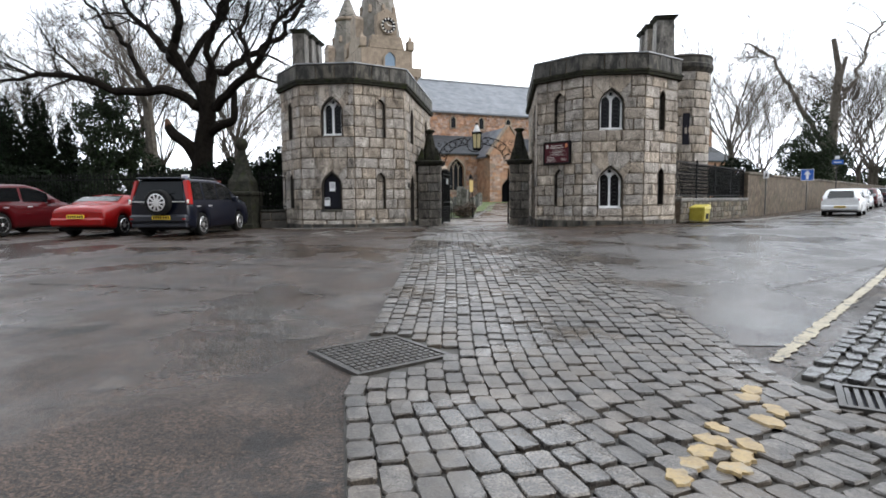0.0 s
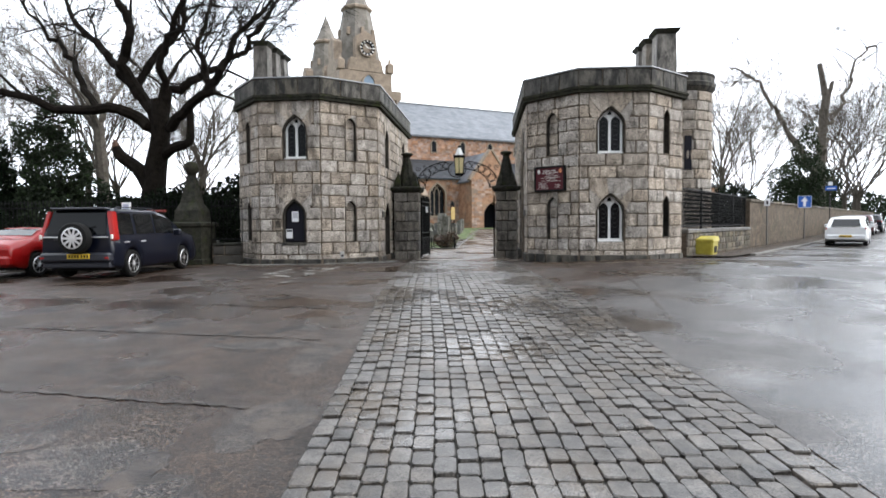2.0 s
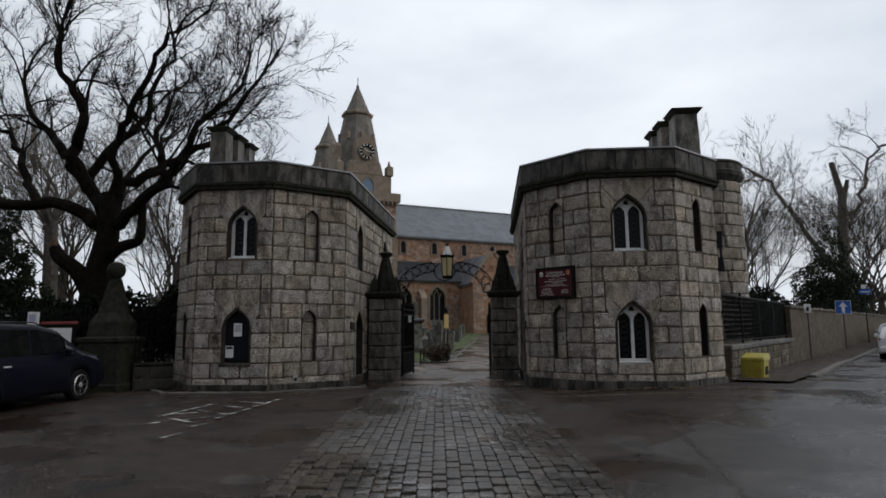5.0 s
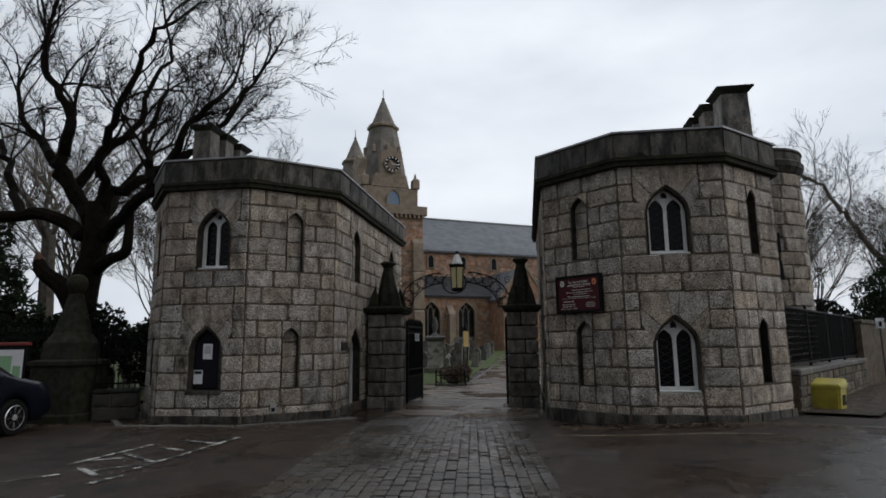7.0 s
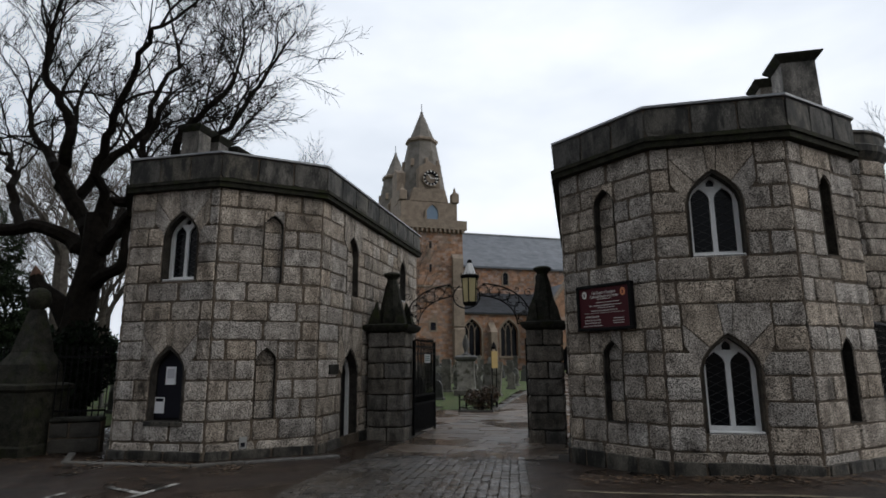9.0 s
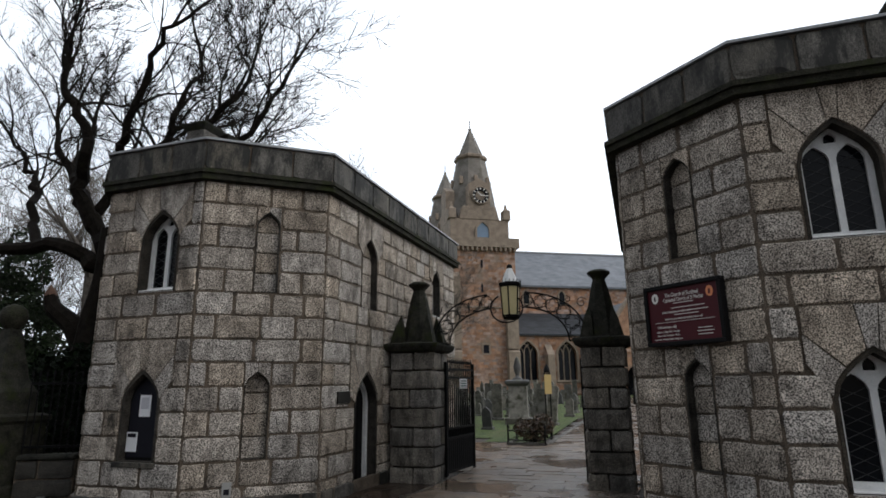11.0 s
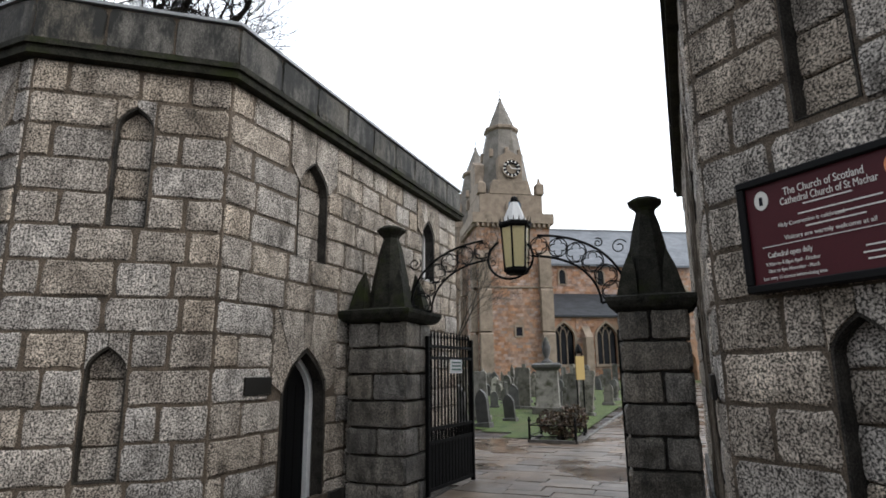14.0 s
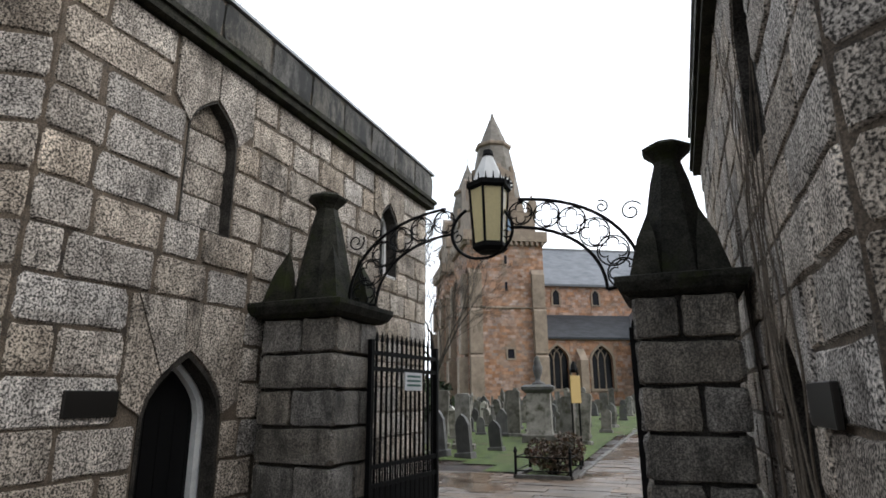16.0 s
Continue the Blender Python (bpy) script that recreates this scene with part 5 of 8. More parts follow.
tagged(fs, kind="stuff")


# ---- trees and shrubs ----
BARK = material("dark_wet_bark", (0.004, 0.0033, 0.0027), (0.017, 0.014, 0.011), 0.85, 6, 50, 0.8, 0.02, dirt=(0.02, 0.024, 0.010), dirt_scale=2, dirt_at=0.6, spec=0.06)
BARK_PALE = material("grey_brown_bark", (0.075, 0.066, 0.057), (0.20, 0.178, 0.152), 0.85, 6, 50, 0.7, 0.02, dirt=(0.05, 0.05, 0.03), dirt_scale=2, dirt_at=0.55, spec=0.1)
BARK_MID = material("brown_grey_twigs", (0.035, 0.030, 0.026), (0.105, 0.092, 0.078), 0.85, 6, 50, 0.7, 0.02, dirt=(0.045, 0.045, 0.027), dirt_scale=2, dirt_at=0.55, spec=0.1)
CUTWOOD = material("torn_orange_wood", (0.05, 0.022, 0.012), (0.13, 0.06, 0.03), 0.8, 8, 50, 0.5, 0.01)
YEW = material("dark_evergreen_leaf", (0.003, 0.006, 0.003), (0.011, 0.02, 0.008), 0.8, 3, 30, 0.0, 0.01, vary=0.5, island=True, spec=0.06)
HOLLY = material("holly_leaf", (0.009, 0.017, 0.008), (0.036, 0.055, 0.024), 0.7, 3, 30, 0.0, 0.01, vary=0.5, island=True, spec=0.12)
SHRUB = material("russet_shrub_leaf", (0.03, 0.035, 0.012), (0.13, 0.06, 0.035), 0.6, 5, 40, 0.0, 0.01, vary=0.5, island=True)


def limb(j, pts, r0, r1, sides):
    """A tapering tube added to a joined mesh."""
    pts = [Vector(p) for p in pts]
    n = len(pts)
    verts, faces, side = [], [], None
    for i, p in enumerate(pts):
        d = (pts[min(i + 1, n - 1)] - pts[max(i - 1, 0)])
        d = d.normalized() if d.length > 1e-6 else Vector((0, 0, 1))
        side = d.orthogonal().normalized() if side is None else (side - d * side.dot(d)).normalized()
        up = d.cross(side)
        r = r0 + (r1 - r0) * i / (n - 1)
        verts += [p + (side * math.cos(k * math.tau / sides) + up * math.sin(k * math.tau / sides)) * r for k in range(sides)]
    for i in range(n - 1):
        for k in range(sides):
            a, b = i * sides + k, i * sides + (k + 1) % sides
            faces.append((a, b, b + sides, a + sides))
    j.add(verts, faces)


def grow(j, rnd, p, d, r, length, depth, up=0.03, spread=0.8, crook=0.12, shoots=(4, 5)):
    """A crooked bough with alternate side shoots that reach outwards, down to twigs."""
    n = 7 if depth > 1 else 5 if depth else 4
    pts, q, v = [Vector(p)], Vector(p), Vector(d).normalized()
    bend = Vector((rnd.gauss(0, 0.06), rnd.gauss(0, 0.06), rnd.gauss(up, 0.05)))
    c = crook * (1.0 if depth > 1 else 0.65)
    for i in range(n):
        v = (v + bend + Vector((rnd.gauss(0, c), rnd.gauss(0, c), rnd.gauss(0, c)))).normalized()
        q = q + v * length / n
        pts.append(q.copy())
    end = max(r * 0.42, 0.0055)
    limb(j, pts, r, end, 7 if r > 0.1 else 5 if r > 0.03 else 3)
    if depth <= 0:
        return
    count = rnd.randint(*shoots)
    turn = rnd.uniform(0, math.tau)
    for k in range(count):
        t = 0.28 + 0.7 * (k + rnd.random()) / count
        i = min(int(t * n), n - 1)
        at = pts[i].lerp(pts[i + 1], t * n - i)
        dr = (pts[i + 1] - pts[i]).normalized()
        a = dr.orthogonal().normalized()
        turn += math.pi + rnd.gauss(0, 0.6)
        sd = a * math.cos(turn) + dr.cross(a) * math.sin(turn)
        rr = max((r + (end - r) * t) * rnd.uniform(0.42, 0.64), 0.008)
        grow(j, rnd, at, dr + sd * rnd.uniform(0.55, 1.0) * spread, rr, length * rnd.uniform(0.42, 0.68) * (1.15 - 0.35 * t), depth - 1, up, spread, crook, shoots)
    grow(j, rnd, pts[-1], pts[-1] - pts[-2], end, length * 0.5, depth - 1, up, spread, crook, shoots)


def smooth_path(pts, n=3):
    out = []
    P = [pts[0]] + list(pts) + [pts[-1]]
    for i in range(1, len(P) - 2):
        a, b, c, d = (Vector(P[k]) for k in (i - 1, i, i + 1, i + 2))
        for k in range(n):
            t = k / n
            out.append(0.5 * (2 * b + (c - a) * t + (2 * a - 5 * b + 4 * c - d) * t * t + (3 * b - a - 3 * c + d) * t ** 3))
    out.append(Vector(P[-1]))
    return out


def great_tree():
    """The old spreading tree behind the railings, with bare crooked boughs and a torn lower limb."""
    bx, by = -14.2, 26.8
    root = thing("bare_tree", pose(bx, by, gz(bx, by) - 0.1), "large bare spreading tree with dark wet bark", "tree")
    rnd = random.Random(21)
    j = Joined()
    limb(j, smooth_path([(-0.3, 0, -0.1), (-0.3, 0, 0.6), (-0.3, 0, 2.2), (-0.2, 0.05, 3.9), (0.1, 0, 5.2), (0.1, 0, 6.9)], 3), 0.66, 0.34, 12)
    limb(j, smooth_path([(-0.4, 0, 3.1), (-0.8, -0.2, 3.9), (-1.4, -0.4, 4.4), (-1.65, -0.4, 4.8)], 3), 0.36, 0.2, 8)
    limb(j, smooth_path([(0.2, 0, 4.5), (0.8, -0.2, 4.8), (1.5, -0.3, 5.0), (1.6, -0.3, 5.6), (1.6, -0.3, 6.6)], 3), 0.25, 0.12, 8)
    j.make("trunk", BARK, root)
    part("torn_end", lathe([(0.2, 0), (0.17, 0.15), (0.1, 0.3), (0.02, 0.45)], 7), CUTWOOD, root).matrix_local = pose(-1.63, -0.4, 4.78, -10, -22, 0)
    boughs = [
        ([(-0.2, 0, 5.6), (-1.4, -0.5, 6.4), (-3.5, -1.0, 6.3), (-5.5, -1.4, 7.0), (-7.5, -1.8, 7.1)], 0.32, 0.10),
        ([(-2.2, -0.7, 6.4), (-3.2, -0.2, 7.6), (-4.2, 0.4, 9.0), (-5.4, 0.8, 10.0), (-6.6, 1.0, 11.4)], 0.17, 0.06),
        ([(-0.3, 0, 6.5), (-1.6, 0.3, 8.0), (-2.9, 0.8, 9.4), (-4.3, 1.2, 10.5), (-5.2, 1.4, 12.2)], 0.32, 0.07),
        ([(-0.8, 0.1, 7.05), (-1.3, -0.2, 8.3), (-0.8, -0.6, 9.4), (-1.0, -0.8, 10.6), (-1.7, -1.0, 12.0), (-1.5, -1.0, 13.4)], 0.27, 0.06),
        ([(-1.1, 0.15, 7.4), (-0.35, 0.7, 9.0), (0.5, 1.3, 10.4), (0.6, 1.6, 11.8), (1.4, 1.8, 13.4)], 0.19, 0.06),
        ([(0.3, 0, 7.0), (1.4, 0.4, 7.7), (2.4, 0.8, 8.5), (3.4, 1.0, 9.2), (4.3, 1.2, 10.4), (5.4, 1.2, 12.0)], 0.24, 0.06),
        ([(0.3, 0, 6.9), (0.7, -0.8, 8.4), (1.5, -1.2, 9.8), (2.4, -1.6, 11.2), (3.3, -1.7, 12.4)], 0.21, 0.06),
        ([(0.2, 0, 5.5), (1.3, -0.4, 6.3), (2.7, -0.8, 7.0), (2.5, -0.8, 8.0), (2.2, -0.6, 9.1), (2.5, -0.4, 10.6)], 0.28, 0.06),
        ([(2.4, -0.7, 6.9), (3.3, -1.0, 7.8), (4.0, -1.0, 9.0), (4.9, -0.9, 10.1), (5.6, -0.8, 10.8)], 0.18, 0.05),
        ([(0.1, 0.2, 5.8), (-0.6, 1.6, 7.2), (-1.0, 3.0, 8.8), (-0.4, 4.2, 10.6)], 0.22, 0.06),
    ]
    for pts, r0, r1 in boughs:
        j = Joined()
        start = [(0.1, 0, 5.0)] if abs(pts[0][0]) < 0.5 else []
        path = smooth_path(start + pts, 4)
        path = path[:3] + [p + Vector((rnd.gauss(0, 0.06), rnd.gauss(0, 0.10), rnd.gauss(0, 0.06))) for p in path[3:]]
        limb(j, path, r0, r1, 8)
        n = len(path)
        first = n * 2 // 5
        for k in range(first, n):
            if rnd.random() < 0.42:
                continue
            dr = (path[k] - path[k - 1]).normalized()
            sd = Vector((rnd.gauss(0, 1), rnd.gauss(0, 1), rnd.gauss(0.4, 0.6)))
            sd = (sd - dr * sd.dot(dr)).normalized()
            rr = r0 + (r1 - r0) * k / n
            grow(j, rnd, path[k], dr + sd * rnd.uniform(0.6, 1.0), rr * rnd.uniform(0.34, 0.5), rnd.uniform(1.7, 3.0), 3)
        grow(j, rnd, path[-1], path[-1] - path[-2], r1, 2.2, 3)
        grow(j, rnd, path[-1], path[-1] - path[-2] + Vector((0, 0, 0.4)), r1 * 0.8, 1.8, 3)
        j.make("bough", BARK, root)


great_tree()


def bare_tree(x, y, h, r, seed, label, mat, boughs=5, depth=3, lean=(0, 0), fork=0.35, spread=0.6, up=0.2):
    root = thing("bare_tree", pose(x, y, gz(x, y) - 0.1), label, "tree", "bare background trees")
    rnd = random.Random(seed)
    j = Joined()
    top = Vector((lean[0] * fork * h, lean[1] * fork * h, fork * h))
    limb(j, smooth_path([(0, 0, -0.1), top * 0.5 + Vector((rnd.gauss(0, .1), 0, 0)), top], 3), r, r * 0.7, 8)
    j.make("trunk", mat, root)
    j = Joined()
    for k in range(boughs):
        a = (k + rnd.random() * 0.6) / boughs * math.tau
        d = Vector((math.cos(a) * spread, math.sin(a) * spread, 1))
        grow(j, rnd, top * rnd.uniform(0.7, 1.0), d, r * 0.3, h * (1 - fork) * 0.58, depth, up, 0.7, 0.13, (3, 4))
    tagged(j.make("crown", mat, root), kind="")
    return root


t1 = bare_tree(17.3, 47.0, 16.0, 0.26, 31, "slender bare tree behind the roadside wall", BARK_MID, 8, 4, (0.02, 0), 0.3, 0.55, 0.05)
t2 = bare_tree(33.6, 62.6, 17.0, 0.3, 32, "bare rounded tree beyond the roadside wall", BARK_MID, 9, 4, (0, 0), 0.22, 0.85, 0.05)
for i, (x, y, s, a) in enumerate(((38.5, 68, 1.0, 40), (44.5, 76, 1.1, 130), (51, 86, 1.2, 200), (60, 78, 1.15, 20), (26.5, 66, 0.8, 80), (70, 96, 1.3, 250), (38, 90, 1.2, 300))):
    c = copy_thing(t2, pose(x, y, gz(x, y), 0, 0, a))
    c.scale = (s, s, s)
for i, (x, y, s, a) in enumerate(((20.8, 56, 0.8, 190), (-20, 42, 1.15, 15), (-26, 40, 1.05, 100), (-31, 46, 1.1, 210), (-13.5, 44, 0.75, 300), (-36, 38, 0.9, 60), (-11.5, 37, 0.58, 130), (-17, 36, 0.65, 40), (-10.2, 46, 0.62, 200), (-23, 47, 0.9, 260), (-24, 33, 0.62, 20), (-29, 34.5, 0.75, 140), (-34, 33, 0.78, 240), (-15.5, 32.6, 0.55, 330), (-11.6, 33.2, 0.52, 75), (-20.8, 34, 0.7, 170), (-27, 30.6, 0.5, 300))):
    c = copy_thing(t1, pose(x, y, gz(x, y), 0, 0, a))
    c.scale = (s, s, s)


bare_tree(-19.4, 31.0, 13.5, 0.36, 37, "bare tree with a pale straight trunk behind the railings", BARK_PALE, 6, 4, (-0.06, 0), 0.5, 0.5, 0.05)


def pollard():
    """Half-dead tree with a cut-off trunk and two surviving contorted limbs."""
    x, y = 30.2, 57.6
    root = thing("pollarded_tree", pose(x, y, gz(x, y)), "half-dead pollarded tree with sawn trunk and twisted limbs", "tree")
    root.scale = (1.08, 1.08, 1.08)
    rnd = random.Random(8)
    j = Joined()
    limb(j, smooth_path([(0, 0, -0.2), (0.0, 0, 3.5), (0.1, 0, 8.0), (0.35, 0, 11.2)], 3), 0.46, 0.30, 9)
    limb(j, [(0.35, 0, 11.0), (0.1, 0, 12.2), (-0.25, 0, 13.9)], 0.28, 0.2, 8)
    limb(j, [(0.45, 0, 10.9), (0.85, 0, 12.4)], 0.22, 0.15, 7)
    for k in range(7):
        a, z = rnd.uniform(0, 6.3), 3 + k * 1.1
        limb(j, [(0.1 + 0.5 * math.cos(a), 0.5 * math.sin(a), z), (0.1 + 1.0 * math.cos(a), 1.0 * math.sin(a), z + 0.3)], 0.16, 0.12, 6)
    j.make("trunk", BARK_PALE, root)
    for pts, r in (([(-0.4, 0, 4.5), (-1.9, 0, 6.8), (-2.9, 0.2, 9.2), (-4.2, 0.2, 11.2), (-5.6, 0.2, 13.0), (-7.2, 0, 13.6)], 0.25), ([(0.5, 0, 8.8), (1.6, 0, 10.2), (2.4, 0.2, 12.4), (3.1, 0.2, 14.6), (4.2, 0.2, 15.4)], 0.18)):
        j = Joined()
        path = smooth_path(pts, 4)
        path = [q + Vector((rnd.gauss(0, 0.16), rnd.gauss(0, 0.16), rnd.gauss(0, 0.16))) for q in path]
        limb(j, path, r, 0.06, 7)
        for k in range(5, len(path)):
            dr = (path[k] - path[k - 1]).normalized()
            sd = Vector((rnd.gauss(0, 1), rnd.gauss(0, 0.7), rnd.gauss(0, 0.7)))
            grow(j, rnd, path[k], dr * 0.5 + sd.normalized(), 0.05, rnd.uniform(1.8, 3.0), 3, -0.04, 0.9, 0.2)
        j.make("bough", BARK_PALE, root)


pollard()


def leaf_cloud(parent, name, lumps, n, size, mat, seed):
    """A crown of many small separate leaves gathered in uneven lumps: (x, y, z, rx, ry, rz)."""
    rnd = random.Random(seed)
    nrm = np.random.default_rng(seed)
    vol = [a * b * c for _, _, _, a, b, c in lumps]
    tot = sum(vol)
    v, f = [], []
    for (x, y, z, a, b, c), w in zip(lumps, vol):
        k = max(20, int(n * w / tot))
        d = nrm.normal(size=(k, 3))
        d /= np.linalg.norm(d, axis=1)[:, None]
        rad = nrm.uniform(0.55, 1.08, k) ** 0.6
        pos = d * rad[:, None] * np.array((a, b, c)) + np.array((x, y, z))
        e1 = nrm.normal(size=(k, 3))
        e1 /= np.linalg.norm(e1, axis=1)[:, None]
        e2 = np.cross(e1, nrm.normal(size=(k, 3)))
        e2 /= np.linalg.norm(e2, axis=1)[:, None]
        s = size * nrm.uniform(0.6, 1.4, k)[:, None]
        for p0, p1, p2, p3 in zip(pos - e1 * s, pos - e2 * s * 0.45, pos + e1 * s, pos + e2 * s * 0.45):
            i = len(v)
            v += [tuple(p0), tuple(p1), tuple(p2), tuple(p3)]
            f.append((i, i + 1, i + 2, i + 3))
    me = bpy.data.meshes.new(name)
    me.from_pydata(v, [], f)
    return link(name, me, mat, parent)


def evergreen(x, y, lumps, n, size, mat, seed, label, category="tree", name="evergreen_tree", trunk=1.5):
    root = thing(name, pose(x, y, gz(x, y)), label, category)
    part("trunk", tube([(0, 0, -0.1), (0.05, 0, trunk * 0.5), (0, 0, trunk)], 0.16, 7, 0.1), BARK, root)
    leaf_cloud(root, "crown", lumps, n, size, mat, seed)
    return root


# upright yews, a holly and dark shrubs behind the railings
for i, (x, y, h, w) in enumerate(((-25.3, 27.6, 6.4, 0.75), (-24.4, 28.0, 7.0, 0.8), (-23.5, 27.6, 6.5, 0.8), (-22.7, 28.2, 5.6, 0.75), (-26.4, 28.2, 6.8, 0.8), (-27.5, 28.0, 7.2, 0.85))):
    evergreen(x, y, [(0.1 * k % 0.3, 0, h * (0.14 + 0.12 * k), w * (1.3 - 0.15 * k), w * (1.3 - 0.15 * k), h * 0.16) for k in range(7)], 9000, 0.095, YEW, 40 + i, "narrow upright dark green yew", "tree", "yew_tree")
evergreen(-20.5, 28.6, [(0, 0, 2.2, 1.6, 1.4, 1.6), (0.3, 0, 4.0, 1.5, 1.3, 1.2), (-0.5, 0, 5.2, 1.2, 1.0, 1.0), (0.3, 0, 6.3, 0.9, 0.8, 0.9), (-0.2, 0, 7.3, 0.5, 0.5, 0.7), (1.5, 0.4, 3.1, 0.9, 0.9, 0.7), (-1.5, 0, 3.4, 0.9, 0.8, 0.8), (1.3, 0, 5.0, 0.6, 0.6, 0.4), (-1.4, 0, 6.0, 0.5, 0.5, 0.4)], 14000, 0.095, HOLLY, 50, "loose dark green holly tree with gaps")
evergreen(-16.5, 28.5, [(0, 0, 1.4, 1.6, 1.1, 1.3), (1.3, 0, 1.9, 1.1, 0.9, 0.9), (-1.0, 0, 2.2, 0.9, 0.8, 0.8)], 4500, 0.11, YEW, 51, "dense dark evergreen shrub behind the railings", "shrub", "evergreen_shrub", 0.8)
evergreen(-11.2, 27.8, [(0, 0, 2.0, 1.3, 1.0, 1.6), (0.8, 0.4, 3.2, 1.0, 0.8, 0.9), (1.4, 0.2, 1.6, 0.8, 0.8, 1.2)], 4200, 0.11, YEW, 52, "dense dark evergreen shrub beside the lodge", "shrub", "evergreen_shrub", 0.8)
evergreen(-12.6, 24.4, [(0, 0, 1.5, 1.3, 0.8, 1.3), (-1.6, 0, 1.3, 1.2, 0.8, 1.1), (0.9, 0, 2.2, 0.8, 0.7, 0.8)], 4500, 0.10, YEW, 58, "dense dark evergreen shrub behind the railing", "shrub", "evergreen_shrub", 0.8)
evergreen(-22.5, 25.4, [(0, 0, 1.5, 1.8, 0.8, 1.3), (-1.9, 0, 2.0, 1.2, 0.8, 1.4), (1.7, 0, 1.2, 1.0, 0.7, 1.0)], 5000, 0.11, YEW, 59, "dark evergreen shrub behind the railing", "shrub", "evergreen_shrub", 0.8)
evergreen(-13.0, 30.5, [(0, 0, 1.8, 1.4, 1.0, 1.5), (-1.4, 0, 1.4, 1.1, 1.0, 1.2)], 3500, 0.12, YEW, 57, "dark evergreen shrub under the great tree", "shrub", "evergreen_shrub", 0.8)
evergreen(25.2, 52.0, [(0, 0, 2.4, 2.2, 1.8, 2.2), (0.6, 0, 4.6, 1.7, 1.5, 1.8), (-0.9, 0, 4.2, 1.3, 1.3, 1.3), (0.8, 0, 6.6, 1.1, 1.0, 1.5), (1.0, 0, 8.0, 0.6, 0.6, 1.0), (2.4, 1, 3.0, 1.2, 1.2, 2.2)], 16000, 0.10, HOLLY, 53, "broad dark green conifer behind the wall")
evergreen(31.2, 61.0, [(0, 0, 2.6, 2.0, 1.8, 2.2), (1.4, 0, 4.2, 1.4, 1.2, 1.6)], 8000, 0.11, HOLLY, 54, "dark green conifer behind the wall")
evergreen(14.2, 37.6, [(0, 0, 1.9, 1.5, 1.3, 1.5), (0.9, 0, 1.5, 1.0, 1.0, 1.2)], 4500, 0.1, YEW, 55, "clipped rounded dark hedge bush behind railings", "shrub", "clipped_shrub", 0.8)
evergreen(10.6, 32.5, [(0, 0, 1.4, 1.3, 1.0, 1.2), (-1.4, -1.0, 1.2, 1.2, 0.9, 1.1), (1.4, 1.4, 1.5, 1.2, 1.0, 1.3)], 4500, 0.1, YEW, 56, "dark hedge behind the lattice railing", "shrub", "clipped_shrub", 0.8)
for i, (x, y, s) in enumerate(((48, 95, 5.0), (60, 100, 6.0), (37, 84, 4.0), (-48, 60, 6.0), (-40, 72, 6.0), (-30, 66, 4.5), (75, 110, 6.0), (-60, 50, 6.5), (-17, 52, 4.0), (-24, 50, 4.5))):
    evergreen(x, y, [(0, 0, s * 0.4, s * 0.8, s * 0.6, s * 0.45), (s * 0.6, 0, s * 0.35, s * 0.7, s * 0.6, s * 0.38), (-s * 0.6, 0, s * 0.3, s * 0.7, s * 0.5, s * 0.34)], 2600, 0.32, HOLLY, 60 + i, "distant belt of dark evergreen woodland", "shrub", "woodland_shrub", 1.0)

# ---- boundary on the side of the parked cars: ball-topped pier, dwarf wall, railings ----
RUBBLE = material("brown_rubble_wall", (0.05, 0.041, 0.029), (0.20, 0.165, 0.12), 0.85, 5, 30, 0.8, 0.02, vary=0.5, dirt=(0.035, 0.038, 0.016), dirt_scale=1.4, dirt_at=0.52)
UNIT_RUB = [block_mesh("rubble_%d" % i, RUBBLE, 0.05, 0.07, seed=50 + i) for i in range(4)]


def ball_pier(x, y):
    z = gz(x, y)
    root = thing("ball_topped_pier", pose(x, y, z), "old weathered granite pier with stepped obelisk and ball", "gate pier")
    part("shaft", lathe([(0.82, -0.1), (0.82, 0.18), (0.76, 0.22), (0.76, 1.24), (0.84, 1.30), (0.84, 1.38), (0.66, 1.42)], 4, (0, 0), math.pi / 4), MOSSY, root)
    part("obelisk", lathe([(0.60, 1.40), (0.56, 1.8), (0.38, 2.05), (0.34, 2.25), (0.15, 2.96)], 4, (0, 0), math.pi / 4), MOSSY, root)
    part("ball", lathe([(0.10, 2.93), (0.14, 2.99), (0.2, 3.07), (0.235, 3.19), (0.2, 3.33), (0.12, 3.40), (0.02, 3.43)], 12), MOSSY, root, smooth=True)


ball_pier(-9.85, 21.2)


DARKBLOCK = material("dark_damp_granite", (0.014, 0.013, 0.010), (0.06, 0.053, 0.043), 0.75, 5, 60, 0.8, 0.015, vary=0.3, island=True, speckle=0.5)


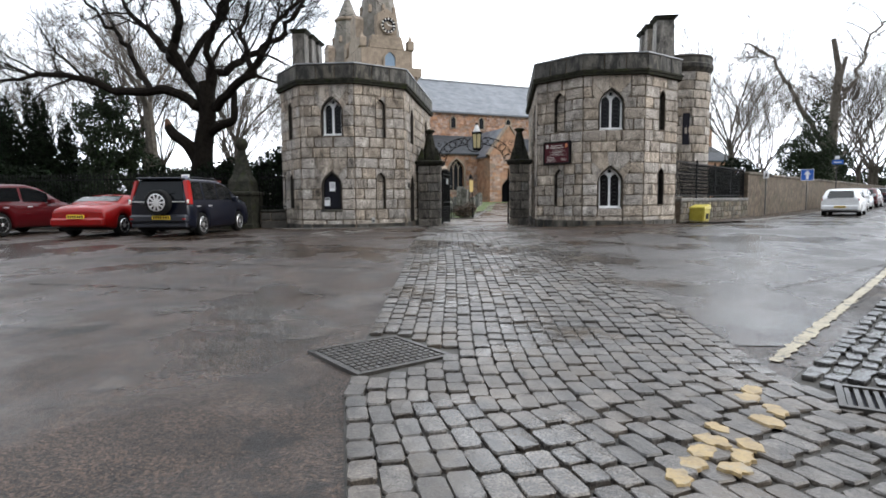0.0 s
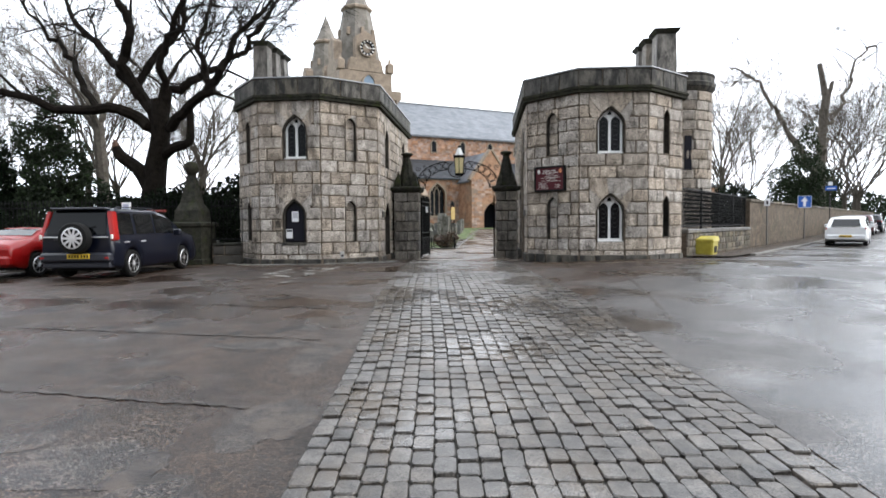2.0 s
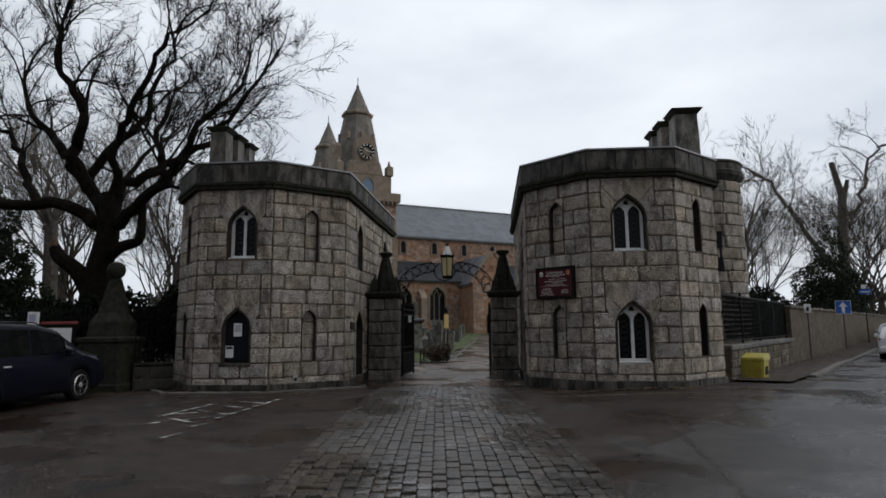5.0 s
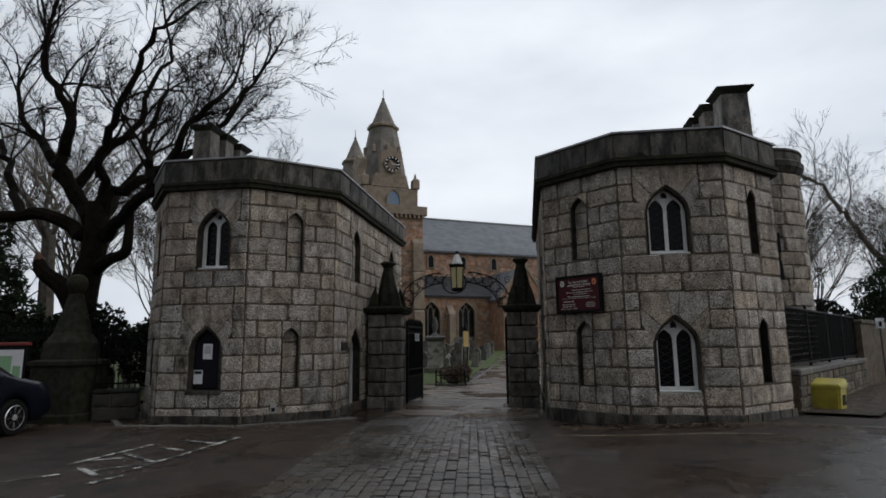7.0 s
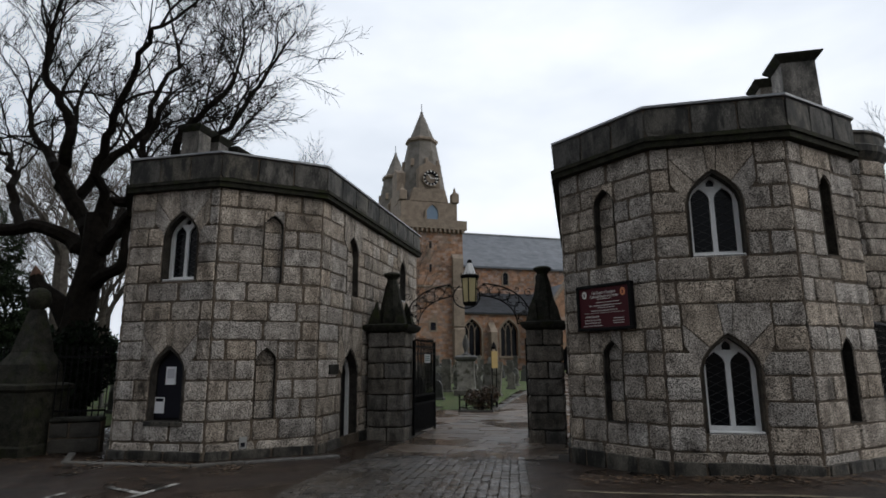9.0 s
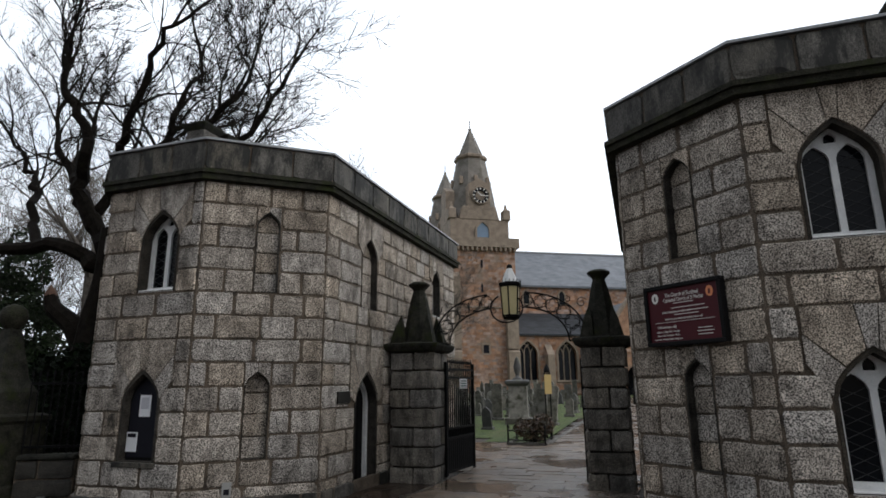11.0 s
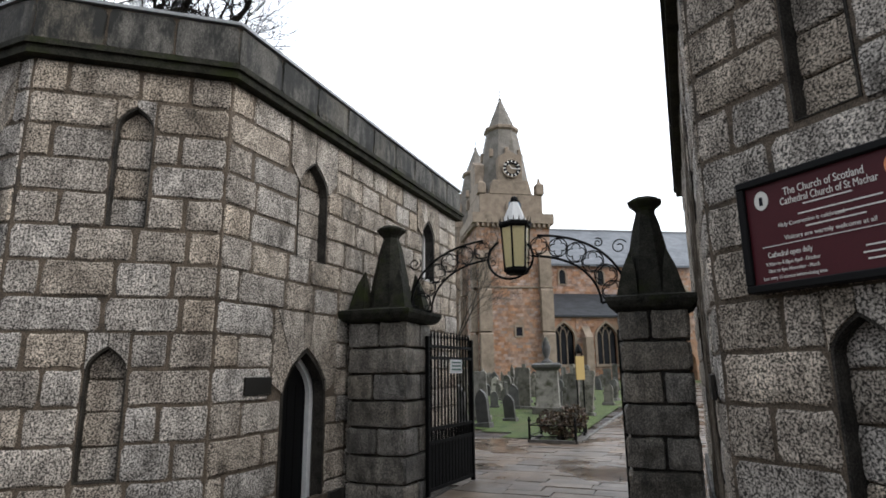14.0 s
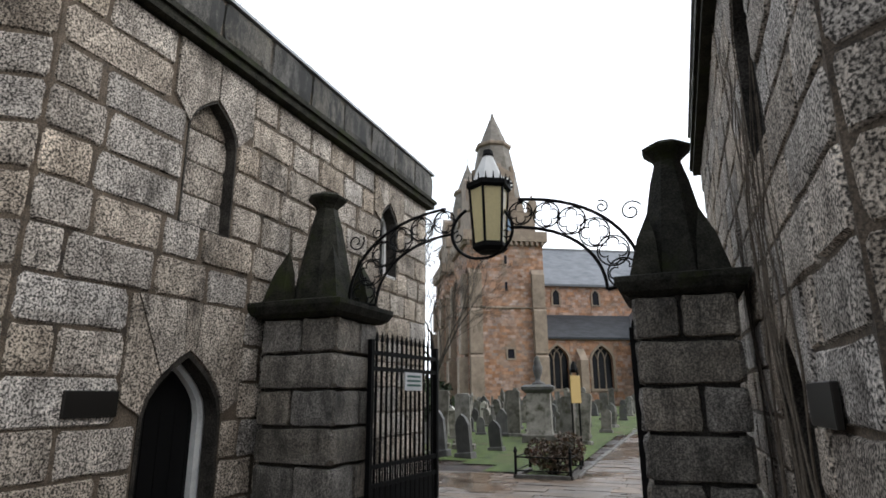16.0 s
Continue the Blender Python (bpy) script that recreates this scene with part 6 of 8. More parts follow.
def railings(a, b, wall_z, top_z, label, gap=0.13):
    """Dwarf granite wall with upright spiked iron bars."""
    L = math.dist(a, b)
    z0 = gz(*a)
    dw = thing("dwarf_wall", facet_matrix(a, b), "low granite dwarf wall with coping under railings", "wall")
    part("wall_core", boxm(0, L, -0.14, 0.14, z0 - 0.3, z0 + wall_z - 0.1), MORTAR, dw)
    j = Joined()
    lay_blocks(dw, Matrix.Translation((0, -0.16, 0)), L, [], random.Random(L), j, z0, z0 + wall_z - 0.1, 0.26, 0.35, 0.8)
    tagged(j.make("blockwork", DARKBLOCK, dw), kind="stuff")
    part("coping", boxm(0, L, -0.2, 0.2, z0 + wall_z - 0.1, z0 + wall_z, 0.03), MOSSY, dw)
    root = thing("iron_railing", facet_matrix(a, b), label, "railing")
    zt = z0 + top_z
    for z in (z0 + wall_z + 0.12, zt - 0.2):
        part("rail", boxm(0, L, -0.018, 0.018, z - 0.02, z + 0.02), IRON, root)
    bar = None
    n = int(L / gap)
    for k in range(n + 1):
        u = L * k / n
        if bar is None:
            bm = tube([(0, 0, z0 + wall_z), (0, 0, zt - 0.1)], 0.013, 5)
            add_lathe(bm, [(0.012, zt - 0.1), (0.028, zt - 0.06), (0.003, zt + 0.06)], 5)
            bar = part("bar", bm, IRON, root)
            bar.location = (u, 0, 0)
        else:
            ob = new("bar", bar.data)
            ob.parent = root
            ob.location = (u, 0, 0)


railings((-9.25, 21.3), (-8.4, 21.75), 0.72, 2.15, "short black spiked railing between pier and lodge", 0.12)
railings((-27.0, 21.6), (-10.45, 21.3), 0.72, 2.15, "long black spiked iron railing behind parked cars", 0.14)

# notice board on the railings
nb = thing("notice_board", pose(-11.0, 20.75, 0), "red-topped notice board with a green and white map", "notice board")
part("post", boxm(-0.5, -0.44, -0.03, 0.03, 0.2, 2.3), BLACK, nb)
part("post", boxm(0.44, 0.5, -0.03, 0.03, 0.2, 2.3), BLACK, nb)
part("case", boxm(-0.55, 0.55, -0.06, 0.02, 1.15, 2.25, 0.01), BLACK, nb)
part("hood", boxm(-0.6, 0.6, -0.1, 0.06, 2.25, 2.33, 0.015), plain("faded_red_paint", (0.2, 0.03, 0.025), 0.6), nb)
mp_ = part("map", boxm(-0.46, 0.46, -0.068, -0.06, 1.25, 2.15), PAPER, nb)
for x0, x1, z0, z1 in ((-0.3, 0.1, 1.6, 2.0), (0.15, 0.4, 1.35, 1.75), (-0.38, -0.1, 1.32, 1.5)):
    part("map_area", boxm(x0, x1, -0.073, -0.068, z0, z1), plain("map_green", (0.25, 0.45, 0.25), 0.6), mp_)
nb.scale = (0.8, 0.8, 0.92)
ns = thing("small_notice", pose(-12.15, 21.2, gz(-12.15, 21.2)), "small white notice fixed to the railing", "notice")
part("sheet", boxm(-0.14, 0.14, -0.02, 0.06, 1.75, 2.1), PAPER, ns)
part("print", boxm(-0.1, 0.1, -0.025, -0.02, 1.85, 2.04), plain("blue_grey_print", (0.35, 0.38, 0.5), 0.6), ns)

# ---- roadside boundary: rubble wall, lattice railing, harled wall ----
RW, RD = Vector((6.40, 22.62)), Vector((0.566, 0.825)).normalized()
LOW = 10.1
RT, RE = RW + RD * LOW, Vector((0.6, 0.8))


def along(s, off=0.0):
    """A place s metres along the roadside wall and off metres out from it towards the road; the wall bends a little where it grows tall."""
    p, d = (RW + RD * s, RD) if s < LOW else (RT + RE * (s - LOW), RE)
    p = p + Vector((d.y, -d.x)) * off
    return (p.x, p.y)


lw = thing("low_rubble_wall", facet_matrix(along(0), tuple(RT)), "low mossy rubble wall with granite coping", "wall")
part("wall_core", boxm(0, LOW, -0.2, 0.2, 0.1, 1.22), MORTAR, lw)
lay_blocks(lw, Matrix.Translation((0, -0.22, 0)), LOW, [], random.Random(77), None, 0.3, 1.22, 0.23, 0.2, 0.62, UNIT_RUB)
rnd = random.Random(6)
u = 0.0
while u < LOW - 0.05:
    w = min(rnd.uniform(0.9, 1.5), LOW - u)
    part("coping", boxm(u, u + w - 0.012, -0.27, 0.27, 1.22, 1.37 + rnd.uniform(-0.012, 0.012), 0.03), KERB, lw)
    u += w
lr = thing("lattice_railing", facet_matrix(along(0), tuple(RT)), "dark iron lattice railing on a low wall", "railing")
for u in (0.05, 2.55, 5.05, 7.55, LOW - 0.05):
    part("post", boxm(u - 0.03, u + 0.03, -0.03, 0.03, 1.37, 2.88), IRON, lr)
for z in (1.47, 2.76):
    part("rail", boxm(0, LOW, -0.02, 0.02, z - 0.02, z + 0.02), IRON, lr)
for k in range(72):
    u = k * 0.14
    e = min(1, (LOW - u) / 0.65)
    part("lattice_bar", tube([(u, 0.01, 1.47), (u + 0.65 * e, 0.01, 1.47 + 1.29 * e)], 0.012, 4), IRON, lr)
    part("lattice_bar", tube([(u, -0.01, 2.76), (u + 0.65 * e, -0.01, 2.76 - 1.29 * e)], 0.012, 4), IRON, lr)
HARL = material("stained_harled_wall", (0.035, 0.026, 0.018), (0.17, 0.128, 0.09), 0.9, 3.5, 18, 0.8, 0.03, dirt=(0.045, 0.045, 0.026), dirt_scale=1.6, dirt_at=0.5, speckle=0.3)
hw_ = thing("roadside_wall", facet_matrix(tuple(RT), along(73)), "tall brown harled boundary wall with rough coping", "wall")
part("wall", boxm(0.02, 62.8, -0.2, 0.2, 0.0, 2.54), HARL, hw_)
rnd = random.Random(5)
u = 0.0
while u < 60:
    w = rnd.uniform(0.5, 0.95)
    part("coping_stone", boxm(u, u + w - 0.02, -0.26, 0.26, 2.54, 2.64 + rnd.uniform(0, 0.06), 0.03), RUBBLE, hw_)
    u += w
# smoother wet carriageway of the street that runs past the gateway
def road_edges(y):
    left = interp(y, [(4.9, 1.89), (6.5, 1.84), (10, 1.59), (12.0, 1.43), (14, 2.2), (17, 4.4), (21.4, 8.1), (30, 13.7), (54, 31.7), (80, 51.2)])
    right = interp(y, [(4.9, 2.30), (9.6, 5.9), (10.6, 9.0), (12, 20.0), (16, 30.0), (30, 40.0), (80, 90.0)])
    return left, right


bm = bmesh.new()
rnd = random.Random(61)
rows = []
for k in range(190):
    y = 4.9 + k * 0.12 if k < 140 else 21.7 + (k - 139) * 1.15
    a, b = road_edges(y)
    a += (rnd.uniform(-0.08, 0.08) + 0.14 * math.sin(y * 3.1)) * step(12, 14, y)
    rows.append([bm.verts.new((a + (b - a) * q / 24, y, gz(a + (b - a) * q / 24, y) + 0.006)) for q in range(25)])
for A, B in zip(rows, rows[1:]):
    for q in range(24):
        bm.faces.new((A[q], A[q + 1], B[q + 1], B[q]))
tagged(part("road", bm, ROAD, None, smooth=True), "smoother wet grey street surface beside the setts", "", "", "structure")
# pavement and kerb along it
MUD = material("muddy_leaf_strewn_ground", (0.018, 0.013, 0.009), (0.085, 0.062, 0.045), 0.8, 3, 40, 1.0, 0.03, dirt=(0.03, 0.035, 0.015), dirt_scale=1.2, dirt_at=0.55, speckle=0.5, spec=0.3)
pave = strip("pavement", [along(s, 0.2) for s in range(0, 71)], [along(s, 1.57) for s in range(0, 71)], 0.06, MUD, "narrow muddy leaf-strewn pavement by the wall")
kerb = thing("kerb", None, "granite kerb stones along the pavement", "", "", "structure")
for k in range(60):
    s = 3 + k * 0.95
    a, b = along(s, 1.66), along(s + 0.93, 1.66)
    ob = part("kerb_stone", boxm(0, 0.93, -0.1, 0.1, -0.2, 0.075, 0.02), KERB, kerb)
    ob.matrix_local = facet_matrix(a, b, gz(*a))


def sign_post(x, y, h, kind):
    z = gz(x, y)
    root = thing("road_sign", pose(x, y, z, 0, 0, -22), {"arrow": "square blue sign with white upward arrow on pole", "blue": "small blue street sign on a dark post", "white": "small white parking sign on a grey pole"}[kind], "road sign")
    part("pole", tube([(0, 0.03, 0), (0, 0.03, h)], 0.035, 8), plain("grey_galvanised_%s" % kind, (0.12, 0.12, 0.12) if kind != "blue" else (0.02, 0.02, 0.022), 0.5, 0.4), root)
    BLUE = plain("sign_blue_%s" % kind, (0.015, 0.10, 0.42), 0.4)
    if kind == "arrow":
        p = part("plate", boxm(-0.36, 0.36, -0.03, 0.0, h - 0.75, h - 0.03, 0.008), BLUE, root)
        bm = slab([(-0.07, h - 0.68), (0.07, h - 0.68), (0.07, h - 0.36), (0.2, h - 0.36), (0, h - 0.1), (-0.2, h - 0.36), (-0.07, h - 0.36)], [], -0.036, -0.03)
        part("arrow", bm, PAPER, p)
        for q in ((-0.36, 0.36, h - 0.05, h - 0.03), (-0.36, 0.36, h - 0.75, h - 0.73), (-0.36, -0.34, h - 0.73, h - 0.05), (0.34, 0.36, h - 0.73, h - 0.05)):
            part("border", boxm(q[0], q[1], -0.036, -0.0305, q[2], q[3]), PAPER, p)
    elif kind == "blue":
        p = part("plate", boxm(-0.3, 0.4, -0.03, 0.0, h - 0.62, h - 0.3, 0.008), BLUE, root)
        part("print", boxm(-0.2, 0.3, -0.036, -0.0305, h - 0.5, h - 0.44), PAPER, p)
        part("plate", boxm(-0.14, 0.14, -0.03, 0.0, h - 0.25, h, 0.008), PAPER, root)
    else:
        p = part("plate", boxm(-0.13, 0.13, -0.03, 0.0, h - 0.40, h - 0.02, 0.008), PAPER, root)
        part("print", boxm(-0.04, 0.05, -0.036, -0.0305, h - 0.32, h - 0.14), INK, p)


sign_post(*along(21.5, 0.6), 2.75, "arrow")
sign_post(*along(12.6, 0.4), 2.45, "white")
sign_post(*along(31.0, 0.7), 3.9, "blue")


def grit_bin(x, y, turn):
    root = thing("grit_bin", pose(x, y, gz(x, y) + 0.02, 0, 0, turn), "yellow plastic grit bin with sloping lid", "grit bin")
    Yl = material("yellow_plastic", (0.34, 0.28, 0.03), (0.52, 0.45, 0.07), 0.45, 4, 40, 0.15, 0.003, dirt=(0.25, 0.22, 0.08), dirt_scale=3, dirt_at=0.55)
    q2 = math.sqrt(2)
    body = bmesh.new()
    add_lathe(body, [(0.28 * q2, 0.0), (0.285 * q2, 0.05), (0.315 * q2, 0.48), (0.335 * q2, 0.5), (0.335 * q2, 0.54)], 4, (0, 0), math.pi / 4)
    bmesh.ops.bevel(body, geom=[e for e in body.edges if abs(e.verts[0].co.z - e.verts[1].co.z) > 0.01], offset=0.04, segments=3, affect="EDGES")
    part("body", body, Yl, root)
    lid = bmesh.new()
    vs = [(-0.35, -0.35, 0.54), (0.35, -0.35, 0.54), (0.35, 0.35, 0.54), (-0.35, 0.35, 0.54), (-0.33, -0.32, 0.59), (0.33, -0.32, 0.59), (0.31, 0.33, 0.70), (-0.31, 0.33, 0.70)]
    q = [lid.verts.new(v) for v in vs]
    for f_ in ((0, 1, 5, 4), (1, 2, 6, 5), (2, 3, 7, 6), (3, 0, 4, 7), (4, 5, 6, 7), (3, 2, 1, 0)):
        lid.faces.new([q[i] for i in f_])
    bmesh.ops.bevel(lid, geom=list(lid.edges), offset=0.02, segments=2, affect="EDGES")
    part("lid", lid, Yl, root)
    part("hatch", boxm(0.27, 0.315, -0.12, 0.16, 0.12, 0.36, 0.015), INK, root, "dark open dispensing hatch")
    for s in (-0.18, 0.18):
        part("foot", boxm(s - 0.06, s + 0.06, -0.25, 0.25, -0.03, 0.02), Yl, root)


grit_bin(7.55, 23.42, -38)
# weeds and dead leaves by the wall and round the piers
LITTER = material("wet_leaf_litter", (0.05, 0.03, 0.015), (0.15, 0.085, 0.04), 0.6, 10, 60, 0.3, 0.01, vary=0.5, island=True)
rnd = random.Random(13)
v, f = [], []
for k in range(2600):
    s = rnd.random()
    if s < 0.45:
        x, y = along(rnd.uniform(-0.5, 20), 0.25 + abs(rnd.gauss(0, 0.55)))
    elif s < 0.7:
        x, y = rnd.uniform(1.3, 6.2), 20.65 - abs(rnd.gauss(0, 0.35)) + max(0, abs(rnd.uniform(1.3, 6.2) - 3.8) - 1.0) * 0.2
    else:
        x, y = rnd.uniform(-12, -4.2), 20.6 - abs(rnd.gauss(0, 0.5))
    z = gz(x, y) + (0.1 if s < 0.45 and y > 20 else 0.008)
    a, r = rnd.uniform(0, 6.3), rnd.uniform(0.012, 0.035)
    i = len(v)
    for q in range(4):
        v.append((x + r * math.cos(a + q * 1.57) * (1 if q % 2 else 1.7), y + r * math.sin(a + q * 1.57) * (1 if q % 2 else 1.7), z + rnd.uniform(0.0, 0.012)))
    f.append((i, i + 1, i + 2, i + 3))
me = bpy.data.meshes.new("leaf_litter")
me.from_pydata(v, [], f)
tagged(link("leaf_litter", me, LITTER), "scattered brown wet leaves along wall feet", "leaves", "", "stuff")


# ---- parked vehicles ----
def paint(name, c, rough=0.25):
    return plain(name, c, 0.4, 0.0, 0.6, spec=0.12)


CAR_GLASS = plain("dark_car_glass", (0.004, 0.005, 0.006), 0.04, spec=0.3)
CHROME = plain("silver_alloy", (0.75, 0.75, 0.77), 0.3, 0.6)
TAIL = plain("red_tail_lens", (0.32, 0.012, 0.011), 0.12, spec=0.7)
YPLATE = plain("yellow_number_plate", (0.72, 0.48, 0.02), 0.45)
GREYPL = plain("grey_bumper_plastic", (0.018, 0.020, 0.028), 0.35)


def car_wheel(parent, x, y, z, r, side, spokes):
    w = link("wheel", None, None, parent)
    w.matrix_local = pose(x, y, z, 0, 90 * side, 0)
    part("tyre", lathe([(r * 0.66, -0.1), (r * 0.92, -0.105), (r, -0.06), (r, 0.06), (r * 0.92, 0.105), (r * 0.66, 0.1)], 26), RUBBER, w, smooth=False)
    bm = lathe([(r * 0.66, 0.02), (r * 0.7, 0.09), (r * 0.64, 0.112), (r * 0.60, 0.05)], 24)
    for k in range(spokes):
        a = k / spokes * math.tau
        g = bmesh.ops.create_cube(bm, size=1, matrix=Matrix.Rotation(a, 4, "Z") @ Matrix.Translation((r * 0.36, 0, 0.085)) @ Matrix.Diagonal((r * 0.56, r * 0.13, 0.03, 1)))
    add_lathe(bm, [(r * 0.16, 0.05), (r * 0.16, 0.11), (0.02, 0.115)], 12)
    part("rim", bm, CHROME, w)
    return w


def car(m, name, label, L, W, H, body_mat, top, belt, wheels, r, glass, rear, extra=None, spokes=7, roof_mat=None):
    """A parked car, its tail at y = 0. top, belt: side outlines (y, z); glass: side windows (y0, y1); rear: details of the tail."""
    root = thing(name, m, label, "car", "parked cars")
    ystat = sorted({round(L * i / 80, 3) for i in range(81)})

    def half(y):
        e = min(y, L - y)
        return W / 2 * (0.80 + 0.20 * min(1, (e / 0.45)) ** 0.5) if y > L / 2 else W / 2 * (0.90 + 0.10 * min(1, (e / 0.3)) ** 0.5)

    def low(y):
        z = 0.24 + 0.10 * max(0, 1 - min(y, L - y) / 0.4)
        for yw in wheels:
            d = abs(y - yw)
            if d < r * 1.12:
                z = max(z, r + math.sqrt((r * 1.12) ** 2 - d * d))
        return z

    def section(y):
        h, zl, zt = half(y), low(y), interp(y, top)
        zb = min(interp(y, belt), zt - 0.03)
        zl = min(zl, zb - 0.08)
        k = max(0.0, (zt - zb) / (H - 0.9))
        g = h * (0.96 - 0.17 * min(1, k))
        zm = zl + (zb - zl) * 0.55
        return [(0, zl), (h * 0.94, zl), (h * 0.985, zl + 0.05), (h, zm), (h * 0.975, zb), (h * 0.95, zb + 0.02), (g, zt - 0.07 * min(1, k + 0.25)), (g - 0.1, zt - 0.01), (g * 0.5, zt + 0.012), (0, zt + 0.02)]

    bm = bmesh.new()
    rings = []
    for y in ystat:
        s = section(y)
        loop = [(x, z) for x, z in s] + [(-x, z) for x, z in s[-2:0:-1]]
        rings.append([bm.verts.new((x, y, z)) for x, z in loop])
    n = len(rings[0])
    for A, B in zip(rings, rings[1:]):
        for k in range(n):
            fc = bm.faces.new((A[k], A[(k + 1) % n], B[(k + 1) % n], B[k]))
            fc.smooth = True
    bm.faces.new(rings[0][::-1])
    bm.faces.new(rings[-1])
    body = part("body", bm, body_mat, root)
    part("underbody", boxm(-W / 2 + 0.12, W / 2 - 0.12, 0.25, L - 0.25, 0.2, 0.62), RUBBER, root)
    # black box standing in for the shadow inside the wheel arches
    part("arch_shade_box", boxm(-W / 2 + 0.16, W / 2 - 0.16, 0.3, L - 0.3, 0.5, 0.75), RUBBER, root)
    for side in (-1, 1):
        for y0, y1 in glass:
            g = bmesh.new()
            N = 8
            va, vb = [], []
            for i in range(N + 1):
                y = y0 + (y1 - y0) * i / N
                s = section(y)
                (xa, za), (xb, zb) = s[5], s[6]
                f0, f1 = 0.08, 0.92
                a = (side * (xa + (xb - xa) * f0 + 0.009), y, za + (zb - za) * f0)
                b = (side * (xa + (xb - xa) * f1 + 0.009), y, za + (zb - za) * f1)
                va.append(g.verts.new(a))
                vb.append(g.verts.new(b))
            for i in range(N):
                g.faces.new((va[i], va[i + 1], vb[i + 1], vb[i]))
            part("side_window", g, CAR_GLASS, root)
        for yw in wheels:
            car_wheel(root, side * (W / 2 - 0.11), yw, r, r, side, spokes)
        ym = glass[-1][1] - 0.15
        part("wing_mirror", boxm(min(side * W / 2, side * (W / 2 + 0.2)), max(side * W / 2, side * (W / 2 + 0.2)), ym, ym + 0.14, interp(ym, belt), interp(ym, belt) + 0.17, 0.03), body_mat, root)
        for y0, y1 in glass[:2]:
            part("door_handle", boxm(min(side * (W / 2 - 0.01), side * (W / 2 + 0.025)), max(side * (W / 2 - 0.01), side * (W / 2 + 0.025)), y0 + 0.12, y0 + 0.3, interp(y0, belt) - 0.13, interp(y0, belt) - 0.095, 0.006), CHROME, root)

    def screen(name_, ya, yb, inset):
        g = bmesh.new()
        rows = []
        for i in range(7):
            y = ya + (yb - ya) * i / 6
            s = section(y)
            gx, zt = s[6][0] - inset, interp(y, top)
            rows.append([g.verts.new((gx * q, y, zt + 0.03 - 0.012 * abs(q))) for q in (-1, -0.5, 0, 0.5, 1)])
        for A, B in zip(rows, rows[1:]):
            for k in range(4):
                g.faces.new((A[k], A[k + 1], B[k + 1], B[k]))
        return part(name_, g, CAR_GLASS, root)

    screen("windscreen", *rear["front_screen"], 0.1)
    if "rear_screen" in rear:
        screen("rear_window", *rear["rear_screen"], 0.1)
    if "rear_pane" in rear:
        x, z0, z1, y0, y1 = rear["rear_pane"]
        g = bmesh.new()
        g.faces.new([g.verts.new(q) for q in ((-x, y0, z0), (x, y0, z0), (x * 0.88, y1, z1), (-x * 0.88, y1, z1))])
        res = bmesh.ops.extrude_face_region(g, geom=list(g.faces))
        bmesh.ops.translate(g, verts=[q for q in res["geom"] if isinstance(q, bmesh.types.BMVert)], vec=(0, 0.03, 0))
        part("rear_window", g, CAR_GLASS, root)
    z0, z1 = rear["bumper"]
    part("bumper", boxm(-W / 2 + 0.06, W / 2 - 0.06, -0.09, 0.15, z0, z1, 0.05), rear.get("bumper_mat", body_mat), root)
    px, pz = rear["plate"]
    pl = part("number_plate", boxm(px - 0.26, px + 0.26, rear.get("plate_y", -0.105), rear.get("plate_y", -0.105) + 0.03, pz - 0.055, pz + 0.055, 0.004), YPLATE, root, "yellow rear number plate with dark characters")
    for k in range(7):
        u = px - 0.2 + k * 0.066 + (0.02 if k > 3 else 0)
        part("character", boxm(u - 0.02, u + 0.02, rear.get("plate_y", -0.105) - 0.004, rear.get("plate_y", -0.105) + 0.001, pz - 0.035, pz + 0.035), INK, pl)
    for side in (-1, 1):
        x0, x1, za, zb, yy = rear["lamp"]
        tl = bmesh.new()
        lean_in, lean_y = (0.13, 0.12) if zb - za > 0.4 else (0.0, 0.02)
        q = [tl.verts.new((side * (x - (lean_in if z == zb else 0)), y + (lean_y if z == zb else 0), z)) for z in (za, zb) for x, y in ((x0, yy - 0.02), (x1, yy - 0.01), (x1, yy + 0.2), (x0, yy + 0.2))]
        for fc in ((0, 1, 5, 4), (1, 2, 6, 5), (2, 3, 7, 6), (3, 0, 4, 7), (4, 5, 6, 7), (3, 2, 1, 0)):
            tl.faces.new([q[i] for i in fc])
        bmesh.ops.bevel(tl, geom=list(tl.edges), offset=0.02, segments=2, affect="EDGES")
        part("tail_lamp", tl, TAIL, root)
        part("headlamp", boxm(min(side * (W / 2 - 0.5), side * (W / 2 - 0.2)), max(side * (W / 2 - 0.5), side * (W / 2 - 0.2)), L - 0.16, L - 0.02, 0.68, 0.82, 0.03), CHROME, root)
    if extra:
        extra(root)
    return root


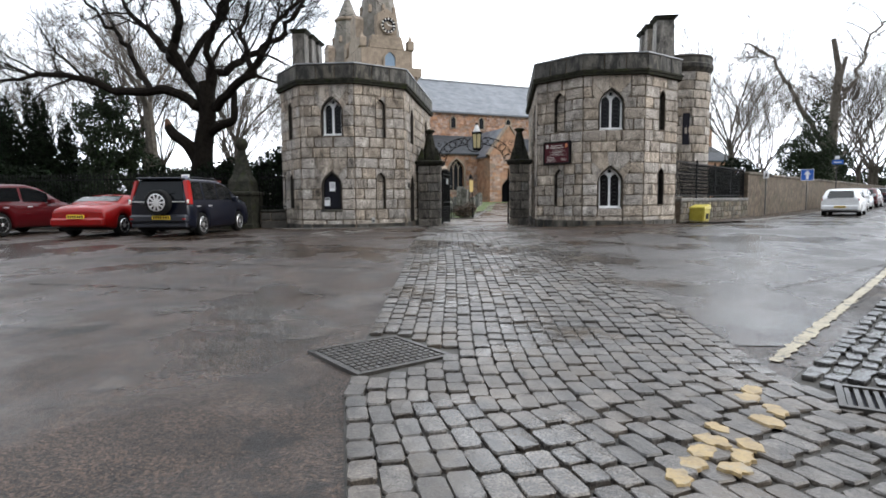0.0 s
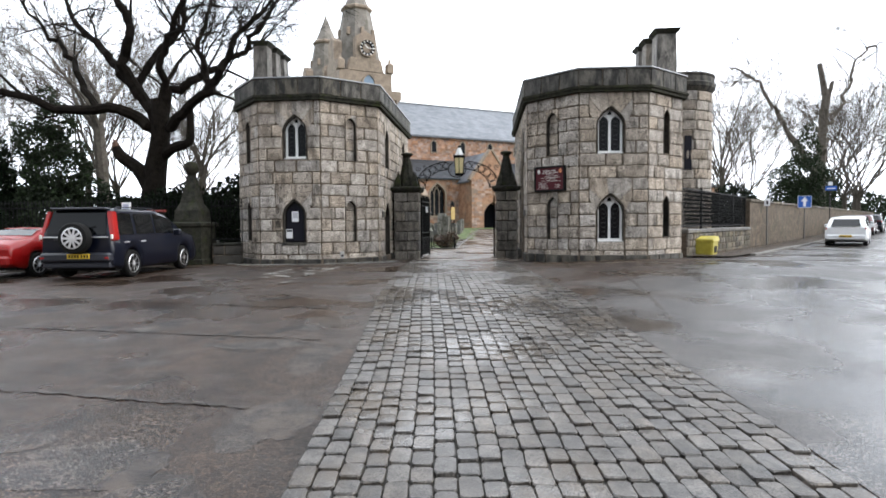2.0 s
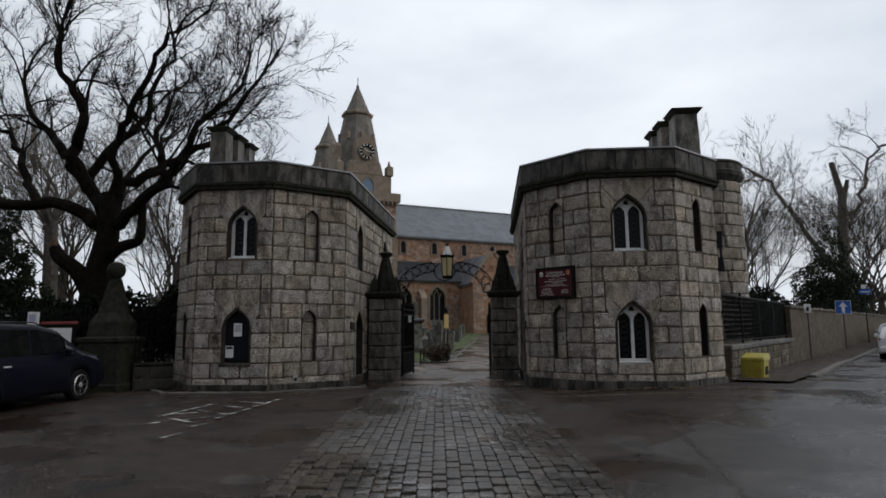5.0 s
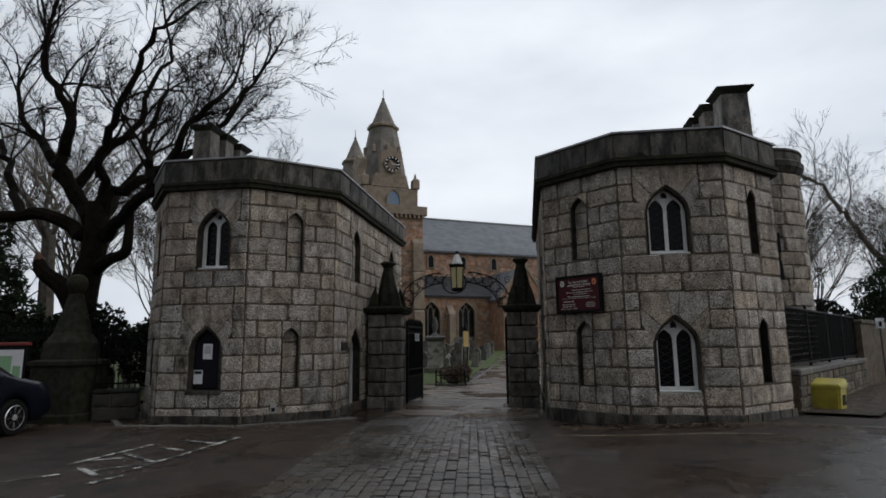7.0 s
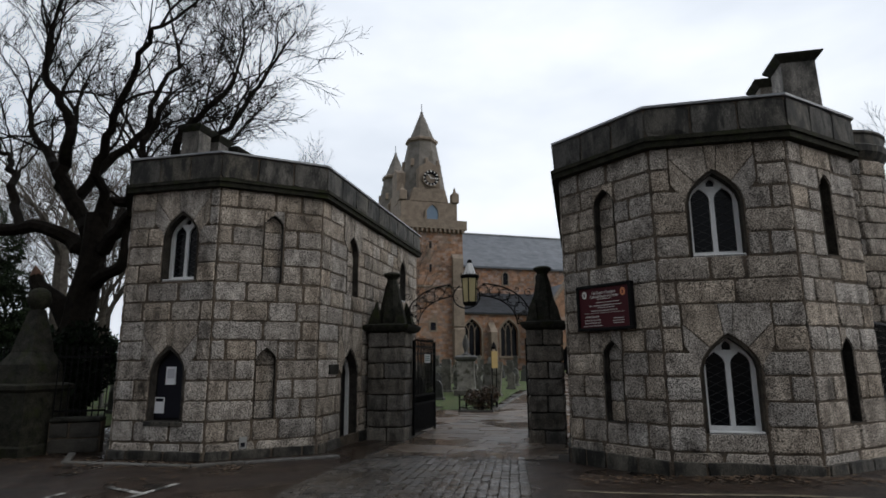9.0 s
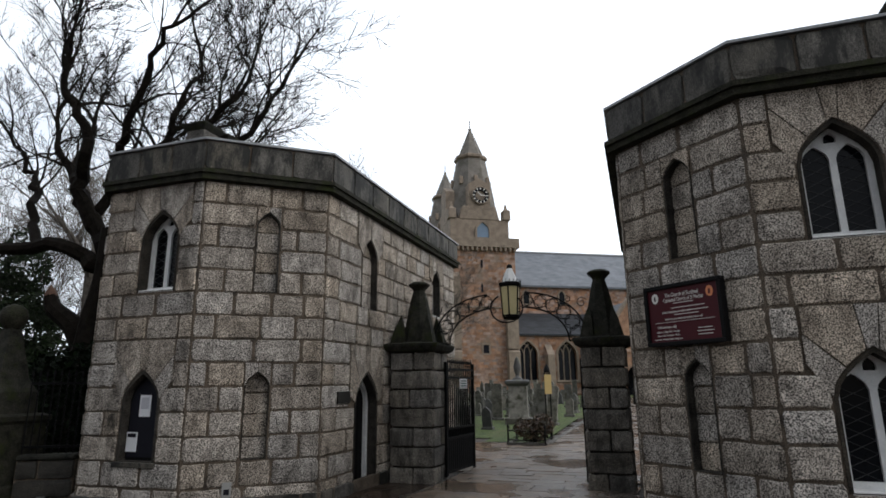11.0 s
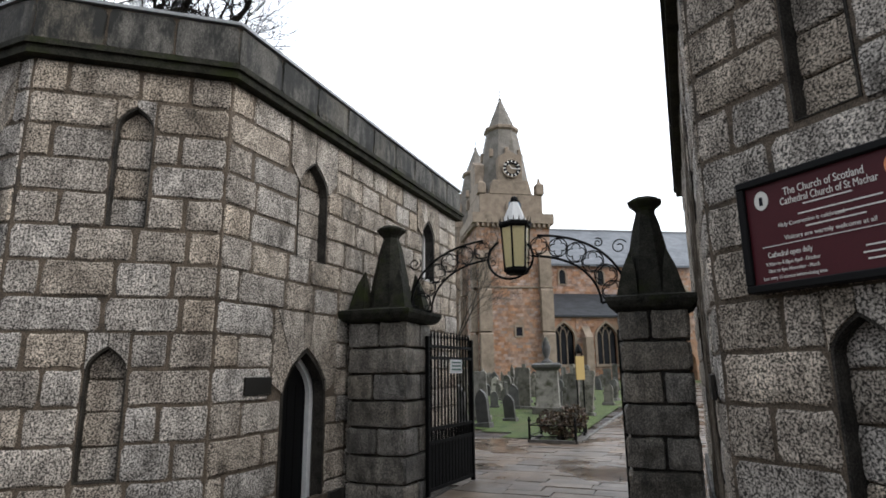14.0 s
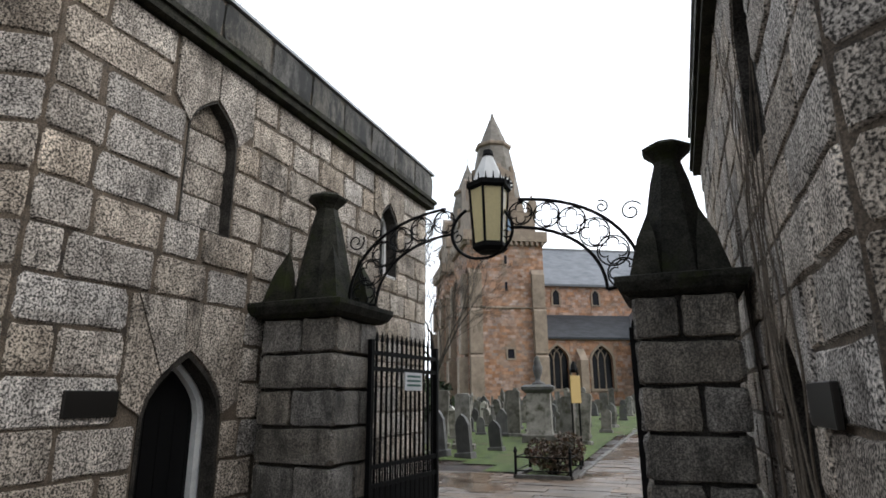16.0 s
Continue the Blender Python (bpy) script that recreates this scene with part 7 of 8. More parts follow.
def spare_wheel(root):
    w = link("spare_wheel", None, None, root, "rear-mounted spare wheel with silver multi-spoke rim")
    w.matrix_local = pose(0.08, -0.16, 0.98, 90)
    part("tyre", lathe([(0.2, -0.12), (0.33, -0.12), (0.36, -0.08), (0.36, 0.06), (0.33, 0.1), (0.24, 0.11)], 28), RUBBER, w)
    bm = lathe([(0.235, 0.06), (0.245, 0.115), (0.22, 0.125), (0.21, 0.07)], 26)
    for k in range(10):
        bmesh.ops.create_cube(bm, size=1, matrix=Matrix.Rotation(k / 10 * math.tau, 4, "Z") @ Matrix.Translation((0.13, 0, 0.105)) @ Matrix.Diagonal((0.2, 0.05, 0.03, 1)))
    add_lathe(bm, [(0.06, 0.06), (0.06, 0.125), (0.01, 0.13)], 12)
    part("rim", bm, CHROME, w)
    for x in (-0.72, 0.72):
        part("roof_rail", tube([(x * 0.86, 0.5, 1.67), (x * 0.86, 0.62, 1.715), (x * 0.86, 2.2, 1.715), (x * 0.86, 2.4, 1.65)], 0.014, 6), GREYPL, root)
        part("lamp_lens", boxm(min(x * 1.12, x * 1.2), max(x * 1.12, x * 1.2), -0.008, 0.03, 0.95, 1.06, 0.01), LETTER, root, "clear reversing lamp lens")
        part("tailgate_trim", boxm(min(x * 0.55, x * 1.05), max(x * 0.55, x * 1.05), -0.04, 0.0, 0.99, 1.012, 0.004), CHROME, root)
        part("reflector", boxm(min(x * 0.98, x * 1.12), max(x * 0.98, x * 1.12), -0.1, -0.085, 0.5, 0.54, 0.004), TAIL, root)
    part("rear_spoiler", boxm(-0.64, 0.64, 0.06, 0.34, 1.63, 1.69, 0.02), DARKBLUE, root)
    part("rear_wiper", tube([(0.0, -0.03, 1.08), (0.3, 0.02, 1.22), (0.46, 0.03, 1.25)], 0.009, 5), RUBBER, root)
    part("tailgate_handle", boxm(-0.5, -0.3, -0.05, 0.0, 0.93, 1.0, 0.015), GREYPL, root)
    part("skirt", boxm(-0.8, 0.8, -0.03, 0.2, 0.28, 0.42, 0.03), GREYPL, root)


def at_car(x, y, turn):
    return pose(x, y, gz(x, y) + 0.0, 0, 0, turn)


DARKBLUE = paint("dark_blue_car_paint", (0.0025, 0.004, 0.011))
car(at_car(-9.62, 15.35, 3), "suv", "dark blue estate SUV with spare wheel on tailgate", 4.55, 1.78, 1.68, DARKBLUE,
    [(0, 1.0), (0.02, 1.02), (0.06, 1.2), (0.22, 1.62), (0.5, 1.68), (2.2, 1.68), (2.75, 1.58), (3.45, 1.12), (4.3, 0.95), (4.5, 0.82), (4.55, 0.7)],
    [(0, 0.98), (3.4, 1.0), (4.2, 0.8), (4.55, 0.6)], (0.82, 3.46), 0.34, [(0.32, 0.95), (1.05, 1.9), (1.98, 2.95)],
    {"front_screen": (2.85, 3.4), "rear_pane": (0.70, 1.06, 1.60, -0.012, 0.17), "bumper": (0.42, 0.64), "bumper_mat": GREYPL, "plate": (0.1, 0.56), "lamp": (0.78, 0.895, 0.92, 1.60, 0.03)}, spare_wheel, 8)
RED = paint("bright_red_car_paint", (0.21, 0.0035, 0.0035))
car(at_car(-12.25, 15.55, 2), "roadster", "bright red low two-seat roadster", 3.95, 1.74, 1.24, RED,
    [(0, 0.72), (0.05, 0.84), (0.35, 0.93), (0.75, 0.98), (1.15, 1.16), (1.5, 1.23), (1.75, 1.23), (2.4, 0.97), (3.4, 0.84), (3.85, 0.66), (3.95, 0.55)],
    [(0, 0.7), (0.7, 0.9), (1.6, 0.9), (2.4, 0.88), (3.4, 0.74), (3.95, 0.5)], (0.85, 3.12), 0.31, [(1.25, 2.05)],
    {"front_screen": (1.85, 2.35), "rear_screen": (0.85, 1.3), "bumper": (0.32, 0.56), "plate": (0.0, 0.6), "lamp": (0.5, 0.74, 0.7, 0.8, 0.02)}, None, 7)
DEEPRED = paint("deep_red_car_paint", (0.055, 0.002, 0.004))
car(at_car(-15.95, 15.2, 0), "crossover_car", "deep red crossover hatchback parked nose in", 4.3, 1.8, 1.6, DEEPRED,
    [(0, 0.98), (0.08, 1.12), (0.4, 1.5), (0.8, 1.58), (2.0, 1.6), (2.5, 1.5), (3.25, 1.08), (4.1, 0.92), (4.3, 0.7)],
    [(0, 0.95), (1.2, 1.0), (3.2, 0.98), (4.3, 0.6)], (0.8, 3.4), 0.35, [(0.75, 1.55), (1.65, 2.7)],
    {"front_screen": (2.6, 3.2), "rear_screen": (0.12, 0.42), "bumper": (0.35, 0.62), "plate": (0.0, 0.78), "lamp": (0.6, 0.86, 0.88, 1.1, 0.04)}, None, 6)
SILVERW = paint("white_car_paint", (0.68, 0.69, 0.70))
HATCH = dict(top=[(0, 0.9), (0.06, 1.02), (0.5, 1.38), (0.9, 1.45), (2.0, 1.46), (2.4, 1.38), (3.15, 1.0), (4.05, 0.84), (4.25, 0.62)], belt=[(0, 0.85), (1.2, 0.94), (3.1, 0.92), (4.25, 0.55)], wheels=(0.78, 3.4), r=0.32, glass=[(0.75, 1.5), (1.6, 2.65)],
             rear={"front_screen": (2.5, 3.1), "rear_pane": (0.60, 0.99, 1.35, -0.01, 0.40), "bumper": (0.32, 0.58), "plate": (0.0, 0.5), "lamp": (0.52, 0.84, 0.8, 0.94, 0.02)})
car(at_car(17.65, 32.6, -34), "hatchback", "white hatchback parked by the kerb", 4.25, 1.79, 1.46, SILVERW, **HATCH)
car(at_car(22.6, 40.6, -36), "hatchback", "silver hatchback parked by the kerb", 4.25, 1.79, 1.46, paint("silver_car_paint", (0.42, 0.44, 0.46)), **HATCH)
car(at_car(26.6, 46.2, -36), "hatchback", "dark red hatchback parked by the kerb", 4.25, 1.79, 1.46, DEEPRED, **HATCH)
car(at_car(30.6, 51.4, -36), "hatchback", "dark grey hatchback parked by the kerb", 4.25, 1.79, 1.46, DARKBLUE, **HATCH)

# ---- churchyard ----
STONE_A = material("grey_headstone", (0.09, 0.085, 0.072), (0.27, 0.25, 0.215), 0.75, 4, 40, 0.5, 0.01, vary=0.5, dirt=(0.045, 0.045, 0.026), dirt_scale=3, dirt_at=0.48)
STONE_D = material("dark_headstone", (0.045, 0.045, 0.045), (0.13, 0.125, 0.12), 0.6, 4, 40, 0.3, 0.006, vary=0.4, dirt=(0.06, 0.07, 0.035), dirt_scale=2, dirt_at=0.55)
STONE_W = material("pale_headstone", (0.38, 0.36, 0.31), (0.6, 0.57, 0.5), 0.7, 4, 40, 0.3, 0.006, vary=0.15, dirt=(0.25, 0.24, 0.17), dirt_scale=2, dirt_at=0.55)


def headstone(shape, mat, label):
    """One upright gravestone on its plinth; the shape is that of its head."""
    root = thing("gravestone", None, label, "gravestone", "churchyard gravestones")
    part("plinth", boxm(-0.42, 0.42, -0.16, 0.16, -0.15, 0.16, 0.02), mat, root)
    if shape == "round":
        out = [(-0.32, 0.14), (0.32, 0.14), (0.32, 0.95)] + [(0.32 * math.cos(a), 0.95 + 0.32 * math.sin(a)) for a in [k * math.pi / 8 for k in range(1, 8)]] + [(-0.32, 0.95)]
    elif shape == "point":
        out = [(-0.33, 0.14), (0.33, 0.14), (0.33, 1.0), (0.2, 1.22), (0, 1.36), (-0.2, 1.22), (-0.33, 1.0)]
    elif shape == "tall":
        out = [(-0.3, 0.14), (0.3, 0.14), (0.27, 1.7), (0.3, 1.74), (0.22, 1.86), (-0.22, 1.86), (-0.3, 1.74), (-0.27, 1.7)]
    elif shape == "obelisk":
        part("shaft", lathe([(0.34, 0.14), (0.34, 0.45), (0.26, 0.5), (0.17, 1.75), (0.02, 2.05)], 4, (0, 0), math.pi / 4), mat, root)
        return root
    elif shape == "cross":
        out = [(-0.12, 0.14), (0.12, 0.14), (0.09, 0.95), (0.34, 0.95), (0.34, 1.15), (0.09, 1.15), (0.08, 1.45), (-0.08, 1.45), (-0.09, 1.15), (-0.34, 1.15), (-0.34, 0.95), (-0.09, 0.95)]
    else:
        out = [(-0.36, 0.14), (0.36, 0.14), (0.36, 0.9), (0.28, 0.9), (0.26, 1.02), (0, 1.1), (-0.26, 1.02), (-0.28, 0.9), (-0.36, 0.9)]
    part("tablet", slab(out, [], -0.07, 0.07), mat, root)
    return root


kinds = [("round", STONE_A, "grey round-headed gravestone on wet grass"), ("point", STONE_D, "dark pointed gravestone on wet grass"), ("tall", STONE_A, "tall grey slab gravestone on wet grass"),
         ("obelisk", STONE_A, "grey granite obelisk grave marker"), ("scroll", STONE_D, "dark shouldered gravestone on wet grass"), ("cross", STONE_A, "grey stone cross grave marker"), ("point", STONE_W, "pale pointed gravestone on wet grass")]
rnd = random.Random(19)
protos = {}
spots = []
for row in range(16):
    y = 36.6 + row * 2.35
    x = -3.1 - 0.25 * row if row % 2 else -2.7
    x_end = -7.4 - 0.35 * (y - 36) - (2 if row > 2 else 0)
    while x > x_end - 7:
        spots.append((x + rnd.uniform(-0.3, 0.3), y + rnd.uniform(-0.8, 0.8)))
        x -= rnd.uniform(0.72, 1.4)
for k in range(26):
    spots.append((rnd.uniform(-26, -10), rnd.uniform(29, 44)))
for k in range(14):
    spots.append((rnd.uniform(2.6, 9), rnd.uniform(36, 66)))
for x, y in spots:
    if x > -1.9 + 0.02 * (y - 33) and x < 2.2 or math.dist((x, y), (-4.35, 41.6)) < 1.1:
        continue
    if -7.5 - 0.35 * (y - 36) - 1.6 < x < -7.5 - 0.35 * (y - 36) + 0.3 and y < 60:
        continue
    if y < 42 and abs(x + 4.35 - (41.6 - y) * 0.146) < 0.85:
        continue
    k = rnd.choices(range(7), (5, 4, 5, 2, 4, 1.5, 1.5))[0]
    s = rnd.uniform(0.5, 0.92)
    m = pose(x, y, gz(x, y) + 0.03, rnd.gauss(0, 3.5), rnd.gauss(0, 4), rnd.gauss(-12, 14))
    if k not in protos:
        protos[k] = headstone(*kinds[k])
        protos[k].matrix_world = m
        ob = protos[k]
    else:
        ob = copy_thing(protos[k], m)
    ob.scale = (s, s, s * rnd.uniform(0.9, 1.2))


def urn_monument(x, y):
    z = gz(x, y)
    root = thing("pedestal_monument", pose(x, y, z, 0, 0, 8), "large grey granite pedestal tomb topped by an urn", "monument")
    part("base", boxm(-0.62, 0.62, -0.62, 0.62, -0.1, 0.3, 0.03), STONE_A, root)
    part("die", lathe([(0.68, 0.3), (0.64, 0.45), (0.60, 1.75)], 4, (0, 0), math.pi / 4), STONE_A, root)
    part("cornice", lathe([(0.62, 1.75), (0.82, 1.88), (0.84, 1.98), (0.66, 2.06)], 4, (0, 0), math.pi / 4), STONE_D, root)
    part("urn", lathe([(0.24, 2.04), (0.24, 2.12), (0.1, 2.18), (0.09, 2.3), (0.17, 2.5), (0.185, 2.72), (0.13, 2.84), (0.15, 2.88), (0.08, 3.0), (0.09, 3.06), (0.02, 3.14)], 12), STONE_D, root, smooth=True)


urn_monument(-4.35, 41.6)
for (x, y, s) in ((-3.25, 43.6, 1.05), (-5.9, 43.6, 1.0), (-6.9, 40.2, 0.8)):
    ob = copy_thing(protos[2], pose(x, y, gz(x, y), 0, 1.5, -8))
    ob.scale = (s, s, s)


def grave_plot():
    """Small railed grave plot planted with a russet shrub, by the fork of the paths."""
    x0, x1, y0, y1 = -2.95, -1.75, 32.75, 34.1
    root = thing("grave_railing", pose(0, 0, gz(-2.3, 33.3)), "low black iron grave railing round a shrub", "railing")
    part("kerb_stone", boxm(x0, x1, y0 - 0.06, y0 + 0.06, -0.05, 0.1), KERB, root)
    part("kerb_stone", boxm(x0 - 0.06, x0 + 0.06, y0, y1, -0.05, 0.1), KERB, root)
    part("kerb_stone", boxm(x1 - 0.06, x1 + 0.06, y0, y1, -0.05, 0.1), KERB, root)
    for px, py in ((x0, y0), (x1, y0), (x0, y1), (x1, y1)):
        part("post", lathe([(0.035, 0), (0.03, 0.55), (0.05, 0.58), (0.01, 0.68)], 6, (px, py)), IRON, root)
    for z in (0.18, 0.46):
        for a, b in (((x0, y0), (x1, y0)), ((x0, y0), (x0, y1)), ((x1, y0), (x1, y1)), ((x0, y1), (x1, y1))):
            part("rail", tube([(*a, z), (*b, z)], 0.015, 5), IRON, root)
    evergreen(-2.3, 33.6, [(0, 0, 0.4, 0.5, 0.45, 0.35), (0.35, 0.1, 0.6, 0.4, 0.35, 0.35), (-0.3, 0.1, 0.5, 0.35, 0.35, 0.3)], 1500, 0.06, SHRUB, 70, "small russet and green shrub in a grave plot", "shrub", "grave_shrub", 0.4)


grave_plot()


def yard_sign(x, y):
    z = gz(x, y)
    root = thing("path_notice", pose(x, y, z, 0, 0, 58), "cream notice panel on two thin black posts", "sign")
    for s in (-0.14, 0.14):
        part("post", tube([(s, 0, -0.05), (s, 0, 2.35)], 0.028, 6), IRON, root)
    part("panel", boxm(-0.19, 0.19, -0.04, -0.01, 1.55, 2.25, 0.008), plain("dull_ochre_panel", (0.42, 0.30, 0.11), 0.6), root)
    part("cap", lathe([(0.09, 2.33), (0.12, 2.4), (0.06, 2.55), (0.02, 2.62)], 6), IRON, root)


yard_sign(-1.98, 35.3)

# flagged path through the gateway, and its kerbs
flag_path = strip("churchyard_path", [(-2.7 if y < 33 else -1.7, y) for y in [22.2 + k for k in range(55)]], [(1.2 if y < 26 else 1.9, y) for y in [22.2 + k for k in range(55)]], 0.008, JOINT, "wet stone-flagged path leading to the church")
FLAGS = []
for i in range(4):
    bm = bmesh.new()
    rr = random.Random(i)
    add_box(bm, -0.5, 0.5, -0.5, 0.5, 0, 1)
    for vtx in bm.verts:
        vtx.co.x += rr.uniform(-.02, .02)
        vtx.co.y += rr.uniform(-.02, .02)
    bmesh.ops.bevel(bm, geom=[e for e in bm.edges if all(q.co.z > 0.5 for q in e.verts)], offset=0.025, segments=1, affect="EDGES")
    me = bpy.data.meshes.new("flagstone_%d" % i)
    bm.to_mesh(me)
    bm.free()
    me.materials.append(FLAG)
    FLAGS.append(me)
rnd = random.Random(23)
y, made, far_flags = 22.3, 0, Joined()
while y < 74:
    d = rnd.uniform(0.24, 0.46)
    x = (-2.62 if y < 33.3 else -1.66) + rnd.uniform(0, 0.02)
    if 26.5 < y < 33.3:
        x = -4.6 - (y - 26.5) * 0.25
    xe = 1.15 if y < 26 else 1.85
    while x < xe - 0.2:
        w = min(rnd.uniform(0.36, 0.95), xe - x)
        if not (y < 22.9 and abs(x + w / 2 + 1.1) > 1.9):
            m = Matrix.Translation((x + w / 2, y + d / 2, gz(x + w / 2, y + d / 2) + rnd.uniform(-0.008, 0.004))) @ Matrix.Rotation(rnd.gauss(0, 0.008), 4, "X") @ Matrix.Rotation(rnd.gauss(0, 0.008), 4, "Y") @ Matrix.Diagonal((w - 0.02, d - 0.02, 0.03, 1))
            if y < 48 and made < 290:
                ob = new("flagstone", rnd.choice(FLAGS))
                ob.parent = flag_path
                ob.matrix_local = m
                made += 1
            else:
                far_flags.add_mesh(rnd.choice(FLAGS), m)
        x += w
    y += d
FLAG_ISL = material("wet_flagstone_far", (0.06, 0.043, 0.031), (0.23, 0.168, 0.12), 0.45, 3, 50, 0.3, 0.006, vary=0.3, island=True, wet=0.14)
tagged(far_flags.make("flagstones", FLAG_ISL, flag_path), kind="stuff")
path_kerb = thing("path_kerb", None, "thin granite kerb along the grass", "", "", "structure")
for k in range(40):
    y = 33.3 + k * 0.95
    ob = part("kerb_stone", boxm(-0.06, 0.06, 0, 0.93, -0.1, 0.075, 0.015), KERB, path_kerb)
    ob.matrix_local = pose(-1.72 + 0.02 * (y - 33), y, gz(-1.7, y), 0, 0, -1.1)

# ---- small things on the ground ----
cover = thing("manhole_cover", pose(-0.98, 4.42, gz(-0.98, 4.42) + 0.004, 0, 0, 43), "square cast-iron access cover with raised chequer", "manhole cover")
part("frame", slab([(-0.42, -0.42), (0.42, -0.42), (0.42, 0.42), (-0.42, 0.42)], [[(-0.375, -0.375), (0.375, -0.375), (0.375, 0.375), (-0.375, 0.375)]], -0.02, 0.012), CASTIRON, cover).matrix_local = pose(0, 0, 0, -90)
part("plate", boxm(-0.37, 0.37, -0.37, 0.37, -0.012, 0.008), CASTIRON, cover)
bm = boxm(-0.02, 0.02, -0.028, 0.028, 0.008, 0.02, 0.004)
first = part("stud", bm, CASTIRON, cover)
first.location = (-0.33, -0.33, 0)
for i in range(12):
    for k in range(10):
        if i or k:
            ob = new("stud", first.data)
            ob.parent = cover
            ob.location = (-0.33 + 0.06 * i, -0.33 + 0.0733 * k, 0)
            ob.rotation_euler = (0, 0, (i + k) % 2 * math.pi / 2)

drain = thing("drain_grate", pose(2.25, 3.55, gz(2.2, 3.5) + 0.004, 0, 0, -25), "cast-iron gully grate with parallel bars", "drain")
part("frame", slab([(-0.26, -0.24), (0.26, -0.24), (0.26, 0.24), (-0.26, 0.24)], [[(-0.22, -0.2), (0.22, -0.2), (0.22, 0.2), (-0.22, 0.2)]], -0.04, 0.02), CASTIRON, drain).matrix_local = pose(0, 0, 0, -90)
part("well", boxm(-0.22, 0.22, -0.2, 0.2, -0.02, 0.004), INK, drain)
for k in range(9):
    part("bar", boxm(-0.2 + k * 0.05 - 0.013, -0.2 + k * 0.05 + 0.013, -0.2, 0.2, 0.005, 0.032), CASTIRON, drain)

# cobbled gutter beyond the yellow line
COBBLE = material("dark_wet_cobble", (0.008, 0.008, 0.007), (0.06, 0.057, 0.053), 0.4, 9, 70, 0.6, 0.008, vary=0.5, island=True, wet=0.15, dirt=(0.018, 0.02, 0.009), dirt_scale=4, dirt_at=0.53)
cob = thing("cobbled_gutter", None, "rough dark wet cobbles beside a worn yellow line", "", "", "structure")
j = Joined()
rnd = random.Random(29)
d1, nrm = Vector((0.62, 0.785)), Vector((0.785, -0.62))
p0 = Vector((2.08, 4.3))
for row in range(16):
    s = -0.9 - row * 0.05
    while s < 8:
        ln = rnd.uniform(0.16, 0.24)
        c = p0 + d1 * (s + ln / 2) + nrm * (0.14 + row * 0.125)
        s += ln
        if c.x < interp(c.y, RIGHT) + 0.06 or math.dist(c, (2.25, 3.55)) < 0.36 or c.y < 0.8:
            continue
        j.add_mesh(rnd.choice(SETTS), Matrix.Translation((c.x, c.y, gz(c.x, c.y) - 0.008 + rnd.uniform(-0.018, 0.010))) @ Matrix.Rotation(-math.atan2(d1.x, d1.y) + rnd.uniform(-.25, .25), 4, "Z") @ Matrix.Diagonal((rnd.uniform(0.085, 0.112), ln - rnd.uniform(0.015, 0.05), 0.045, 1)))
ob = j.make("cobbles", COBBLE, cob)
tagged(ob, kind="stuff")
base = [p0 + d1 * (k * 0.5 - 0.6) for k in range(19)]
strip("gutter_bed", [tuple(p + nrm * 0.05) for p in base], [tuple(p + nrm * 2.2) for p in base], 0.004, JOINT, "dark wet bed between cobbles")
rnd = random.Random(31)


def ragged(name, a, b, w, mat, label, jag=0.02, n=24):
    """A worn painted line with uneven edges."""
    A, B = Vector(a), Vector(b)
    d = (B - A).normalized()
    q = Vector((-d.y, d.x))
    L, R = [], []
    for k in range(n + 1):
        p = A.lerp(B, k / n)
        L.append(tuple(p + q * (w / 2 + rnd.uniform(-jag, jag))))
        R.append(tuple(p - q * (w / 2 + rnd.uniform(-jag, jag))))
    return strip(name, L, R, 0.010, mat, label)


ragged("yellow_line", (2.0, 4.45), (6.25, 9.9), 0.10, LINE_YELLOW, "worn yellow edge line on the road", 0.02, 110)
ragged("broken_verge", (2.14, 4.3), (6.45, 9.8), 0.2, PATCH, "dark crumbling road edge beside the yellow line", 0.06, 120)
ragged("yellow_line", (1.19, 19.47), (4.67, 19.13), 0.07, LINE_YELLOW, "faded yellow line before the lodge", 0.012)
for a, b in (((-5.59, 16.34), (-5.44, 17.97)), ((-4.45, 15.28), (-4.35, 15.75)), ((-4.45, 16.14), (-4.33, 18.79)), ((-5.62, 16.51), (-5.14, 16.85)), ((-5.48, 17.26), (-4.47, 16.59)), ((-4.94, 15.99), (-4.44, 16.55)), ((-5.12, 17.71), (-4.58, 17.48)), ((-5.17, 18.41), (-4.44, 18.15)), ((-5.29, 16.16), (-4.63, 15.69)), ((-5.58, 15.32), (-5.22, 15.75)), ((-4.41, 14.37), (-4.33, 14.78))):
    ragged("bay_line", a, b, 0.09, LINE_WHITE, "worn white painted bay line on wet asphalt", 0.015, 40)

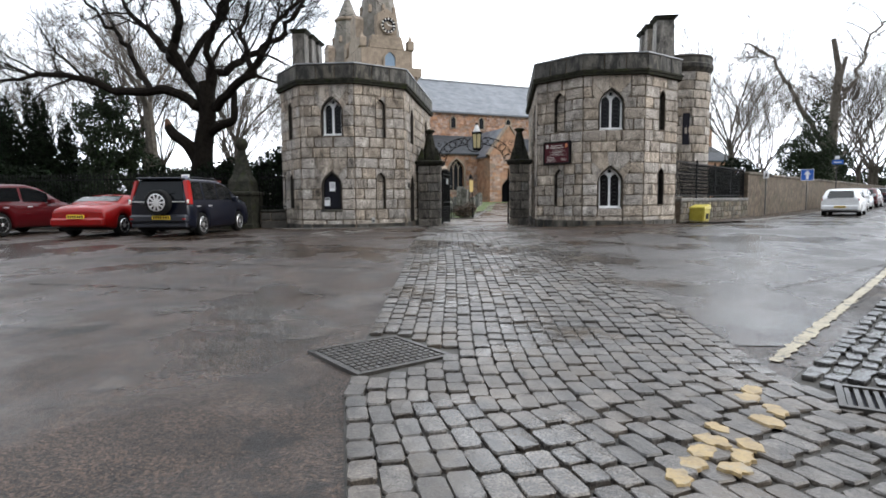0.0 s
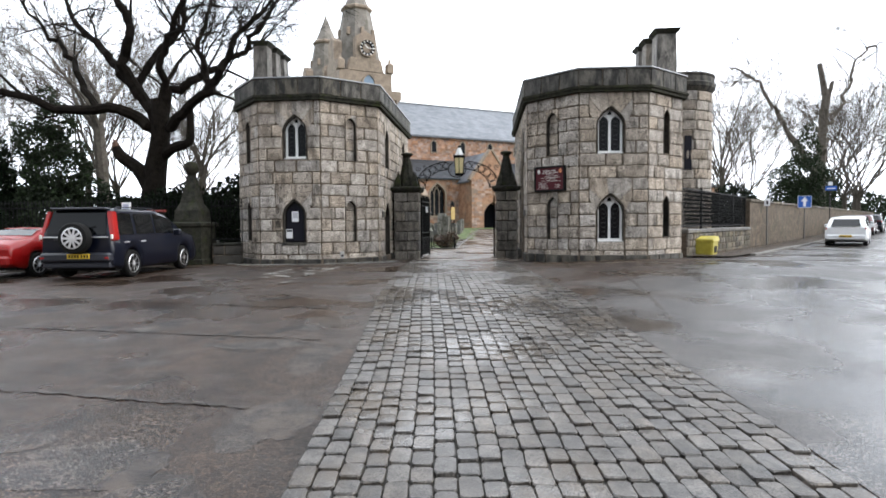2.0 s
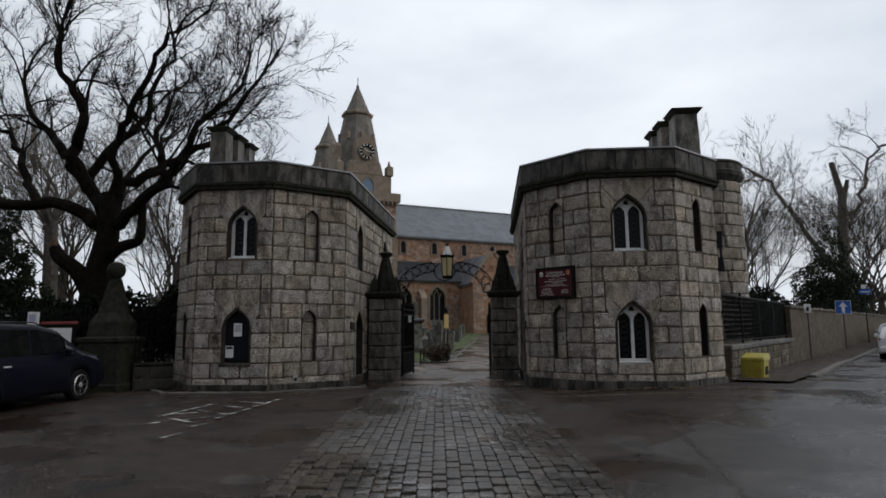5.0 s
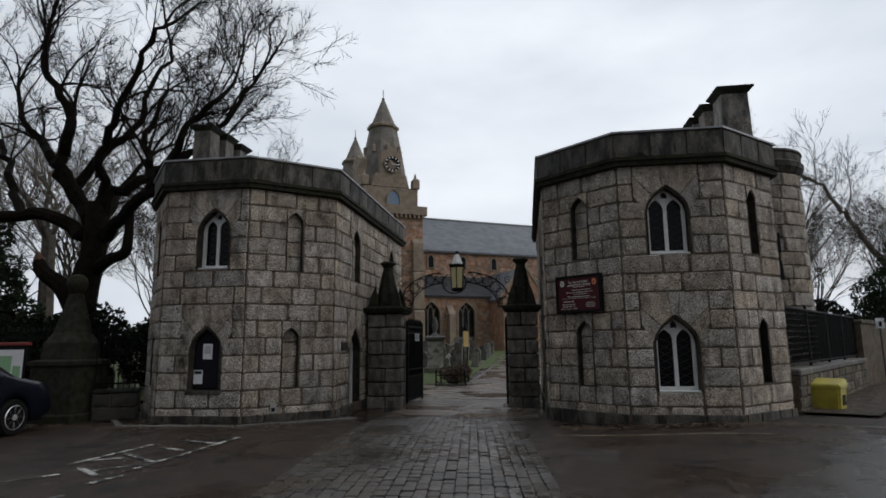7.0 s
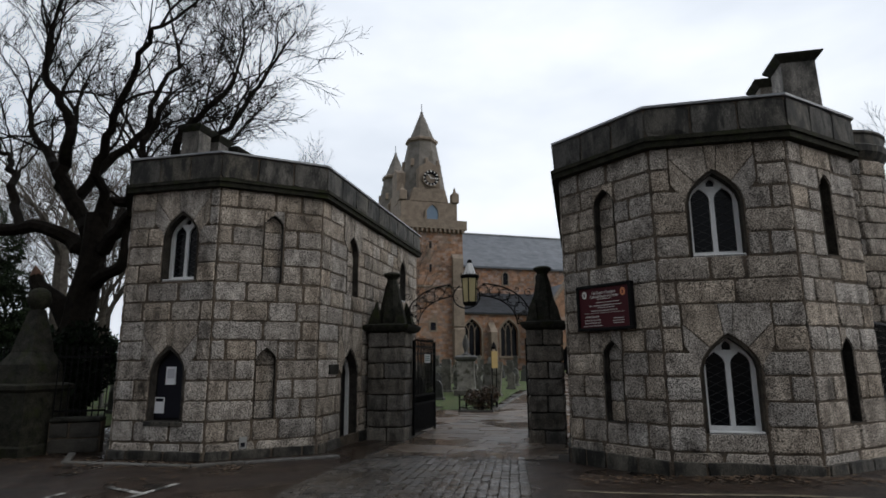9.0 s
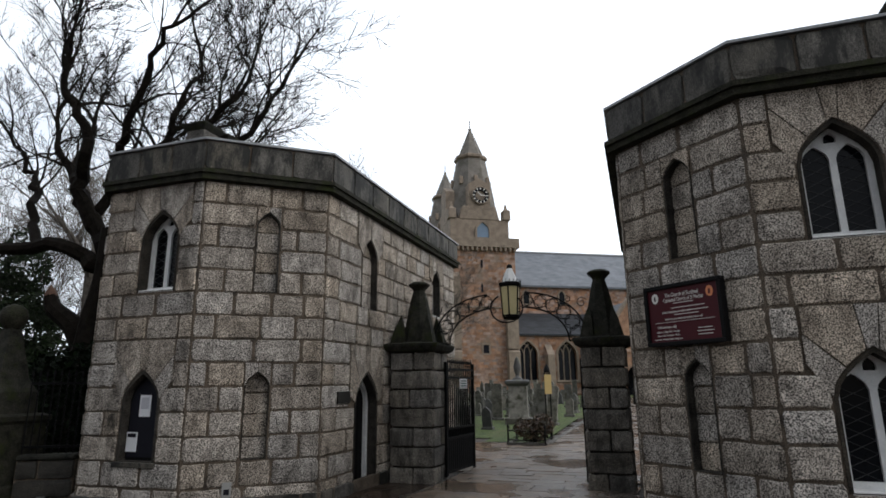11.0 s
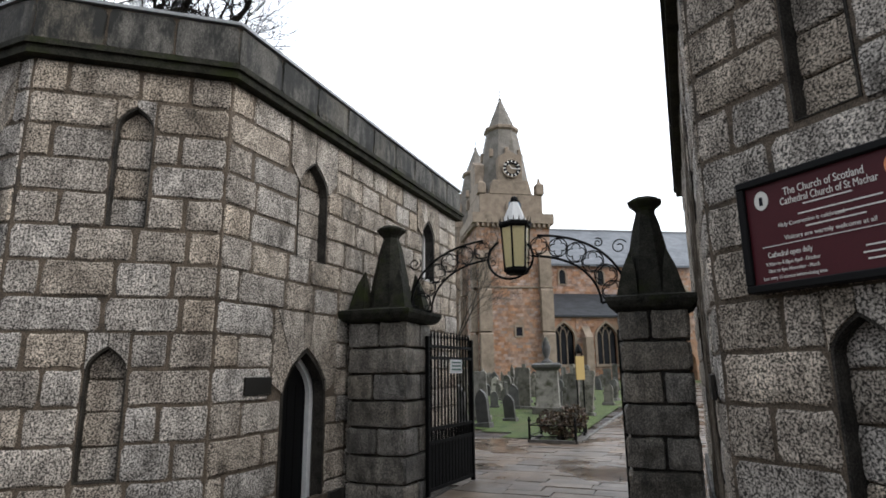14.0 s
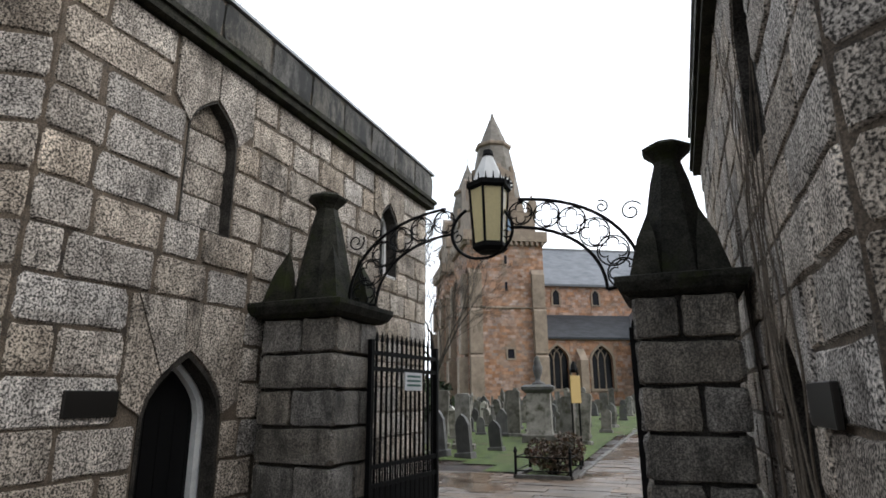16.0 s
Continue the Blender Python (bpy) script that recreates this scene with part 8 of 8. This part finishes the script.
# worn hollows in the asphalt where the top layer has broken away
def hollow(x, y, rx, ry, sd):
    r_ = random.Random(sd)
    bm = bmesh.new()
    n = 72
    c = bm.verts.new((x, y, gz(x, y) + 0.003))
    waves = [(f, r_.uniform(0.3, 1.0) * 0.42 / f ** 0.8, r_.uniform(0, 6.3)) for f in (2, 3, 4, 6, 9, 13)]
    ring = []
    for k in range(n):
        a = k / n * math.tau
        q = 1 + sum(w * math.sin(f * a + ph) for f, w, ph in waves) * 0.8 + r_.uniform(-0.03, 0.03)
        px, py = x + rx * q * math.cos(a), y + ry * q * math.sin(a)
        lo, hi = interp(py, LEFT) - 0.03, interp(py, RIGHT) + 0.03
        if lo < px < hi:
            px = lo if x < (lo + hi) / 2 else hi
        ring.append(bm.verts.new((px, py, gz(px, py) + 0.0022)))
    for k in range(n):
        bm.faces.new((c, ring[k], ring[(k + 1) % n]))
    tagged(part("asphalt_patch", bm, PATCH), "darker wet hollow worn into old asphalt", "", "", "structure")


spots = [(-2.6, 5.9, 0.5, 0.3), (-3.5, 6.1, 0.45, 0.22), (-1.95, 5.3, 0.4, 0.42), (-1.75, 6.6, 0.3, 0.5), (-1.95, 8.4, 0.25, 0.5), (-4.7, 5.4, 0.4, 0.25), (-2.3, 10.2, 0.3, 0.55), (-2.75, 8.9, 0.5, 0.2), (2.35, 6.4, 0.3, 0.5), (2.2, 4.15, 0.16, 0.3), (2.2, 9.0, 0.3, 0.7), (3.6, 12.8, 0.6, 0.3), (2.0, 14.4, 0.3, 0.6), (1.75, 17.6, 0.35, 0.5), (-3.0, 13.8, 0.5, 0.3), (5.6, 14.0, 0.7, 0.25)]
rnd = random.Random(88)
for k in range(34):
    spots.append((rnd.uniform(-7.5, -1.8) if k < 22 else rnd.uniform(2.6, 7.5), rnd.uniform(3.4, 12.5) if k < 22 else rnd.uniform(6, 17), rnd.uniform(0.08, 0.4), rnd.uniform(0.06, 0.22)))
for k, (x, y, rx, ry) in enumerate(spots):
    hollow(x, y, rx, ry, k + 1)
# ragged edges of old surfacing layers
for a, b in (((-6.8, 7.6), (-2.0, 6.9)), ((-6.5, 9.8), (-2.1, 9.2)), ((-7.5, 12.0), (-2.6, 11.2)), ((2.3, 10.4), (3.0, 16.2)), ((3.2, 7.4), (7.0, 10.6))):
    ragged("surfacing_edge", a, b, 0.05, PATCH, "dark ragged edge between asphalt layers", 0.035, 60)


# ---- dead creeper stems on the inner wall of the lodge ----
CREEPER = material("dry_creeper_stem", (0.05, 0.04, 0.03), (0.16, 0.13, 0.10), 0.85, 10, 60, 0.6, 0.006)
creeper = thing("dead_creeper", None, "bare dry creeper stems clinging to granite wall", "climbing plant")
rnd = random.Random(41)
for k in range(9):
    y, z = rnd.uniform(22.9, 25.6), 0.45
    pts = [(1.215, y, z)]
    dy = rnd.uniform(-0.25, 0.25)
    while z < rnd.uniform(3.5, 5.3):
        z += rnd.uniform(0.3, 0.5)
        dy = 0.7 * dy + rnd.uniform(-0.12, 0.14)
        y = min(25.4, max(22.3, y + dy))
        pts.append((1.215 + rnd.uniform(-0.015, 0.01), y, z))
        if len(pts) > 3 and rnd.random() < 0.35:
            q = pts[-1]
            part("shoot", tube(smooth_path([q, (1.215, q[1] + rnd.uniform(-0.3, 0.3), q[2] + 0.35), (1.22, q[1] + rnd.uniform(-0.6, 0.6), q[2] + 0.8)], 3), 0.006, 4, 0.003), CREEPER, creeper)
    part("stem", tube(smooth_path(pts, 3), 0.011, 5, 0.004), CREEPER, creeper)

sticker = thing("service_marker", facet_matrix((-5.42, 20.93), (-3.80, 22.25)), "small white and black service marker plate", "marker")
part("plate", boxm(0.62, 0.76, -0.05, -0.035, 0.52, 0.74, 0.004), plain("dull_white_plate", (0.3, 0.3, 0.29), 0.6), sticker)
part("print", boxm(0.65, 0.73, -0.054, -0.05, 0.56, 0.64), INK, sticker)

# ---- worn dabs of yellow paint left on the tops of the setts ----
dabs = thing("yellow_paint_marks", None, "worn dabs of old yellow paint on granite setts", "", "", "structure")
rnd = random.Random(77)
SETT_TOP = 0.0375
for (ax, ay), (bx_, by_), count in (((0.76, 2.53), (1.04, 2.92), 4), ((1.03, 2.62), (1.20, 2.88), 3), ((1.42, 3.2), (1.53, 3.36), 2), ((1.12, 3.08), (1.15, 3.12), 1), ((1.46, 3.56), (1.54, 3.70), 2)):
    for k in range(count):
        t = k / max(1, count - 1)
        x, y = ax + (bx_ - ax) * t, ay + (by_ - ay) * t
        bm = bmesh.new()
        ph = rnd.uniform(0, 6.3)
        s = rnd.uniform(0.85, 1.1) if count > 1 else 0.8
        top, rim = [], []
        for i in range(16):
            a = i / 16 * math.tau
            q = (1 + 0.2 * math.sin(2 * a + ph) + 0.12 * math.sin(5 * a + 2 * ph) + rnd.uniform(-0.14, 0.14)) * s
            top.append(bm.verts.new((x + 0.064 * q * math.cos(a), y + 0.078 * q * math.sin(a), gz(x, y) + SETT_TOP + 0.004)))
            rim.append(bm.verts.new((x + 0.070 * q * math.cos(a), y + 0.084 * q * math.sin(a), gz(x, y) + SETT_TOP - 0.012)))
        c = bm.verts.new((x, y, gz(x, y) + SETT_TOP + 0.006))
        for i in range(16):
            bm.faces.new((c, top[i], top[(i + 1) % 16]))
            bm.faces.new((top[i], rim[i], rim[(i + 1) % 16], top[(i + 1) % 16]))
        part("paint_mark", bm, SETT_YELLOW, dabs)

# ---- plain unseen wall closing the place behind the start, added to block sky ----
wall_back = thing("wall_south", None, "plain granite wall added unseen to dim the sky behind", "", "", "structure")
part("wall", boxm(-45, 45, -17.0, -16.4, -0.5, 6.0), GRANITE, wall_back)
part("coping", boxm(-45, 45, -17.1, -16.3, 6.0, 6.2), GRANITE_TRIM, wall_back)
